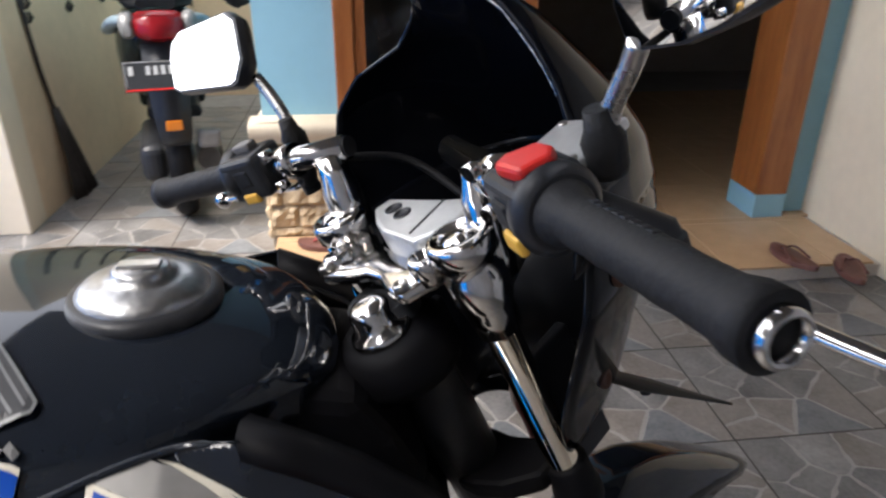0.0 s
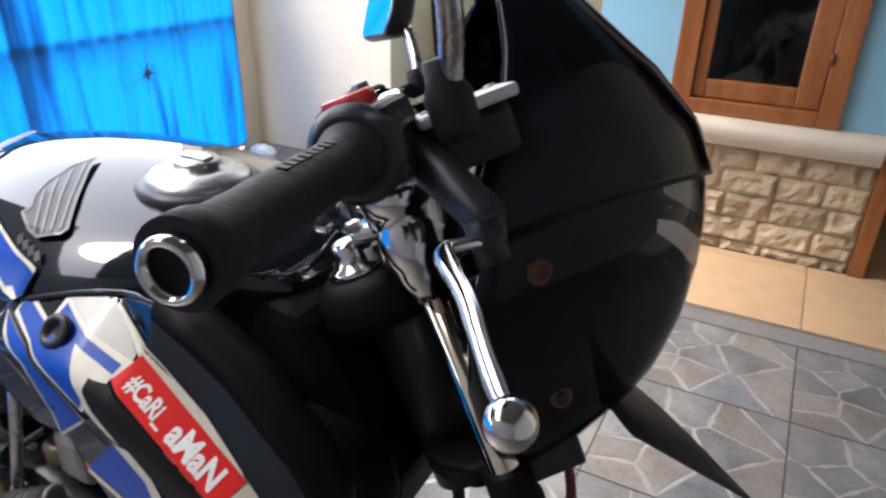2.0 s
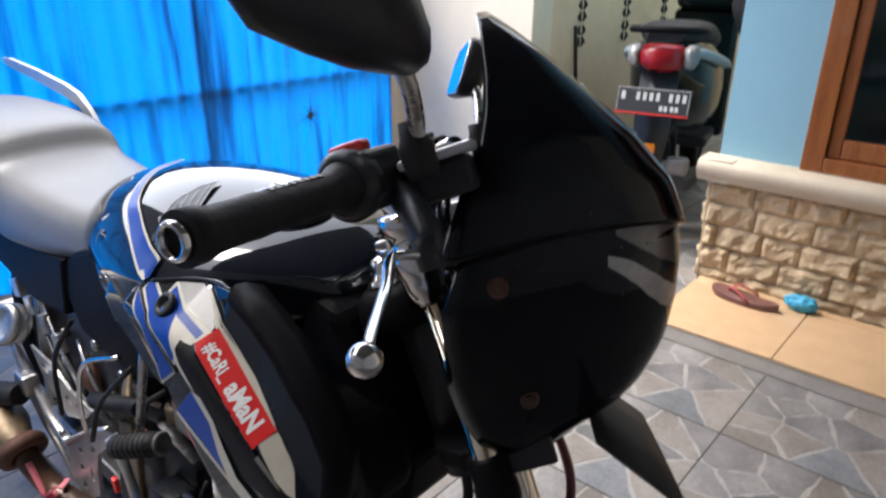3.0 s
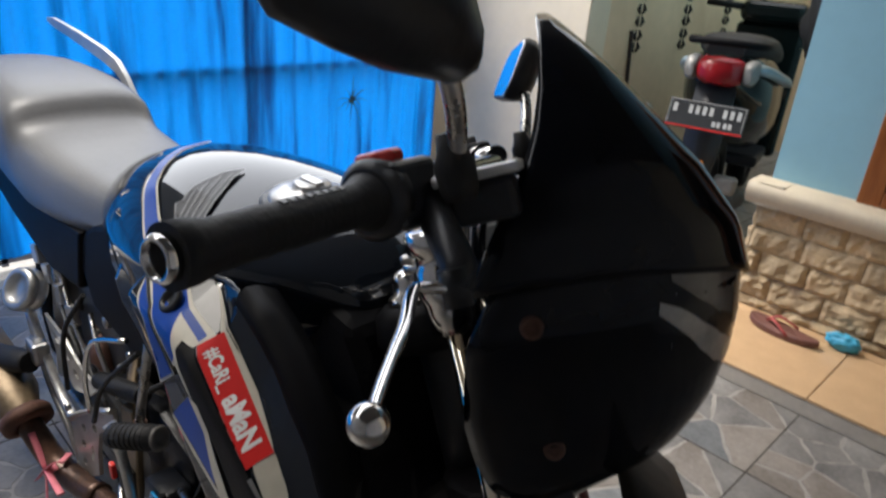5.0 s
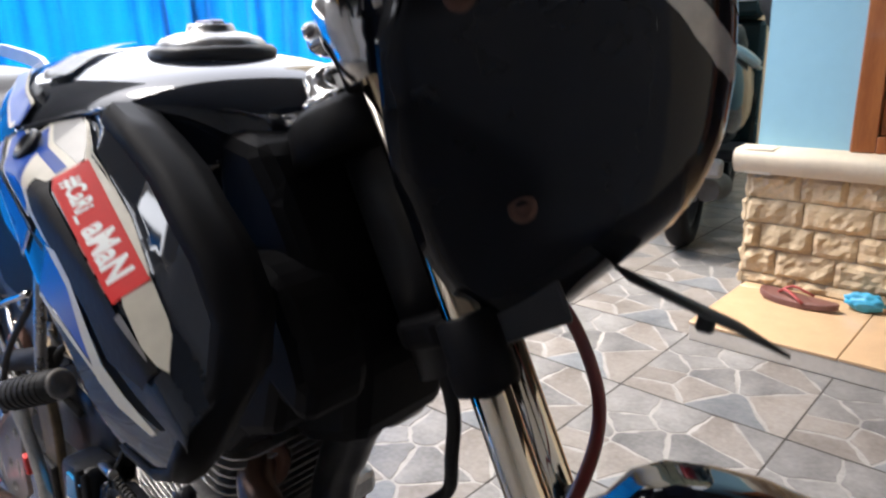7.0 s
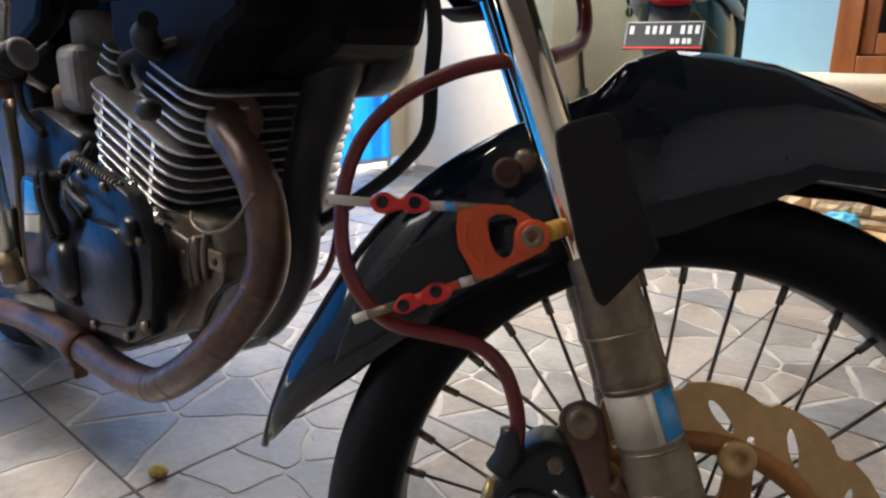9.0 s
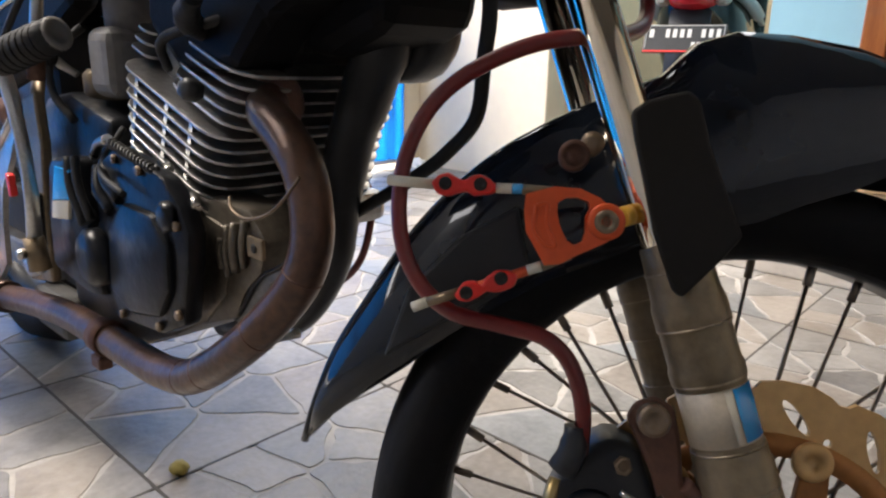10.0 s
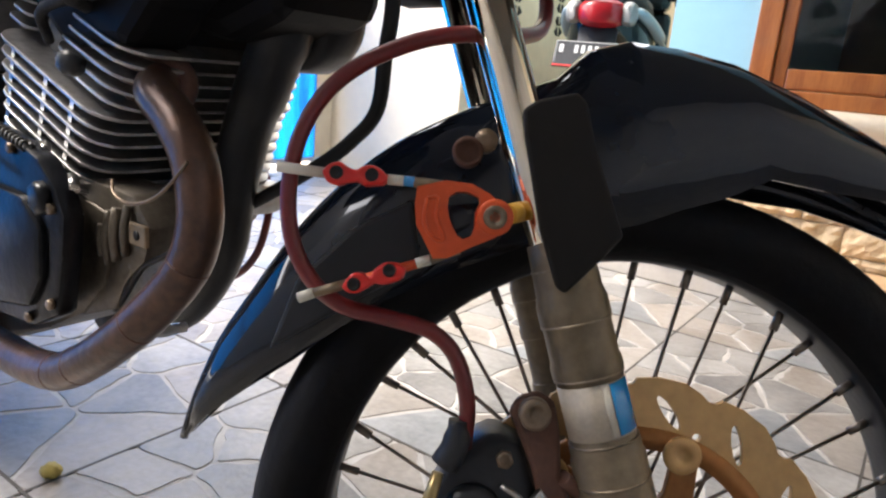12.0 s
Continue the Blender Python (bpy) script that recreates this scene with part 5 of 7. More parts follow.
# red sticker with hand-lettered words
stick = [(-0.1285, 0.8213), (-0.1197, 0.8328), (-0.0155, 0.7665), (-0.0232, 0.7545)]
sticker = decal("sticker", stick, REDDECAL, 0.0046, "red paper sticker with white hand lettering", 11)


def lettering(text, x, z, size, tilt, lift, parent, material, on, bold=0.0, stretch=1.0):
    """Words laid on a surface given by on(x, z)."""
    cu = bpy.data.curves.new("words", "FONT")
    cu.body, cu.size, cu.offset = text, size, bold
    tmp = bpy.data.objects.new("words", cu)
    scene.collection.objects.link(tmp)
    bpy.context.view_layer.update()
    me = bpy.data.meshes.new_from_object(tmp)
    bpy.data.objects.remove(tmp)
    bpy.data.curves.remove(cu)
    own = bmesh.new()
    own.from_mesh(me)
    bpy.data.meshes.remove(me)
    bmesh.ops.triangulate(own, faces=list(own.faces))
    c, s = math.cos(tilt), math.sin(tilt)
    for v in own.verts:
        a, b = v.co.x * stretch, v.co.y
        v.co = on(x + a * c - b * s, z + a * s + b * c, lift)
    return part("lettering", own, material, parent, "white lettering")


on_shroud = lambda x, z, lift: Vector((x, bow(x, z) - lift, z))
tilt = math.atan2(-0.0665, 0.1045)
lettering("#CaRi_", -0.1177, 0.8192, 0.0092, tilt, 0.0054, sticker, WHITE, on_shroud, 0.0003, 1.50)
lettering("aMaN", -0.0765, 0.7920, 0.0128, tilt, 0.0054, sticker, WHITE, on_shroud, 0.0005, 1.68)
for i in range(3):
    x0, z0 = -0.0720 + i * 0.0150, 0.7860 - i * 0.0096
    decal("small_print", [(x0, z0), (x0 + 0.0105, z0 - 0.0067), (x0 + 0.0103, z0 - 0.0073), (x0 - 0.0002, z0 - 0.0006)], PINK, 0.0052, "faint small print bar", 1)
part("shroud_bolt", lathe([(0.014, 0), (0.014, 0.004), (0.009, 0.006), (0.008, 0.001), (0.001, 0.001)], (-0.194, bow(-0.194, 0.838) - 0.004, 0.838), (0, -1, 0.9), 24), SATIN, shroud, "black recessed shroud bolt")
def tank_top(x, y):
    """The tank's skin above the seam at (x, y)."""
    for a, b in zip(TANK, TANK[1:]):
        if a[0] <= x <= b[0]:
            f = (x - a[0]) / (b[0] - a[0])
            half = [(YC - p[1], p[2]) for p in tank_ring(*[p + (q - p) * f for p, q in zip(a, b)])[:6]]
            for (a0, h0), (a1, h1) in zip(half, half[1:]):
                if a0 <= abs(y - YC) <= a1:
                    return h0 + (h1 - h0) * (abs(y - YC) - a0) / (a1 - a0)
            return half[-1][1]
    return 0.9


def edge_stripe(w0, w1, mat, label, lift):
    """A band along the tank's rear shoulder, from the seam up to the seat."""
    line = spline([(-0.248, -0.1205, 0), (-0.285, -0.111, 0), (-0.335, -0.092, 0), (-0.395, -0.062, 0), (-0.445, -0.012, 0), (-0.462, 0.045, 0)], 8)
    rows_ = []
    for k, q in enumerate(line):
        d_ = (line[min(k + 1, len(line) - 1)] - line[max(k - 1, 0)]).normalized()
        side_ = Vector((d_.y, -d_.x, 0))
        fade = 1.0 - 0.45 * k / len(line)
        rows_.append([(q + side_ * (w0 + (w1 - w0) * g / 3) * fade) for g in range(4)])
    own = loft([[(v.x, v.y, tank_top(v.x, v.y) + lift) for v in r] for r in rows_], closed=False)
    return part("tank_stripe", own, mat, tank, label)


# wing-shaped badge and a maker's bar, laid on the tank's shoulder
def laid(name, outline, mat, label, lift):
    """A flat shape of (x, y) points draped over the tank."""
    own = bmesh.new()
    own.faces.new([own.verts.new((x, y, 0)) for x, y in outline])
    bmesh.ops.triangulate(own, faces=list(own.faces))
    for _ in range(4):
        bmesh.ops.subdivide_edges(own, edges=[e for e in own.edges if e.calc_length() > 0.006], cuts=1)
        bmesh.ops.triangulate(own, faces=[f for f in own.faces if len(f.verts) > 3])
    for v in own.verts:
        v.co.z = tank_top(v.co.x, v.co.y) + lift
    bmesh.ops.recalc_face_normals(own, faces=list(own.faces))
    return part(name, own, mat, tank, label)


def stroke(a, b, wide):
    a, b = Vector((*a, 0)), Vector((*b, 0))
    n = (b - a).cross(Vector((0, 0, 1))).normalized() * wide / 2
    return [(p.x, p.y) for p in (a + n, b + n, b - n, a - n)]


WING = [(-0.318, 0.017), (-0.323, -0.009), (-0.320, -0.036), (-0.311, -0.058), (-0.300, -0.070), (-0.304, -0.076), (-0.280, -0.088), (-0.265, -0.091), (-0.245, -0.083), (-0.244, -0.077), (-0.270, -0.045), (-0.298, -0.011)]
laid("tank_badge", WING, SATIN, "black wing-shaped badge with grey stripes", 0.0022)
for a, b in zip(WING, WING[1:] + WING[:1]):
    laid("badge_line", stroke(a, b, 0.0022), BADGEMAT, "thin grey badge line", 0.0030)
for a, b in (((-0.314, 0.000), (-0.250, -0.079)), ((-0.316, -0.014), (-0.256, -0.084)), ((-0.315, -0.030), (-0.263, -0.088)), ((-0.310, -0.048), (-0.272, -0.088))):
    laid("badge_line", stroke(a, b, 0.0020), BADGEMAT, "thin grey badge line", 0.0030)
for x, y in ((-0.282, -0.0960), (-0.272, -0.0985), (-0.262, -0.1010), (-0.252, -0.1030)):
    laid("maker_mark", stroke((x - 0.003, y + 0.003), (x + 0.004, y - 0.003), 0.005), SATIN, "dark maker's mark bar", 0.0026)


edge_stripe(-0.011, 0.011, WHITEDECAL, "cream line beside the blue stripe", 0.0016)
edge_stripe(-0.0085, 0.008, BLUEDECAL, "blue stripe along the tank's rear edge", 0.0024)

# seat
SEAT = [(-0.5, 0.825, 0.085, 0.79), (-0.56, 0.828, 0.105, 0.76), (-0.66, 0.818, 0.12, 0.725), (-0.78, 0.820, 0.13, 0.705), (-0.90, 0.828, 0.135, 0.695), (-0.945, 0.838, 0.135, 0.695), (-0.965, 0.872, 0.135, 0.696), (-0.99, 0.882, 0.136, 0.70), (-1.08, 0.893, 0.137, 0.71), (-1.25, 0.897, 0.133, 0.74), (-1.4, 0.890, 0.115, 0.78), (-1.46, 0.87, 0.08, 0.81)]
def seat_ring(x, zt, hw, zb):
    half = [(0.0, zt), (0.4, zt - 0.001), (0.76, zt - 0.006), (0.94, zt - 0.022), (1.0, zt - 0.07), (1.0, 0.5 * (zt + zb) - 0.02), (0.95, zb), (0.6, zb - 0.004)]
    return [(x, YC - hw * a, z) for a, z in half] + [(x, YC + hw * a, z) for a, z in half[:0:-1]]


seat = part("seat", loft([seat_ring(*s) for s in SEAT]), SEATMAT, bike, "long dark grey vinyl seat", smooth=60, sub=1)
for s in (-1, 1):
    rail = [(-1.09, 0.835, 0.006), (-1.125, 0.862, 0.012), (-1.17, 0.888, 0.014), (-1.24, 0.902, 0.014), (-1.40, 0.920, 0.013), (-1.56, 0.934, 0.010), (-1.60, 0.937, 0.004)]
    part("grab_rail", loft([[(x, YC + s * 0.150 - 0.007, z - h), (x, YC + s * 0.150 + 0.007, z - h), (x, YC + s * 0.150 + 0.005, z + h), (x, YC + s * 0.150 - 0.005, z + h)] for x, z, h in rail]), ALU_PALE, bike, "flat pale alloy grab rail", smooth=40)

# side cover, rear section and frame
for s in (-1, 1):
    sc = prism([(-0.36, 0.815), (-0.43, 0.845), (-0.50, 0.80), (-0.62, 0.76), (-0.72, 0.70), (-0.66, 0.60), (-0.50, 0.585), (-0.40, 0.62), (-0.335, 0.70), (-0.30, 0.775)], YC + s * 0.10 - 0.016, YC + s * 0.10 + 0.016, "y", 0.010)
    part("side_cover", sc, LIPBLACK, bike, "dark side cover below the seat")
for s in (-1, 1):
    tp_ = prism([(-0.66, 0.735), (-0.78, 0.72), (-0.95, 0.715), (-1.20, 0.755), (-1.35, 0.79), (-1.30, 0.72), (-1.05, 0.640), (-0.85, 0.60), (-0.70, 0.62)], YC + s * 0.112 - 0.010, YC + s * 0.112 + 0.010, "y", 0.006)
    part("tail_panel", tp_, LIPBLACK, bike, "dark tail panel under the seat")
pk = [(-0.425, 0.842), (-0.448, 0.80), (-0.455, 0.75), (-0.440, 0.715), (-0.425, 0.76), (-0.415, 0.805)]
part("knee_pad", prism(pk, -0.092, -0.080, "y", 0.004), RUBBER, bike, "black rubber knee pad edge")
sk = [(-0.300, 0.842), (-0.360, 0.852), (-0.425, 0.856), (-0.446, 0.835), (-0.458, 0.800), (-0.456, 0.768), (-0.430, 0.748), (-0.395, 0.728), (-0.345, 0.728), (-0.305, 0.690), (-0.215, 0.690), (-0.202, 0.735), (-0.235, 0.795), (-0.275, 0.830)]
skirt = part("tank_skirt", prism(sk, -0.104, -0.055, "y", 0.010), BLACK, bike, "glossy dark skirt below the tank", smooth=60)
def skirt_panel(outline, lift):
    """A shape on the skirt's rounded shoulder, which leans in towards the top."""
    own = bmesh.new()
    own.faces.new([own.verts.new((x, 0, z)) for x, z in outline])
    bmesh.ops.triangulate(own, faces=list(own.faces))
    for _ in range(5):
        bmesh.ops.subdivide_edges(own, edges=[e for e in own.edges if e.calc_length() > 0.007], cuts=1)
        bmesh.ops.triangulate(own, faces=[f for f in own.faces if len(f.verts) > 3])
    for v in own.verts:
        v.co.y = -0.1150 - lift + 1.0 * max(0.0, v.co.z - 0.745) ** 2
    for f in own.faces:
        f.smooth = True
    bmesh.ops.recalc_face_normals(own, faces=list(own.faces))
    return own


part("cover_panel", skirt_panel([(-0.405, 0.770), (-0.385, 0.800), (-0.345, 0.824), (-0.306, 0.842), (-0.270, 0.836), (-0.235, 0.795), (-0.203, 0.735), (-0.215, 0.694), (-0.300, 0.694), (-0.345, 0.722), (-0.385, 0.742)], 0.0), BLACK, skirt, "glossy dark cover panel", solid=0.004)
part("cover_decal", skirt_panel([(-0.313, 0.768), (-0.263, 0.752), (-0.225, 0.740), (-0.212, 0.718), (-0.230, 0.730), (-0.280, 0.753)], 0.0022), WHITEDECAL, skirt, "cream decal slash")
part("cover_decal", skirt_panel([(-0.372, 0.768), (-0.372, 0.790), (-0.345, 0.814), (-0.306, 0.834), (-0.282, 0.828), (-0.268, 0.812), (-0.268, 0.795), (-0.284, 0.770), (-0.310, 0.752), (-0.345, 0.738), (-0.362, 0.742)], 0.0018), GLOSSBLUE, skirt, "glossy deep blue cover decal")




fr = part("frame", tube([(-0.030, YC, 0.70), (-0.036, YC, 0.60), (-0.058, YC, 0.548), (-0.085, YC, 0.495), (-0.104, YC, 0.43), (-0.112, YC, 0.385), (-0.150, YC, 0.325), (-0.22, YC, 0.275), (-0.33, YC, 0.250)], [0.026, 0.026, 0.024, 0.022, 0.021, 0.020, 0.019, 0.018, 0.018], 18, 5), SATIN, bike, "black steel frame downtube")
part("steering_head", tube([FOOT + kk * 0.45, FOOT + kk * 0.69], 0.030, 24), SATIN, fr)
part("backbone", tube([(-0.02, YC, 0.76), (-0.20, YC, 0.74), (-0.45, YC, 0.72), (-0.62, YC, 0.62), (-0.66, YC, 0.40)], 0.026, 16, 4), SATIN, fr)
# gusset widened and two black masses added to stand for the deep shade here
part("gusset", prism([(-0.03, 0.77), (0.035, 0.675), (0.02, 0.595), (-0.05, 0.57), (-0.20, 0.60), (-0.26, 0.70), (-0.12, 0.74)], YC - 0.055, YC + 0.055, "y", 0.016), LIPBLACK, fr)
part("head_cover", prism([(-0.11, 0.850), (-0.048, 0.838), (-0.020, 0.800), (0.008, 0.745), (0.012, 0.690), (-0.11, 0.69)], YC - 0.075, YC + 0.075, "y", 0.014), LIPBLACK, fr, "added black mass for the dark round the steering head")
part("wiring_cover", prism([(-0.14, 0.74), (-0.02, 0.76), (0.012, 0.745), (0.030, 0.71), (0.040, 0.675), (0.030, 0.640), (0.0, 0.655), (-0.015, 0.615), (-0.055, 0.60), (-0.10, 0.56), (-0.19, 0.555), (-0.25, 0.60), (-0.24, 0.68)], -0.062, 0.0, "y", 0.012), LIPBLACK, bike, "added black mass for the dark gap behind the fork")
hornp = prism([(-0.030, 0.645), (0.000, 0.622), (-0.006, 0.580), (-0.026, 0.556), (-0.056, 0.548), (-0.076, 0.562), (-0.072, 0.612)], 0.065, 0.115, "y", 0.014)
part("horn", hornp, SATIN, bike, "black rounded horn case", smooth=50)

# engine: finned cylinder leaning ahead, covers, pipe
ME = Matrix.Translation((-0.229, YC, 0.421)) @ Matrix.Rotation(radians(20), 4, "Y")


def fin(x0, x1, y0, y1, z, t=0.0030, r=0.030):
    own, pts_ = bmesh.new(), []
    for cx, cy, a0 in ((x1 - r, y1 - r, 0), (x0 + r, y1 - r, 90), (x0 + r, y0 + r, 180), (x1 - r, y0 + r, 270)):
        pts_ += [(cx + r * math.cos(radians(a0 + q)), cy + r * math.sin(radians(a0 + q))) for q in (0, 22, 45, 68, 90)]
    own.free()
    return prism(pts_, z, z + t, "z", 0.0009)


eng = part("engine", box(-0.095, 0.055, -0.085, 0.085, -0.02, 0.21, 0.02, 3), SATIN, bike, "air-cooled single-cylinder engine with bright-edged fins", m=ME)
for i in range(-1, 15):
    z = 0.006 + i * 0.0118
    grow = 0.030 * max(0.0, min(1.0, i / 9))
    if i < 10:
        f = fin(-0.085 - grow, 0.078, -0.118, 0.090, z)
    else:
        f = fin(-0.040 + 0.004 * (i - 10), 0.084, -0.108, 0.088, z)
    part("fin", f, FINMAT, eng, m=ME)
for i in range(3):
    part("fin", fin(-0.128 + 0.006 * i, -0.085, -0.100, -0.02, 0.124 + i * 0.0118, r=0.012), ALU, eng, m=ME)
for x in (-0.075, -0.015, 0.030):
    for k in range(9):
        z = 0.009 + k * 0.0118
        part("fin_post", box(x - 0.003, x + 0.003, -0.114, -0.108, z, z + 0.010), ALU, eng, m=ME)
part("head_cover", box(-0.06, 0.07, -0.07, 0.07, 0.185, 0.245, 0.015, 3), CASEBLACK, eng, m=ME)
for i in range(4):
    part("cam_cap_rib", tube([(-0.05, -0.074, 0.205 + i * 0.012), (-0.03, -0.082, 0.210 + i * 0.012), (0.0, -0.076, 0.206 + i * 0.012)], 0.004, 10, 3), ALU, eng, m=ME)
part("crankcase", prism([(-0.50, 0.262), (-0.40, 0.240), (-0.310, 0.258), (-0.230, 0.292), (-0.165, 0.325), (-0.125, 0.362), (-0.112, 0.400), (-0.122, 0.430), (-0.20, 0.445), (-0.50, 0.440)], -0.070, 0.015, "y", 0.010), CRANKALU, eng, "oil-stained alloy crankcase", smooth=30)
cov = prism([(-0.300, 0.462), (-0.246, 0.488), (-0.190, 0.481), (-0.153, 0.471), (-0.126, 0.450), (-0.114, 0.430), (-0.120, 0.394), (-0.134, 0.342), (-0.178, 0.321), (-0.268, 0.312), (-0.285, 0.328), (-0.312, 0.348), (-0.318, 0.379), (-0.312, 0.398), (-0.300, 0.410)], -0.105, -0.086, "y", 0.005)
part("clutch_cover", cov, CASEBLACK, eng, "black oily clutch cover", smooth=30)
part("clutch_dome", prism([(-0.272, 0.345), (-0.262, 0.410), (-0.225, 0.440), (-0.168, 0.438), (-0.140, 0.415), (-0.144, 0.372), (-0.168, 0.342), (-0.230, 0.330)], -0.113, -0.102, "y", 0.007), CASEBLACK, eng, smooth=30)
part("kick_boss", lathe([(0.030, 0), (0.030, 0.016), (0.024, 0.022), (0.010, 0.024), (0.001, 0.024)], (-0.300, -0.100, 0.372), (0, -1, 0), 28), CASEBLACK, eng)
part("oil_plug", lathe([(0.014, 0), (0.014, 0.008), (0.009, 0.010), (0.001, 0.010)], (-0.142, -0.104, 0.440), (0, -1, 0), 6), CASEBLACK, eng)
for x, z in ((-0.292, 0.440), (-0.240, 0.478), (-0.190, 0.473), (-0.128, 0.434), (-0.138, 0.352), (-0.178, 0.330), (-0.258, 0.321), (-0.302, 0.352)):
    part("cover_bolt", lathe([(0.0045, 0), (0.0045, 0.004), (0.003, 0.005), (0.001, 0.005)], (x, -0.105, z), (0, -1, 0), 14), RUSTSTEEL, eng)
for x0, z0, x1, z1 in ((-0.335, 0.455, -0.312, 0.402), (-0.300, 0.462, -0.262, 0.425), (-0.282, 0.470, -0.240, 0.440)):
    part("cover_rib", tube([(x0, -0.098, z0), ((x0 + x1) / 2 - 0.003, -0.106, (z0 + z1) / 2), (x1, -0.104, z1)], 0.007, 12, 4), CASEBLACK, eng)
part("base_cylinder", box(-0.255, -0.135, -0.06, 0.14, 0.40, 0.435, 0.01), ALU, eng)
for z in (0.395, 0.37, 0.345, 0.32):
    part("case_rib", tube([(-0.140, -0.055, z), (-0.118, -0.035, z - 0.005), (-0.112, 0.0, z - 0.008)], 0.005, 10, 4), ALU, eng)
part("plug_cap", tube([(-0.150, -0.055, 0.590), (-0.135, -0.080, 0.600), (-0.105, -0.090, 0.615)], [0.009, 0.011, 0.008], 12, 3), RUBBER, eng, "black spark plug cap")
part("head_bolt", lathe([(0.009, 0), (0.009, 0.012), (0.005, 0.014), (0.001, 0.014)], (-0.10, -0.095, 0.545), (0.3, -1, 0.2), 6), SATIN, eng)
part("starter", tube([(-0.17, -0.03, 0.415), (-0.13, 0.0, 0.405), (-0.12, 0.06, 0.40)], [0.018, 0.020, 0.018], 16, 3), STEEL, eng)
part("sump_plate", prism([(-0.195, 0.312), (-0.116, 0.343), (-0.100, 0.371), (-0.072, 0.395), (-0.060, 0.425), (-0.085, 0.448), (-0.170, 0.452)], -0.065, -0.020, "y", 0.005), CRANKALU, eng, "oil-stained alloy sump side", smooth=30)
tab_ = part("mount_tab", box(-0.0795, -0.0565, -0.0720, -0.0680, 0.4110, 0.4290, 0.0015), TANPIPE, eng, "tan stained mounting tab with a hole")
part("tab_hole", lathe([(0.0040, 0), (0.0040, 0.0008), (0.001, 0.0009)], (-0.068, -0.0720, 0.420), (0, -1, 0), 14), RUBBER, tab_)
for pts_, r_ in (([(-0.099, -0.070, 0.436), (-0.100, -0.073, 0.415), (-0.102, -0.070, 0.392)], 0.0042), ([(-0.110, -0.070, 0.432), (-0.112, -0.073, 0.410), (-0.114, -0.070, 0.386)], 0.0034), ([(-0.122, -0.070, 0.418), (-0.123, -0.072, 0.405), (-0.122, -0.070, 0.392)], 0.0038), ([(-0.086, -0.068, 0.440), (-0.088, -0.071, 0.420), (-0.092, -0.068, 0.398)], 0.0034)):
    part("case_rib", tube(pts_, r_, 10, 3), CRANKALU, eng)
part("bail_wire", tube([(-0.104, -0.070, 0.458), (-0.096, -0.074, 0.449), (-0.074, -0.076, 0.445), (-0.048, -0.074, 0.451), (-0.030, -0.070, 0.464), (-0.010, -0.066, 0.486)], 0.0014, 8, 5), RUSTSTEEL, eng, "bent bright wire under the cylinder")
for a_, b_ in (((-0.182, -0.084, 0.476), (-0.170, -0.090, 0.470)), ((-0.180, -0.084, 0.462), (-0.164, -0.092, 0.455)), ((-0.140, -0.084, 0.455), (-0.124, -0.090, 0.448)), ((-0.146, -0.084, 0.442), (-0.134, -0.092, 0.436))):
    part("stud", tube([a_, b_], [0.0050, 0.0042], 10), STEEL, eng, "worn steel stud")
for pts_, r_, m_ in (([(-0.340, -0.112, 0.470), (-0.330, -0.116, 0.440), (-0.312, -0.114, 0.405)], 0.0050, RUBBER), ([(-0.322, -0.112, 0.472), (-0.310, -0.116, 0.445), (-0.292, -0.114, 0.412)], 0.0045, RUBBER)):
    part("engine_hose" if m_ == RUBBER else "engine_wire", tube(pts_, r_, 10, 5), m_, eng)
for x, z, r_ in ((-0.340, 0.452, 0.005), (-0.300, 0.462, 0.0045)):
    part("engine_bolt", lathe([(r_, 0), (r_, 0.007), (r_ * 0.7, 0.009), (0.0008, 0.009)], (x, -0.092, z), (0, -1, 0), 6), STEEL, eng, "worn steel bolt head")
boot = [(-0.565, -0.105, 0.530), (-0.520, -0.102, 0.547), (-0.470, -0.098, 0.560), (-0.430, -0.090, 0.570)]
part("ribbed_boot", tube([Vector(boot[0]).lerp(Vector(boot[3]), k / 24) for k in range(25)], [0.0125 + 0.0016 * (k % 2) for k in range(25)], 14), RUBBER, bike, "ribbed black rubber boot")
part("carburettor", box(-0.405, -0.345, -0.06, 0.06, 0.525, 0.60, 0.015, 3), GREYPLASTIC, bike, "grimy carburettor")
part("carb_top", lathe([(0.026, 0), (0.026, 0.03), (0.018, 0.04)], (-0.375, -0.02, 0.595), n=22), GREYPLASTIC, bike, "dull carburettor cap")
part("carb_bowl", lathe([(0.018, 0), (0.026, 0.006), (0.026, 0.034), (0.020, 0.040)], (-0.425, -0.03, 0.515), n=20), GREYALU, bike, "dull carburettor float bowl")
part("choke_lever", tube([(-0.445, -0.055, 0.548), (-0.462, -0.072, 0.565), (-0.470, -0.078, 0.590)], [0.004, 0.005, 0.003], 10, 3), STEEL, bike, "small steel choke lever")
part("intake_rubber", tube([(-0.35, -0.01, 0.545), (-0.31, -0.005, 0.548), (-0.285, 0.0, 0.550)], [0.024, 0.027, 0.024], 18, 3), RUBBER, bike, "black intake rubber")
part("battery_box", prism([(-0.90, 0.60), (-0.60, 0.625), (-0.52, 0.60), (-0.53, 0.47), (-0.60, 0.40), (-0.76, 0.40), (-0.86, 0.47)], -0.050, 0.130, "y", 0.015), SATIN, bike, "black battery box below the seat", smooth=40)
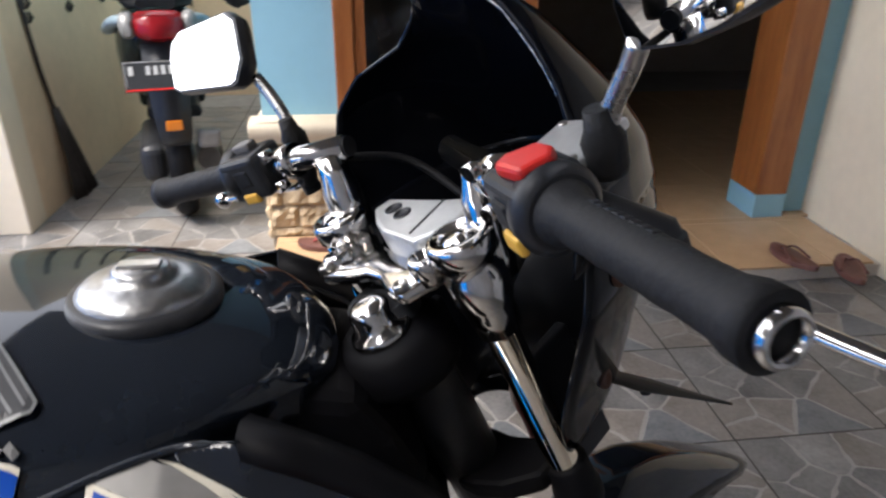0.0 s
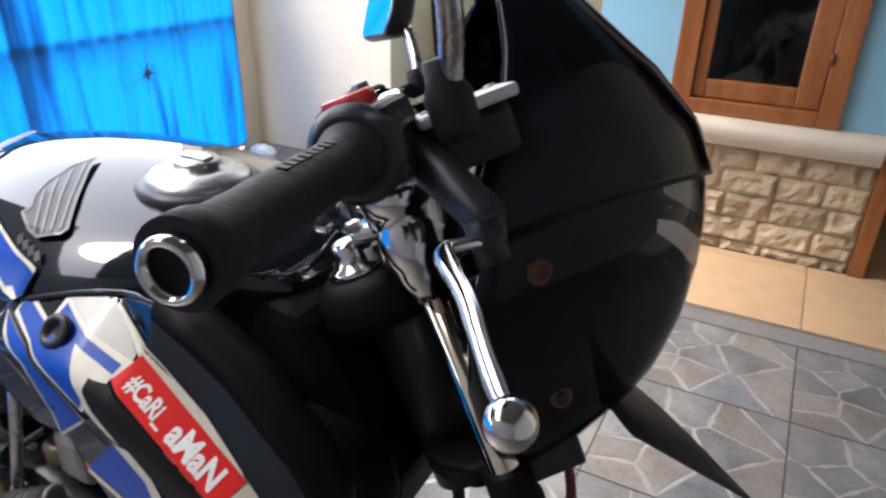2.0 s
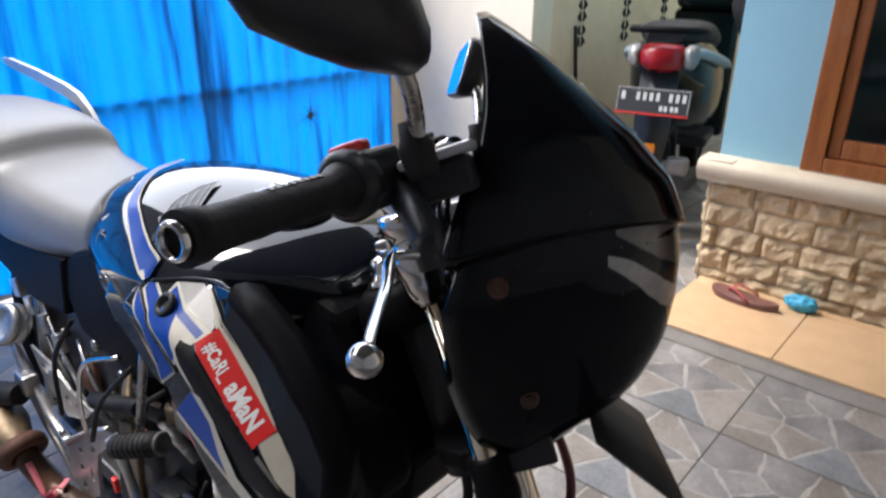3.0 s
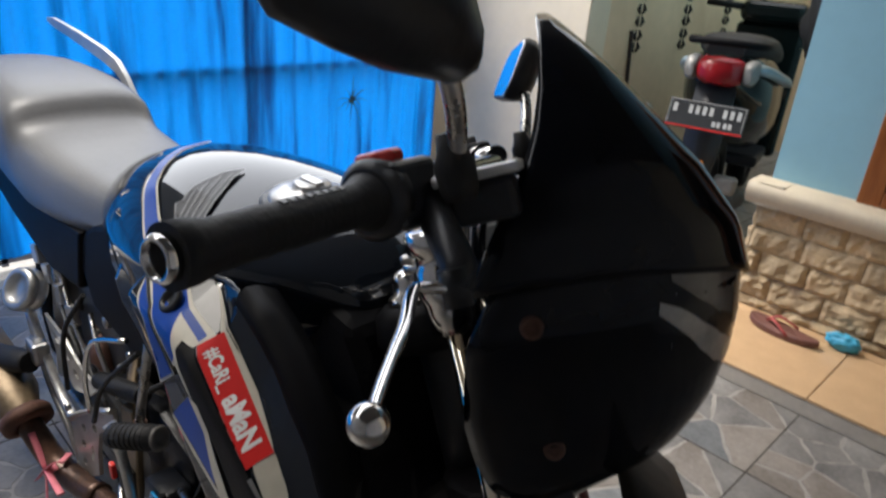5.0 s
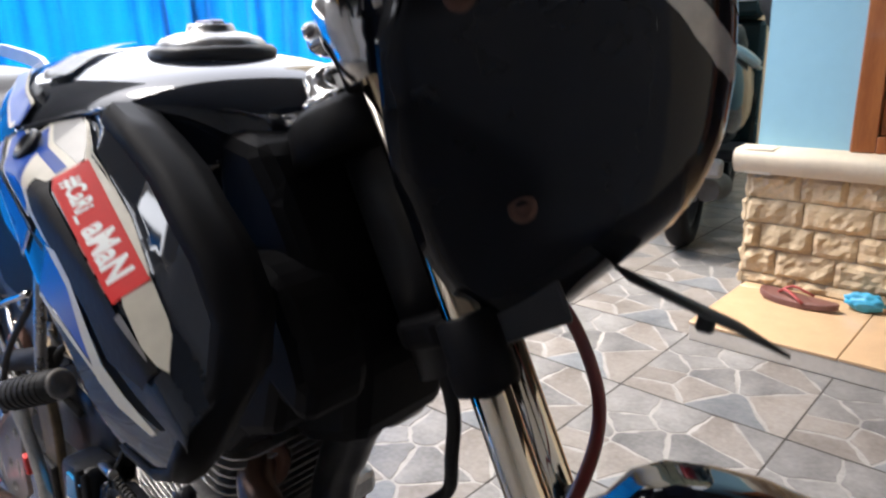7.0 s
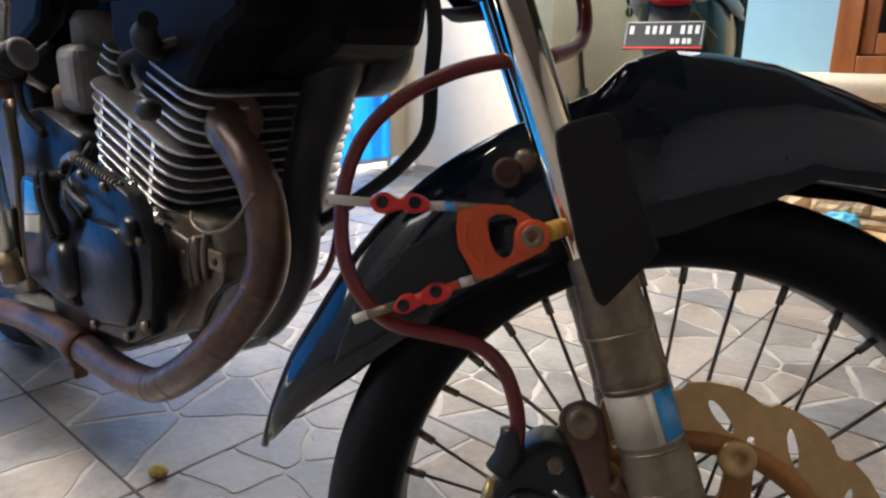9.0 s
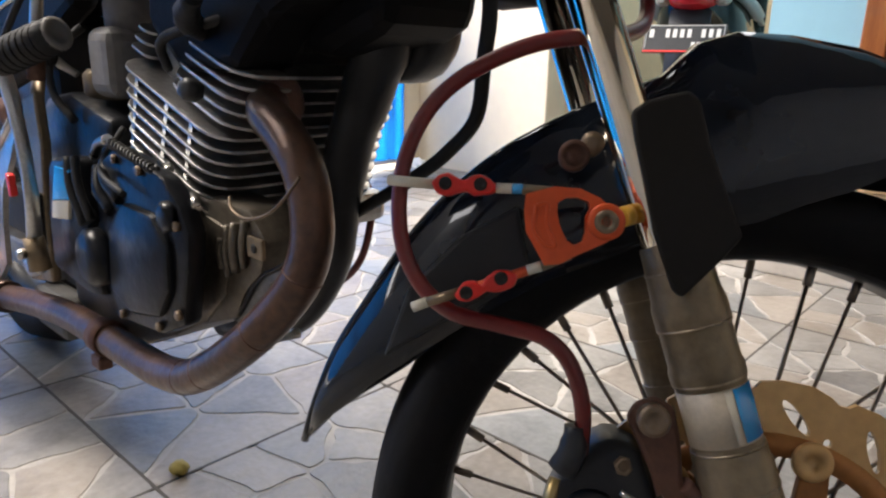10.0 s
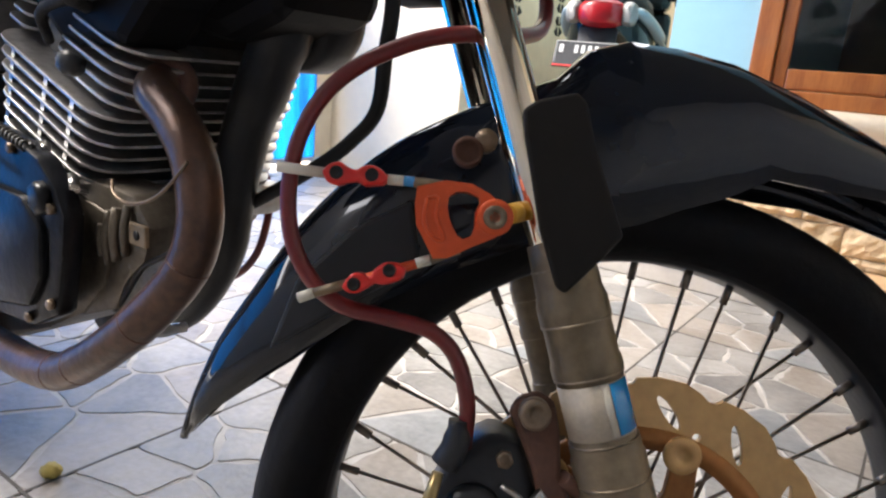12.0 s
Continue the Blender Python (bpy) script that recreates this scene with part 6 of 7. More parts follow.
part("chain_case", prism([(-0.98, 0.34), (-0.78, 0.375), (-0.55, 0.36), (-0.50, 0.30), (-0.56, 0.255), (-0.80, 0.262), (-0.98, 0.27)], -0.045, 0.00, "y", 0.010), DIRTY, bike, "grimy cover beside the swingarm", smooth=40)
for x, z, r_ in ((-0.66, 0.57, 0.012), (-0.62, 0.50, 0.009), (-0.72, 0.52, 0.010), (-0.80, 0.54, 0.011), (-0.57, 0.55, 0.009), (-0.68, 0.44, 0.008)):
    part("frame_bolt", lathe([(r_, 0), (r_, 0.008), (r_ * 0.7, 0.010), (0.001, 0.010)], (x, -0.049, z), (0, -1, 0), 6), STEEL, bike, "bright bolt head")
for k in range(4):
    part("rear_bracket", prism([(-0.98 + 0.055 * k, 0.60 - 0.02 * k), (-0.945 + 0.055 * k, 0.612 - 0.02 * k), (-0.935 + 0.055 * k, 0.575 - 0.02 * k), (-0.97 + 0.055 * k, 0.565 - 0.02 * k)], -0.075, -0.060, "y", 0.003), HANGALU, bike, "small alloy bracket")
part("air_box", prism([(-0.545, 0.400), (-0.520, 0.520), (-0.440, 0.530), (-0.330, 0.505), (-0.325, 0.450), (-0.400, 0.415)], -0.072, 0.02, "y", 0.012), CASEBLACK, bike, "black lower cover behind the engine", smooth=40)
part("fuel_hose", tube([(-0.40, -0.06, 0.60), (-0.43, -0.085, 0.57), (-0.425, -0.09, 0.53), (-0.40, -0.08, 0.50)], 0.0045, 10, 5), RUBBER, bike, "black fuel hose")
part("wire_loop", tube([(-0.30, -0.07, 0.50), (-0.285, -0.10, 0.47), (-0.25, -0.115, 0.462), (-0.20, -0.118, 0.452)], 0.0032, 8, 5), RUBBER, bike, "black wire")
lowc = part("lower_cover", prism([(-0.400, 0.462), (-0.330, 0.470), (-0.318, 0.430), (-0.305, 0.385), (-0.290, 0.330), (-0.330, 0.325), (-0.425, 0.335), (-0.420, 0.400)], -0.114, -0.070, "y", 0.010), CASEBLACK, bike, "black lower side cover", smooth=40)
part("cover_decal", prism([(-0.368, 0.458), (-0.330, 0.458), (-0.338, 0.426), (-0.386, 0.419)], -0.1175, -0.1135, "y", 0.001), CYANDECAL, lowc, "light blue cover decal")
part("cover_decal", prism([(-0.386, 0.4185), (-0.338, 0.4255), (-0.346, 0.404), (-0.394, 0.398)], -0.1175, -0.1135, "y", 0.001), WHITEDECAL, lowc, "cream cover decal")
fpl = part("frame_plate", prism([(-0.500, 0.520), (-0.458, 0.530), (-0.455, 0.470), (-0.468, 0.412), (-0.480, 0.300), (-0.560, 0.285), (-0.545, 0.345), (-0.515, 0.405)], -0.100, -0.088, "y", 0.003), GREYALU, bike, "dull alloy frame plate")
part("plate_boot", prism([(-0.470, 0.412), (-0.480, 0.345), (-0.535, 0.345), (-0.520, 0.412)], -0.108, -0.098, "y", 0.004), RUBBER, fpl, "black rubber pad")
part("wire_tag", prism([(-0.487, 0.438), (-0.476, 0.436), (-0.474, 0.412), (-0.483, 0.410)], -0.132, -0.124, "y", 0.002), REDMAT, bike, "red wire tag")
part("clutch_arm", tube([(-0.33, -0.09, 0.470), (-0.295, -0.098, 0.486), (-0.262, -0.102, 0.494)], 0.005, 10, 4), STEEL, bike, "steel clutch arm with its spring")
sp_ = [(-0.254 + 0.00106 * i, -0.102 + 0.0045 * math.cos(i * 1.05), 0.491 - 0.0002 * i + 0.0045 * math.sin(i * 1.05)) for i in range(80)]
part("return_spring", tube(sp_, 0.0014, 6), DIRTY, bike, "thin coil spring")

exh = [(-0.135, 0.000, 0.535), (-0.112, -0.022, 0.534), (-0.088, -0.040, 0.527), (-0.054, -0.046, 0.510), (-0.027, -0.050, 0.487), (-0.016, -0.052, 0.458), (-0.013, -0.055, 0.432), (-0.019, -0.060, 0.405), (-0.036, -0.068, 0.378), (-0.060, -0.078, 0.350), (-0.098, -0.085, 0.318), (-0.134, -0.088, 0.294), (-0.168, -0.090, 0.277), (-0.221, -0.090, 0.266), (-0.292, -0.090, 0.263), (-0.373, -0.090, 0.262), (-0.467, -0.090, 0.258), (-0.570, -0.095, 0.248), (-0.660, -0.110, 0.240)]
pipe = part("exhaust_pipe", tube(exh, 0.0172, 20, 6), RUST, bike, "heat-browned steel exhaust pipe")
part("pipe_flange", lathe([(0.030, 0), (0.030, 0.008), (0.022, 0.010)], (-0.116, -0.018, 0.534), (0.7, -0.7, 0.0), 24), RUSTY, pipe)
part("pipe_clamp", lathe([(0.0172, -0.012), (0.0205, -0.012), (0.0205, 0.012), (0.0172, 0.012)], (-0.355, -0.090, 0.2625), (1, 0, 0), 24, True), RUSTY, pipe, "steel pipe clamp")
part("clamp_ear", box(-0.366, -0.342, -0.106, -0.090, 0.228, 0.244, 0.003), RUSTY, pipe)
for q in (7, 9, 11, 12):
    part("weld_ring", lathe([(0.0171, -0.0012), (0.0176, 0), (0.0171, 0.0012)], exh[q], Vector(exh[q + 1]) - Vector(exh[q - 1]), 24, True), RUSTY, pipe)
can = lathe([(0.024, 0), (0.036, 0.03), (0.048, 0.07), (0.050, 0.10), (0.050, 0.38), (0.045, 0.40)], (-0.850, -0.160, 0.318), (-1, -0.03, 0.12), 32)
part("silencer", can, TANPIPE, bike, "tarnished metal silencer can", smooth=40)
part("tail_pipe", tube([(-0.645, -0.107, 0.241), (-0.71, -0.122, 0.236), (-0.775, -0.138, 0.245), (-0.825, -0.152, 0.285), (-0.862, -0.160, 0.320)], 0.0225, 16, 4), RUST, bike, "browned link pipe")
part("pipe_collar", lathe([(0.024, -0.014), (0.044, -0.012), (0.046, 0.004), (0.040, 0.014), (0.024, 0.014)], (-0.846, -0.158, 0.312), (-1, -0.1, 0.6), 24, True), RUSTY, bike, "rusty silencer collar")
gp = part("guard_plate", slotted([(-0.125, 0.338), (-0.110, 0.352), (-0.078, 0.388), (-0.042, 0.408), (-0.021, 0.432), (-0.009, 0.437), (-0.011, 0.412), (-0.047, 0.374), (-0.076, 0.354), (-0.105, 0.336)], [(-0.058, 0.386, 0.0100, 0.0058, 0.5)], -0.0600, -0.0570), DULLALU, bike, "bare stained metal guard behind the pipe")
part("guard_edge", tube([(-0.125, -0.060, 0.340), (-0.110, -0.061, 0.354), (-0.078, -0.061, 0.390), (-0.042, -0.061, 0.410), (-0.021, -0.061, 0.434)], 0.0024, 8, 4), SATIN, gp)
part("skid_block", box(-0.620, -0.505, -0.085, -0.045, 0.205, 0.262, 0.010), DIRTY, bike, "grimy stand block")

# rider's controls low on the side
HY = -0.100
ft = part("footrest_hanger", slotted([(-0.766, 0.350), (-0.735, 0.363), (-0.700, 0.386), (-0.620, 0.440), (-0.529, 0.495), (-0.521, 0.482), (-0.560, 0.440), (-0.606, 0.400), (-0.628, 0.350), (-0.640, 0.290), (-0.690, 0.255), (-0.755, 0.225), (-0.762, 0.290)], [(-0.690, 0.362, 0.013, 0.008, 0.6), (-0.705, 0.318, 0.013, 0.008, 0.6), (-0.712, 0.272, 0.014, 0.008, 0.6), (-0.628, 0.398, 0.014, 0.008, 0.6), (-0.660, 0.325, 0.020, 0.007, 1.3)], HY - 0.005, HY + 0.002), HANGALU, bike, "drilled angular alloy footrest hanger")
part("hanger_rail", tube([(-0.945, HY, 0.502), (-0.915, HY - 0.002, 0.462), (-0.870, HY - 0.003, 0.420), (-0.815, HY - 0.004, 0.375), (-0.755, HY - 0.004, 0.350), (-0.735, HY - 0.004, 0.363), (-0.640, HY - 0.004, 0.428), (-0.527, HY - 0.004, 0.493)], [0.007, 0.008, 0.008, 0.008, 0.009, 0.007, 0.006, 0.007], 10, 3, flat=0.7), HANGALU, ft, "bright worn hanger rail")
part("hanger_rail", tube([(-0.965, HY, 0.470), (-0.935, HY, 0.400), (-0.885, HY, 0.330), (-0.810, HY, 0.285), (-0.765, HY, 0.235)], 0.0085, 10, 4, flat=0.7), HANGALU, ft)
part("inner_plate", slotted([(-0.900, 0.490), (-0.800, 0.486), (-0.735, 0.462), (-0.645, 0.458), (-0.690, 0.420), (-0.780, 0.385), (-0.860, 0.430)], [(-0.845, 0.462, 0.016, 0.007, -0.3), (-0.795, 0.450, 0.016, 0.007, -0.3), (-0.752, 0.432, 0.014, 0.007, -0.3), (-0.705, 0.437, 0.012, 0.006, 0.0)], HY + 0.012, HY + 0.017), HANGALU, ft, "drilled inner hanger plate")
part("hanger_boss", lathe([(0.030, -0.024), (0.040, -0.018), (0.042, -0.008), (0.036, -0.004), (0.036, 0.002), (0.042, 0.006), (0.041, 0.016), (0.030, 0.020), (0.026, 0.012), (0.001, 0.012)], (-0.955, HY, 0.520), (0.25, -0.85, 0.5), 28), HANGALU, ft, "large ribbed alloy boss")
part("hanger_bolt", lathe([(0.009, 0), (0.009, 0.006), (0.005, 0.008), (0.001, 0.008)], (-0.752, HY - 0.006, 0.372), (0, -1, 0), 6), STEEL, ft)
ppeg = part("passenger_peg", tube([(-0.885, -0.128, 0.404), (-0.930, -0.140, 0.392), (-1.010, -0.160, 0.372)], [0.020, 0.024, 0.023], 16, 3), RUBBER, bike, "black ribbed passenger footrest")
part("peg_joint", box(-0.915, -0.865, -0.125, -0.095, 0.400, 0.445, 0.006), ALU, ppeg, "alloy footrest joint")
for k, q in enumerate(((-0.90, 0.56, -0.76, 0.44), (-0.86, 0.58, -0.70, 0.45), (-0.80, 0.50, -0.66, 0.40), (-0.72, 0.56, -0.60, 0.46))):
    part("linkage_rod", tube([(q[0], -0.060, q[1]), ((q[0] + q[2]) / 2, -0.072, (q[1] + q[3]) / 2 + 0.01), (q[2], -0.070, q[3])], 0.004, 8, 3), STEEL if k % 2 else DULLALU, bike, "thin linkage rod")
part("brown_stay", tube([(-0.570, -0.022, 0.640), (-0.555, -0.040, 0.585), (-0.515, -0.075, 0.535), (-0.480, -0.092, 0.500)], [0.012, 0.011, 0.012, 0.009], 12, 4, flat=0.6), TANPIPE, bike, "brown stained steel stay")
part("rubber_mount", tube([(-0.735, -0.035, 0.515), (-0.700, -0.050, 0.492), (-0.675, -0.055, 0.462)], [0.020, 0.026, 0.016], 14, 3), RUSTY, bike, "brown weathered rubber mount")
peg = part("footpeg", tube([(-0.380, -0.150, 0.564), (-0.340, -0.132, 0.578), (-0.308, -0.119, 0.589)], 0.0165, 18), RUBBER, bike, "black rubber footpeg")
part("peg_end", lathe([(0.0165, -0.001), (0.0155, 0.002), (0.009, 0.003), (0.008, 0.001), (0.001, 0.001)], (-0.308, -0.119, 0.589), (0.063, 0.027, 0.022), 18), GREYPLASTIC, peg, "worn peg end")
for k in range(7):
    f = 0.12 + 0.11 * k
    part("peg_rib", lathe([(0.0160, -0.0015), (0.0176, 0), (0.0160, 0.0015)], Vector((-0.380, -0.150, 0.564)).lerp(Vector((-0.308, -0.119, 0.589)), f), (0.063, 0.027, 0.022), 18, True), RUBBER, peg)
part("kick_lever", tube([(-0.405, -0.146, 0.565), (-0.396, -0.142, 0.545), (-0.388, -0.139, 0.50), (-0.386, -0.137, 0.46), (-0.389, -0.136, 0.42), (-0.402, -0.135, 0.375)], [0.010, 0.0085, 0.0075, 0.0075, 0.0080, 0.0085], 14, 5, flat=0.75), HANGALU, bike, "worn alloy lever arm")
part("lever_lug", tube([(-0.402, -0.136, 0.378), (-0.398, -0.134, 0.342)], [0.011, 0.012], 12), TANPIPE, bike, "tan stained lever lug")
part("lever_bolt", lathe([(0.006, 0), (0.006, 0.008), (0.001, 0.009)], (-0.400, -0.146, 0.362), (0, -1, 0), 6), STEEL, bike)
part("brake_pedal", tube([(-0.56, -0.085, 0.36), (-0.52, -0.110, 0.33), (-0.46, -0.125, 0.325), (-0.402, -0.132, 0.342)], 0.006, 12, 5), STEEL, bike, "steel rear brake pedal")
part("stay_rod", tube([(-0.350, -0.10, 0.72), (-0.362, -0.115, 0.62), (-0.378, -0.12, 0.55)], 0.006, 10, 3), STEEL, bike, "worn steel stay")
part("stay_foot", tube([(-0.372, -0.118, 0.575), (-0.378, -0.12, 0.545)], 0.0085, 10), RUSTY, bike)
for s in (-1, 1):
    part("swingarm", box(-1.12, -0.60, YC + s * 0.10 - 0.014, YC + s * 0.10 + 0.014, 0.262, 0.302, 0.006), ALU, bike, "alloy swingarm")
    part("shock_absorber", tube([(-0.94, YC + s * 0.100, 0.33), (-0.86, YC + s * 0.095, 0.66)], 0.018, 16), STEEL, bike, "coil shock absorber")
rwc = (-1.02, YC, FLOOR + 0.308)
rw = part("rear_wheel", lathe([(0.210, -0.03), (0.228, -0.034), (0.228, 0.034), (0.210, 0.03)], rwc, (0, 1, 0), 60, True), SATIN, bike, "rear wheel under the seat")
part("tyre", lathe([(0.222, -0.04), (0.25, -0.055), (0.285, -0.045), (0.30, -0.02), (0.31, 0.0), (0.30, 0.02), (0.285, 0.045), (0.25, 0.055), (0.222, 0.04)], rwc, (0, 1, 0), 72, True), TYREMAT, rw)
part("hub", lathe([(0.02, -0.08), (0.06, -0.05), (0.06, 0.05), (0.02, 0.08)], rwc, (0, 1, 0), 28), ALU, rw)
part("rear_mudguard", prism([(-0.70, 0.62), (-0.75, 0.70), (-1.0, 0.74), (-1.3, 0.80), (-1.45, 0.82), (-1.45, 0.79), (-1.3, 0.76), (-1.0, 0.70), (-0.78, 0.66), (-0.73, 0.60)], YC - 0.07, YC + 0.07, "y", 0.006), SATIN, bike, "black rear mudguard")
for k, pts_ in enumerate(([(-0.47, -0.09, 0.64), (-0.56, -0.11, 0.60), (-0.60, -0.115, 0.52), (-0.62, -0.11, 0.44)], [(-0.40, -0.10, 0.66), (-0.50, -0.12, 0.56), (-0.55, -0.125, 0.47)], [(-0.60, -0.10, 0.66), (-0.66, -0.12, 0.57), (-0.69, -0.12, 0.45)])):
    part("control_cable", tube(pts_, 0.004, 8, 5), CHROME if k == 0 else RUBBER, bike)
KN = Vector((-0.765, -0.158, 0.250))
rib_pts = [[KN + Vector(d) * f for f in (0, 0.5, 1)] for d in ((-0.045, -0.004, 0.055), (0.070, 0.0, 0.060), (0.125, -0.01, 0.035), (0.02, -0.012, -0.055), (-0.03, -0.012, -0.04))] + [[KN + Vector((0.026 * math.cos(a), 0.022 * math.sin(a) + 0.018, 0.024 * math.sin(a + 1))) for a in (0, 1.2, 2.4, 3.6, 4.8, 6.0)]]
rb = bm_new()
for q in rib_pts:
    tube(q, 0.006, 8, 4, flat=0.3, bm=rb)
part("string_knot", rb, RIBBON, bike, "knotted pink plastic string")

# cables between bars and engine
part("throttle_cable", tube([(0.055, 0.045, 0.70), (0.065, 0.058, 0.622), (0.060, 0.060, 0.572), (0.046, 0.070, 0.528), (0.020, 0.070, 0.500), (-0.010, 0.062, 0.475), (-0.090, 0.062, 0.430), (-0.150, 0.072, 0.405)], 0.0062, 12, 6), RUBBER, bike, "thick black cable looping to the engine")
part("overflow_hose", tube([(-0.215, 0.13, 0.475), (-0.196, 0.14, 0.459), (-0.167, 0.14, 0.430), (-0.163, 0.14, 0.398), (-0.180, 0.14, 0.348), (-0.213, 0.14, 0.313), (-0.261, 0.14, 0.290)], 0.0045, 10, 6), REDHOSE, bike, "thin red hose")
part("ignition_lead", tube([(-0.09, -0.02, 0.62), (-0.12, -0.06, 0.60), (-0.19, -0.075, 0.585), (-0.215, -0.06, 0.56)], 0.0045, 10, 5), RUBBER, bike)

# ---- the scooter in its bay ----
MC = Matrix.Translation((-0.742, 2.235, 0.015)) @ Matrix.Rotation(radians(14), 4, "Z")
scooter = thing("scooter", (-0.742, 2.6, FLOOR), "dark green step-through scooter parked nose-in", "scooter")


def sc_part(name, bm, mat, label="", parent=None, **kw):
    return part(name, bm, mat, parent or scooter, label, m=MC, **kw)


def body_ring(y, zc, hw, hh):
    return [(hw * math.copysign(abs(math.cos(a)) ** 0.7, math.cos(a)), y, zc + hh * math.copysign(abs(math.sin(a)) ** 0.8, math.sin(a))) for a in [2 * math.pi * j / 20 for j in range(20)]]


sc_part("tail_body", loft([body_ring(0.035, 0.83, 0.055, 0.05), body_ring(0.10, 0.80, 0.115, 0.095), body_ring(0.25, 0.74, 0.165, 0.16), body_ring(0.45, 0.68, 0.185, 0.21), body_ring(0.75, 0.62, 0.18, 0.22), body_ring(0.95, 0.55, 0.13, 0.2)]), GREENBODY, "glossy dark green tail body", smooth=60)
sc_part("seat", loft([body_ring(0.06, 0.895, 0.07, 0.025), body_ring(0.20, 0.905, 0.125, 0.05), body_ring(0.50, 0.885, 0.15, 0.055), body_ring(0.85, 0.83, 0.13, 0.05), body_ring(0.95, 0.82, 0.09, 0.035)]), RUBBER, "black vinyl scooter seat", smooth=60)
sc_part("grab_rail", tube([(-0.14, 0.22, 0.915), (-0.13, 0.06, 0.925), (-0.06, 0.005, 0.93), (0.06, 0.005, 0.93), (0.13, 0.06, 0.925), (0.14, 0.22, 0.915)], 0.015, 14, 4), LIPBLACK)
tl = sc_part("tail_lamp", loft([body_ring(-0.005, 0.815, 0.055, 0.035), body_ring(0.03, 0.82, 0.085, 0.055), body_ring(0.08, 0.82, 0.10, 0.06)]), REDLAMP, "red tail lamp lens", smooth=60)
for s in (-1, 1):
    tn = loft([body_ring(0.020, 0.815, 0.014, 0.026), body_ring(0.055, 0.822, 0.030, 0.046), body_ring(0.110, 0.826, 0.030, 0.044)])
    tn.transform(Matrix.Translation((s * 0.108, 0, 0)))
    sc_part("turn_lamp", tn, GREYDECAL, "clear grey turn signal lens", tl, smooth=60)
    st_ = tube([(s * 0.095, 0.055, 0.84), (s * 0.15, 0.16, 0.83), (s * 0.19, 0.34, 0.79), (s * 0.21, 0.58, 0.74)], [0.016, 0.026, 0.026, 0.012], 12, 4, flat=0.8)
    sc_part("side_stripe", st_, SILVERPAINT, "silver-blue flank stripe")
sc_part("rear_fender", loft([[(x, y, z) for x, y, z in ((-w, y0, z0), (-w, y0 - 0.012, z0 + 0.005), (w, y0 - 0.012, z0 + 0.005), (w, y0, z0))] for y0, z0, w in ((0.06, 0.76, 0.075), (0.035, 0.64, 0.075), (0.0, 0.52, 0.070), (-0.02, 0.42, 0.060), (-0.005, 0.38, 0.05))]), SATIN, "dusty grey mudguard flap")
sc_part("reflector", box(-0.030, 0.030, -0.035, -0.022, 0.445, 0.485, 0.005), ORANGELAMP, "amber reflector")
# black registration plate
tilt_m = Matrix.Translation((0, -0.035, 0.655)) @ Matrix.Rotation(radians(-22), 4, "X")
pb = box(-0.146, 0.146, -0.004, 0.004, -0.055, 0.055, 0.002)
pb.transform(tilt_m)
pl = sc_part("registration_plate", pb, SATIN, "black registration plate with pale bars")
for i, (x0, x1) in enumerate(((-0.130, -0.108), (-0.070, -0.050), (-0.044, -0.024), (-0.018, 0.002), (0.008, 0.028), (0.058, 0.078), (0.084, 0.104), (0.110, 0.130))):
    bb = box(x0 + 0.003, x1 - 0.003, -0.0058, -0.0042, 0.004, 0.036)
    bb.transform(tilt_m)
    sc_part("character_bar", bb, PLATEPALE, "", pl)
for x0 in (0.030, 0.048, 0.072, 0.090):
    bb = box(x0, x0 + 0.013, -0.0058, -0.0042, -0.034, -0.014)
    bb.transform(tilt_m)
    sc_part("character_bar", bb, PLATEPALE, "", pl)
for q in ((-0.144, 0.144, -0.052, -0.047),):
    bb = box(q[0], q[1], -0.0058, -0.0042, q[2], q[3])
    bb.transform(tilt_m)
    sc_part("plate_line", bb, REDMAT, "red line along the plate", pl)
for q in ((-0.140, 0.140, 0.0495, 0.0515), (-0.140, -0.138, -0.04, 0.05), (0.138, 0.140, -0.04, 0.05)):
    bb = box(q[0], q[1], -0.0055, -0.0042, q[2], q[3])
    bb.transform(tilt_m)
    sc_part("plate_border", bb, PLATEPALE, "", pl)
swc = (0.0, 0.24, 0.265 + FLOOR - 0.015)
srw = sc_part("rear_wheel", lathe([(0.165, -0.03), (0.182, -0.034), (0.182, 0.034), (0.165, 0.03)], swc, (1, 0, 0), 48, True), SATIN, "scooter rear wheel")
sc_part("tyre", lathe([(0.175, -0.035), (0.20, -0.048), (0.24, -0.045), (0.258, -0.028), (0.265, 0.0), (0.258, 0.028), (0.24, 0.045), (0.20, 0.048), (0.175, 0.035)], swc, (1, 0, 0), 64, True), TYREMAT, "", srw)
sc_part("hub", lathe([(0.03, -0.06), (0.07, -0.04), (0.07, 0.04), (0.03, 0.06)], swc, (1, 0, 0), 24), GREYPLASTIC, "", srw)
sc_part("silencer", tube([(0.11, 0.05, 0.30), (0.12, 0.25, 0.28), (0.12, 0.50, 0.24)], [0.045, 0.055, 0.03], 18, 4), DIRTY, "grimy silencer")
sc_part("silencer_cap", box(0.075, 0.165, -0.01, 0.05, 0.36, 0.43, 0.015), GREYPLASTIC, "pale heat shield")
sc_part("engine_case", box(-0.15, -0.05, 0.10, 0.60, 0.20, 0.36, 0.04, 3), SATIN)
sc_part("floorboard", box(-0.13, 0.13, 0.9, 1.25, 0.27, 0.33, 0.02), SATIN)
sc_part("leg_shield", box(-0.17, 0.17, 1.22, 1.30, 0.27, 0.95, 0.03, 3), GREENBODY)
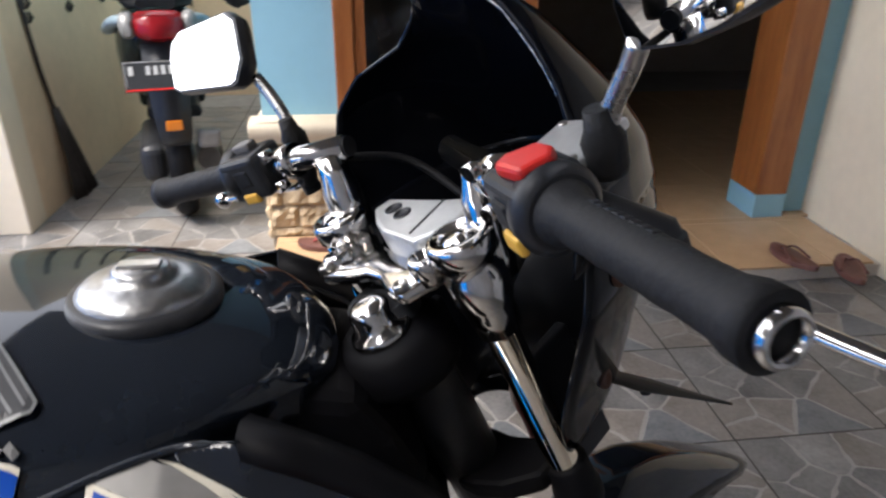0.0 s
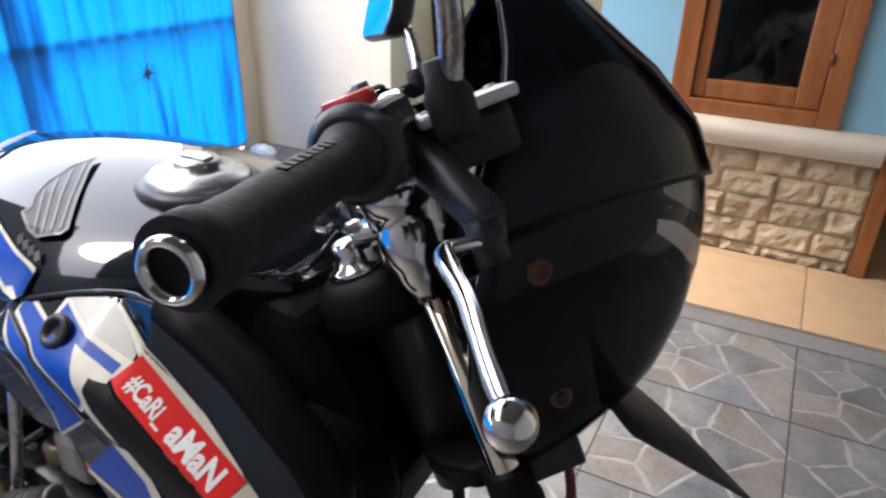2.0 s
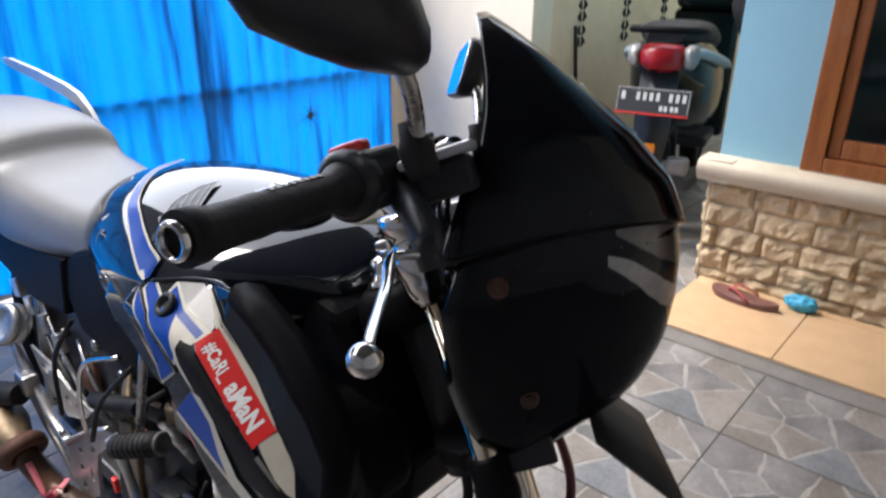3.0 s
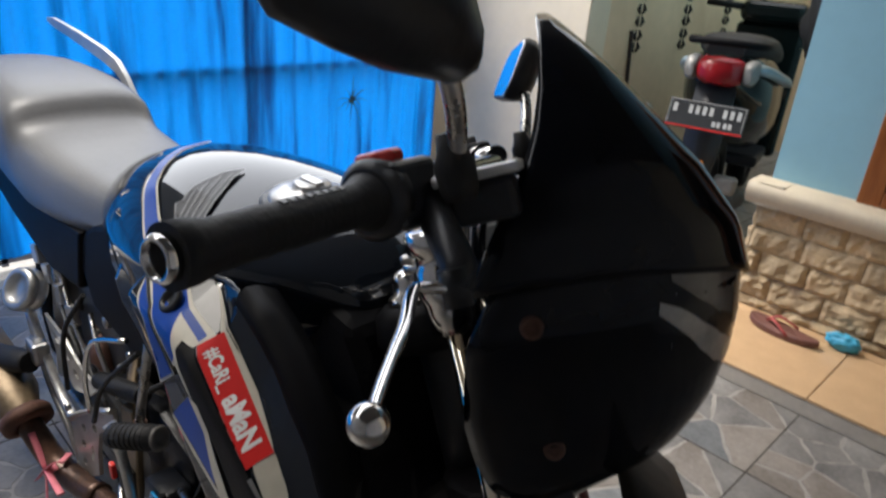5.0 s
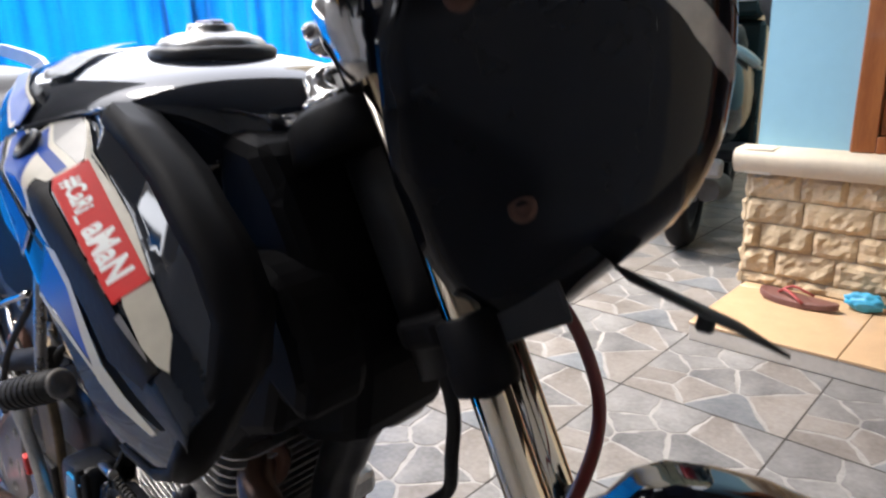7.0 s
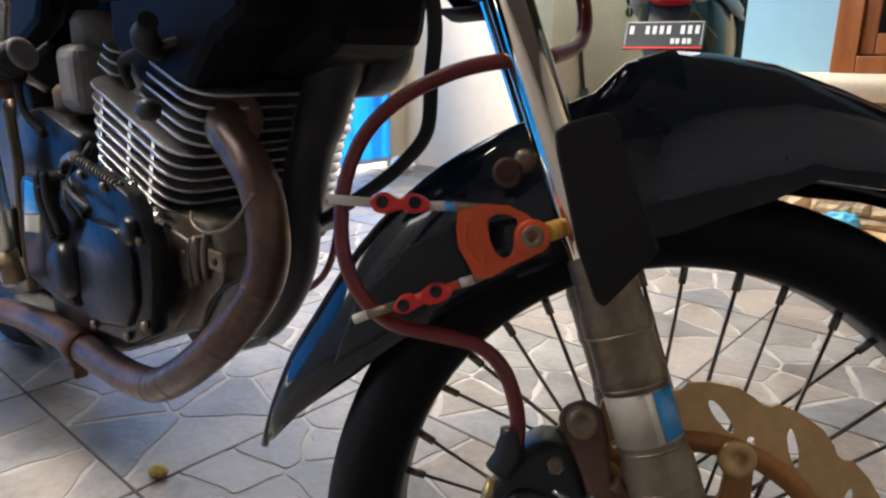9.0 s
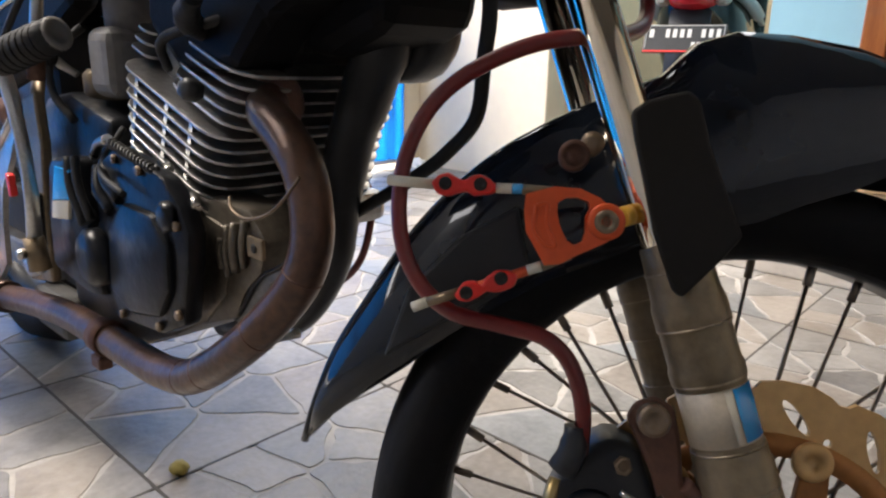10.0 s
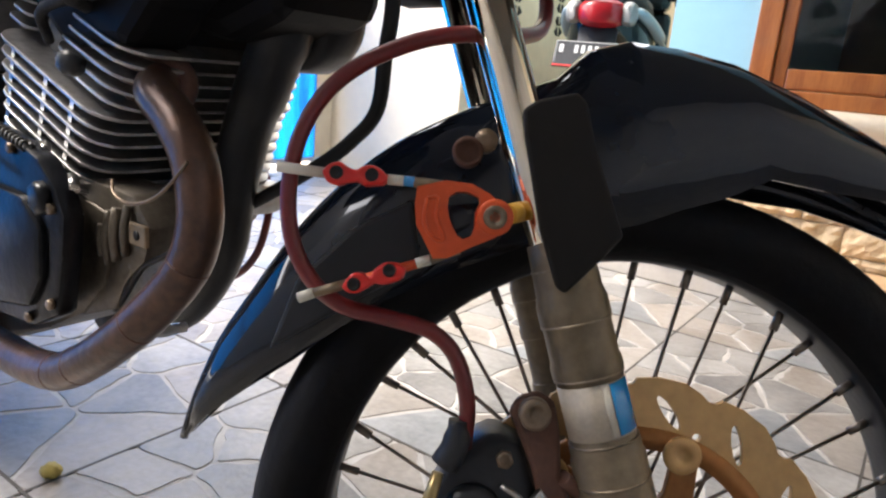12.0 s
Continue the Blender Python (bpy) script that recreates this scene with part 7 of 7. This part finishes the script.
sc_part("handle_cover", box(-0.16, 0.16, 1.16, 1.30, 0.95, 1.06, 0.04, 3), GREENBODY)
for s in (-1, 1):
    sc_part("grip", tube([(s * 0.15, 1.2, 1.02), (s * 0.33, 1.17, 1.03)], 0.018, 14), RUBBER)
fwc = (0.0, 1.45, 0.265 + FLOOR - 0.015)
sfw = sc_part("front_wheel", lathe([(0.165, -0.03), (0.182, -0.034), (0.182, 0.034), (0.165, 0.03)], fwc, (1, 0, 0), 40, True), SATIN)
sc_part("tyre", lathe([(0.175, -0.035), (0.20, -0.048), (0.24, -0.045), (0.265, 0.0), (0.24, 0.045), (0.20, 0.048), (0.175, 0.035)], fwc, (1, 0, 0), 48, True), TYREMAT, "", sfw)

# dark jacket bundle hung in the bay
jk = bmesh.new()
bmesh.ops.create_icosphere(jk, subdivisions=4, radius=1.0)
for v in jk.verts:
    n1 = noise.noise(v.co * 2.3) * 0.22 + noise.noise(v.co * 6.0) * 0.07
    v.co = Vector((-0.50 + v.co.x * 0.11 * (1 + n1), 2.62 + v.co.y * 0.12 * (1 + n1), 1.07 + v.co.z * 0.20 * (1 + n1)))
for f in jk.faces:
    f.smooth = True
tagged(part("jacket", jk, RUBBER), "black crumpled jacket lying over the scooter seat", "jacket")

# broom against the beige wall
broom = thing("broom", (-1.34, 2.72, FLOOR), "dark fibre broom leaning upright against the beige wall", "broom")
part("stick", tube([(-1.375, 2.64, 0.90), (-1.372, 2.68, 0.62), (-1.365, 2.72, 0.42)], 0.010, 10, 3), BROOMMAT, broom)
bf = bmesh.new()
for i in range(60):
    a = random.uniform(-1, 1)
    b = random.uniform(-1, 1)
    tube([(-1.365 + 0.006 * b, 2.72 + 0.02 * a, 0.44), (-1.34 + 0.02 * b, 2.74 + 0.06 * a, 0.20), (-1.33 + 0.03 * b, 2.75 + 0.10 * a, FLOOR + 0.005)], 0.0045, 5, 2, bm=bf)
part("bristles", bf, BROOMMAT, broom)


# ---- footwear on the porch ----
def sandal(x, y, z, yaw, mat, strap, label, length=0.24, curl=0.0):
    ob = thing("sandal", (x, y, z), label, "sandal", "sandals on the porch")
    mm = Matrix.Translation((x, y, z)) @ Matrix.Rotation(yaw, 4, "Z")
    n = 20
    prof = []
    for i in range(n):
        a = 2 * math.pi * i / n
        wx = math.cos(a) * length / 2
        wy = math.sin(a) * (0.043 + 0.010 * math.cos(a))
        prof.append((wx, wy))
    sole = prism(prof, 0.0, 0.020, "z", 0.003)
    for v in sole.verts:
        v.co.z += 0.012 * (v.co.x / length * 2) ** 2 + curl * max(0, v.co.x)
    part("sole", sole, mat, ob, m=mm)
    st = bm_new()
    for s in (-1, 1):
        tube([(0.065, 0, 0.020), (0.03, s * 0.022, 0.045), (-0.03, s * 0.042, 0.022)], 0.006, 8, 4, flat=0.6, bm=st)
    part("strap", st, strap, ob, m=mm)


sandal(-0.165, 1.885, PORCH, radians(172), BROWN, PINK, "worn brown sandal with faded red straps by the plinth")
sandal(1.485, 1.585, PORCH, radians(100), BROWN, BROWN, "brown rubber sandal near the doorway", 0.22)
sandal(1.625, 1.470, PORCH, radians(70), BROWN, BROWN, "brown rubber sandal near the doorway", 0.22)
slip = bmesh.new()
bmesh.ops.create_icosphere(slip, subdivisions=4, radius=1.0)
for v in slip.verts:
    q = noise.noise(v.co * 3.1) * 0.25 + noise.noise(v.co * 8.0) * 0.08
    v.co = Vector((0.002 + v.co.x * 0.052 * (1 + q), 1.945 + v.co.y * 0.030 * (1 + q), PORCH + 0.027 + v.co.z * 0.028 * (1 + q)))
for f in slip.faces:
    f.smooth = True
tagged(part("rubber_slipper", slip, BLUERUBBER), "crumpled light blue child's rubber slipper", "slipper")

lf = bmesh.new()
bmesh.ops.create_icosphere(lf, subdivisions=3, radius=1.0)
for v in lf.verts:
    q = noise.noise(v.co * 2.5) * 0.3
    v.co = Vector((-0.39 + v.co.x * 0.014 * (1 + q), -0.005 + v.co.y * 0.012 * (1 + q), FLOOR + 0.008 + v.co.z * 0.009 * (1 + q)))
tagged(part("seed_pod", lf, LEAFMAT, smooth=60), "small dry yellow seed pod on the floor tiles", "seed pod")
bag = bmesh.new()
bmesh.ops.create_icosphere(bag, subdivisions=3, radius=1.0)
for v in bag.verts:
    q = noise.noise(v.co * 2.9) * 0.45
    v.co = Vector((-1.98 + v.co.x * 0.06 * (1 + q), 2.05 + v.co.y * 0.06 * (1 + q), FLOOR + 0.035 + v.co.z * 0.04 * (1 + q)))
tagged(part("plastic_bag", bag, WHITE, smooth=40), "small crumpled white plastic bag by the gate", "bag")

# ---- split-stone plinth blocks ----
rnd = random.Random(5)


def stone_block(x0, x1, z0, z1, face, side=False):
    """A rough split face on a block; side turns it onto the bay side."""
    nx, nz = max(3, round((x1 - x0) / 0.016)), max(3, round((z1 - z0) / 0.015))
    own = bmesh.new()
    seed = rnd.random() * 50
    tiltx, tiltz = rnd.uniform(-0.006, 0.006), rnd.uniform(-0.006, 0.006)
    rows_ = []
    for i in range(nx + 1):
        col = []
        for j in range(nz + 1):
            a, b = i / nx, j / nz
            x, z = x0 + (x1 - x0) * a, z0 + (z1 - z0) * b
            edge = min(a, 1 - a, b, 1 - b) == 0
            rough = noise.noise(Vector((x * 24 + seed, z * 24, seed))) * 0.016 + noise.noise(Vector((x * 75, z * 75, seed))) * 0.008
            out = 0.002 + rough * 0.4 if edge else 0.013 + rough + tiltx * (a - 0.5) * 2 + tiltz * (b - 0.5) * 2
            jx = rnd.uniform(-0.0015, 0.0015) if edge else 0
            p = (x + jx, face - out, z + jx) if not side else (face - out, x + jx, z + jx)
            col.append(own.verts.new(p))
        rows_.append(col)
    for i in range(nx):
        for j in range(nz):
            own.faces.new((rows_[i][j], rows_[i + 1][j], rows_[i + 1][j + 1], rows_[i][j + 1]))
    back = [own.verts.new((p.co.x, p.co.y + 0.012, p.co.z) if not side else (p.co.x + 0.012, p.co.y, p.co.z)) for p in (rows_[0][0], rows_[-1][0], rows_[-1][-1], rows_[0][-1])]
    rim_ = ([c[0] for c in rows_], [rows_[-1][j] for j in range(nz + 1)], [c[-1] for c in rows_][::-1], [rows_[0][j] for j in range(nz + 1)][::-1])
    for q, line in enumerate(rim_):
        own.faces.new([*line[::-1], back[q], back[(q + 1) % 4]])
    bmesh.ops.recalc_face_normals(own, faces=list(own.faces))
    return own


plinth = bpy.data.objects["wall_plinth"]
courses = [(0.082, 0.125), (0.125, 0.213), (0.213, 0.298), (0.298, 0.382), (0.382, 0.468)]
for c, (z0, z1) in enumerate(courses):
    x = -0.388 + (0.0, 0.10, 0.06, 0.16, 0.02)[c] - 0.18
    while x < 0.548:
        wdt = rnd.uniform(0.125, 0.20)
        a, b = max(x, -0.388), min(x + wdt, 0.548)
        if b - a > 0.035:
            part("stone", stone_block(a + 0.0022, b - 0.0022, z0 + 0.002, z1 - 0.002, 2.010), SANDSTONE, plinth)
        x += wdt
for c, (z0, z1) in enumerate(courses):
    y = 2.0
    while y < 2.9:
        wdt = rnd.uniform(0.13, 0.20)
        part("stone", stone_block(y + 0.002, y + wdt - 0.002, z0 + 0.002, z1 - 0.002, -0.388, True), SANDSTONE, plinth)
        y += wdt

# ---- porch tiles and floor tiles ----
porch = bpy.data.objects["porch_step"]
TILE = 0.40
for i in range(-1, 6):
    for j in range(0, 2):
        x0, x1 = 0.031 + TILE * i + 0.0015, 0.031 + TILE * (i + 1) - 0.0015
        y0 = 1.552 + TILE * j + 0.0015
        y1 = y0 + TILE - 0.003
        x0, x1, y1 = max(x0, -0.366), min(x1, 1.778), min(y1, 2.0)
        if x1 - x0 > 0.05 and y1 - y0 > 0.03:
            part("tile", box(x0, x1, y0, y1, PORCH - 0.009, PORCH, 0.0012, 1), ORANGETILE, porch)
inner = bpy.data.objects["floor_room"]
for i in range(1, 8):
    for j in range(0, 6):
        x0, y0 = 0.031 + TILE * i + 0.0015, 2.001 + TILE * j
        part("tile", box(max(x0, 0.6), x0 + TILE - 0.003, y0, y0 + TILE - 0.003, PORCH - 0.009, PORCH, 0.0012, 1), ORANGETILE, inner)


def clip_poly(poly, nx, ny, d):
    out = []
    for i, p in enumerate(poly):
        q = poly[(i + 1) % len(poly)]
        a, b = p[0] * nx + p[1] * ny - d, q[0] * nx + q[1] * ny - d
        if a <= 0:
            out.append(p)
        if a * b < 0:
            f = a / (a - b)
            out.append((p[0] + (q[0] - p[0]) * f, p[1] + (q[1] - p[1]) * f))
    return out


def cells(seeds):
    """Irregular stones that fill one square tile of side 1, one round each seed."""
    out = []
    for i, p in enumerate(seeds):
        poly = [(0.0, 0.0), (1.0, 0.0), (1.0, 1.0), (0.0, 1.0)]
        for j, q in enumerate(seeds):
            if i != j:
                nx, ny = q[0] - p[0], q[1] - p[1]
                poly = clip_poly(poly, nx, ny, (q[0] ** 2 + q[1] ** 2 - p[0] ** 2 - p[1] ** 2) / 2)
        out.append(poly)
    return out


def inset(poly, d):
    n = len(poly)
    area = sum(poly[i][0] * poly[(i + 1) % n][1] - poly[(i + 1) % n][0] * poly[i][1] for i in range(n))
    s = 1 if area > 0 else -1
    out = [*poly]
    for i in range(n):
        (ax, ay), (bx, by) = poly[i], poly[(i + 1) % n]
        L = math.hypot(bx - ax, by - ay)
        if L < 1e-6:
            continue
        nx, ny = s * (by - ay) / L, -s * (bx - ax) / L
        out = clip_poly(out, nx, ny, nx * ax + ny * ay - d)
        if len(out) < 3:
            return []
    return out


def rounded(poly, r):
    out = []
    n = len(poly)
    for i in range(n):
        p, a, b = Vector(poly[i]), Vector(poly[i - 1]), Vector(poly[(i + 1) % n])
        ra, rb = min(r, (a - p).length * 0.4), min(r, (b - p).length * 0.4)
        pa, pb_ = p + (a - p).normalized() * ra, p + (b - p).normalized() * rb
        out += [tuple(pa), tuple((pa + pb_ + 2 * p) / 4), tuple(pb_)]
    return out


# one printed design on every tile; stones run up to the tile's edge
SEEDS = [(0.61, 0.10), (0.45, 0.83), (0.72, 0.79), (0.42, 0.49), (0.66, 0.58), (0.93, 0.98), (0.19, 0.08), (0.18, 0.79), (0.10, 0.47), (0.91, 0.32), (0.38, 0.23), (0.27, 0.63), (0.14, 0.27)]
TONE = [STONE_BLUE, STONE_GREY, STONE_TAN, STONE_DARK, STONE_DARK, STONE_GREY, STONE_TAN, STONE_GREY, STONE_GREY, STONE_TAN, STONE_TAN, STONE_GREY, STONE_TAN]
TONES = [STONE_BLUE, STONE_GREY, STONE_TAN, STONE_DARK]


def inner_inset(poly, d):
    """Shrink a stone away from its neighbours, but not from the tile's edge."""
    out = [*poly]
    n = len(poly)
    for i in range(n):
        (ax, ay), (bx, by) = poly[i], poly[(i + 1) % n]
        L = math.hypot(bx - ax, by - ay)
        rim_ = any(abs(ax - k) < 1e-5 and abs(bx - k) < 1e-5 or abs(ay - k) < 1e-5 and abs(by - k) < 1e-5 for k in (0, 1))
        if L < 1e-6 or rim_:
            continue
        nx, ny = (by - ay) / L, -(bx - ax) / L
        out = clip_poly(out, nx, ny, nx * ax + ny * ay - d)
    return out


def wobble(poly, rng):
    """Bend the long edges of a stone a little."""
    out = []
    n = len(poly)
    for i in range(n):
        a_, b_ = Vector(poly[i]), Vector(poly[(i + 1) % n])
        out.append(tuple(a_))
        rim_ = any(abs(a_[m] - k) < 0.002 and abs(b_[m] - k) < 0.002 for m in (0, 1) for k in (0, 1))
        if (b_ - a_).length > 0.12 and not rim_:
            d_ = (b_ - a_).normalized()
            for f in (0.2, 0.42, 0.6, 0.8):
                out.append(tuple(a_.lerp(b_, f + rng.uniform(-0.05, 0.05)) - Vector((d_.y, -d_.x)) * rng.uniform(-0.004, 0.016)))
    return out


FTILE = 0.408
rng = random.Random(9)
design = [wobble(inner_inset(p, 0.0058), rng) for p in cells(SEEDS)]
far_v, far_f, far_m = [], [], []
shared = []
for poly, tone in zip(design, TONE):
    ring_ = [(0.0014 + p[0] * (FTILE - 0.0028), 0.0014 + p[1] * (FTILE - 0.0028)) for p in poly]
    ring_ = rounded(ring_, 0.009)
    cx, cy = sum(p[0] for p in ring_) / len(ring_), sum(p[1] for p in ring_) / len(ring_)
    vs_ = [(p[0], p[1], -0.0016) for p in ring_] + [(cx + (p[0] - cx) * 0.985, cy + (p[1] - cy) * 0.985, 0.0) for p in ring_]
    m_ = len(ring_)
    fs_ = [tuple(range(m_, 2 * m_))] + [(k, (k + 1) % m_, m_ + (k + 1) % m_, m_ + k) for k in range(m_)]
    me = bpy.data.meshes.new("stone")
    me.from_pydata(vs_, [], fs_)
    me.materials.append(tone)
    shared.append((me, vs_, fs_, TONES.index(tone)))
for i in range(-6, 5):
    for j in range(-6, 13):
        x0, y0 = 0.027 + FTILE * i, -0.042 + FTILE * j
        if (y0 > 1.5 and x0 > -0.40) or x0 < -2.25 or y0 > 4.4:
            continue
        near = -0.8 <= x0 <= 0.9 and -0.1 <= y0 <= 1.2
        for me, vs_, fs_, mi in shared:
            if near:
                ob = new("stone", me)
                ob.location = (x0, y0, FLOOR)
                ob.parent = floor
            else:
                o = len(far_v)
                step_cut = x0 + FTILE > -0.365
                far_v += [(x0 + v[0], min(y0 + v[1], 1.553) if step_cut and y0 < 1.555 else y0 + v[1], FLOOR + v[2]) for v in vs_]
                far_f += [tuple(o + k for k in f) for f in fs_]
                far_m += [mi] * len(fs_)
me = bpy.data.meshes.new("paving")
me.from_pydata(far_v, [], far_f)
for tone in TONES:
    me.materials.append(tone)
me.polygons.foreach_set("material_index", far_m)
pv = new("paving", me)
pv.parent = floor
tagged(pv, "stone-patterned paving of the outer floor", kind="stuff")
# dark open joints between the square tiles
jb_ = bm_new()
for i in range(-5, 6):
    x = 0.027 + FTILE * i
    box(x - 0.0021, x + 0.0021, -2.3, 1.553 if x > -0.38 else 4.8, FLOOR - 0.0016, FLOOR + 0.0003, bm=jb_)
for j in range(-5, 13):
    y = -0.042 + FTILE * j
    box(-2.4, 1.77 if y < 1.55 else -0.40, y - 0.0021, y + 0.0021, FLOOR - 0.0016, FLOOR + 0.0005, bm=jb_)
part("tile_joints", jb_, JOINT, floor, "dark joints between square tiles")
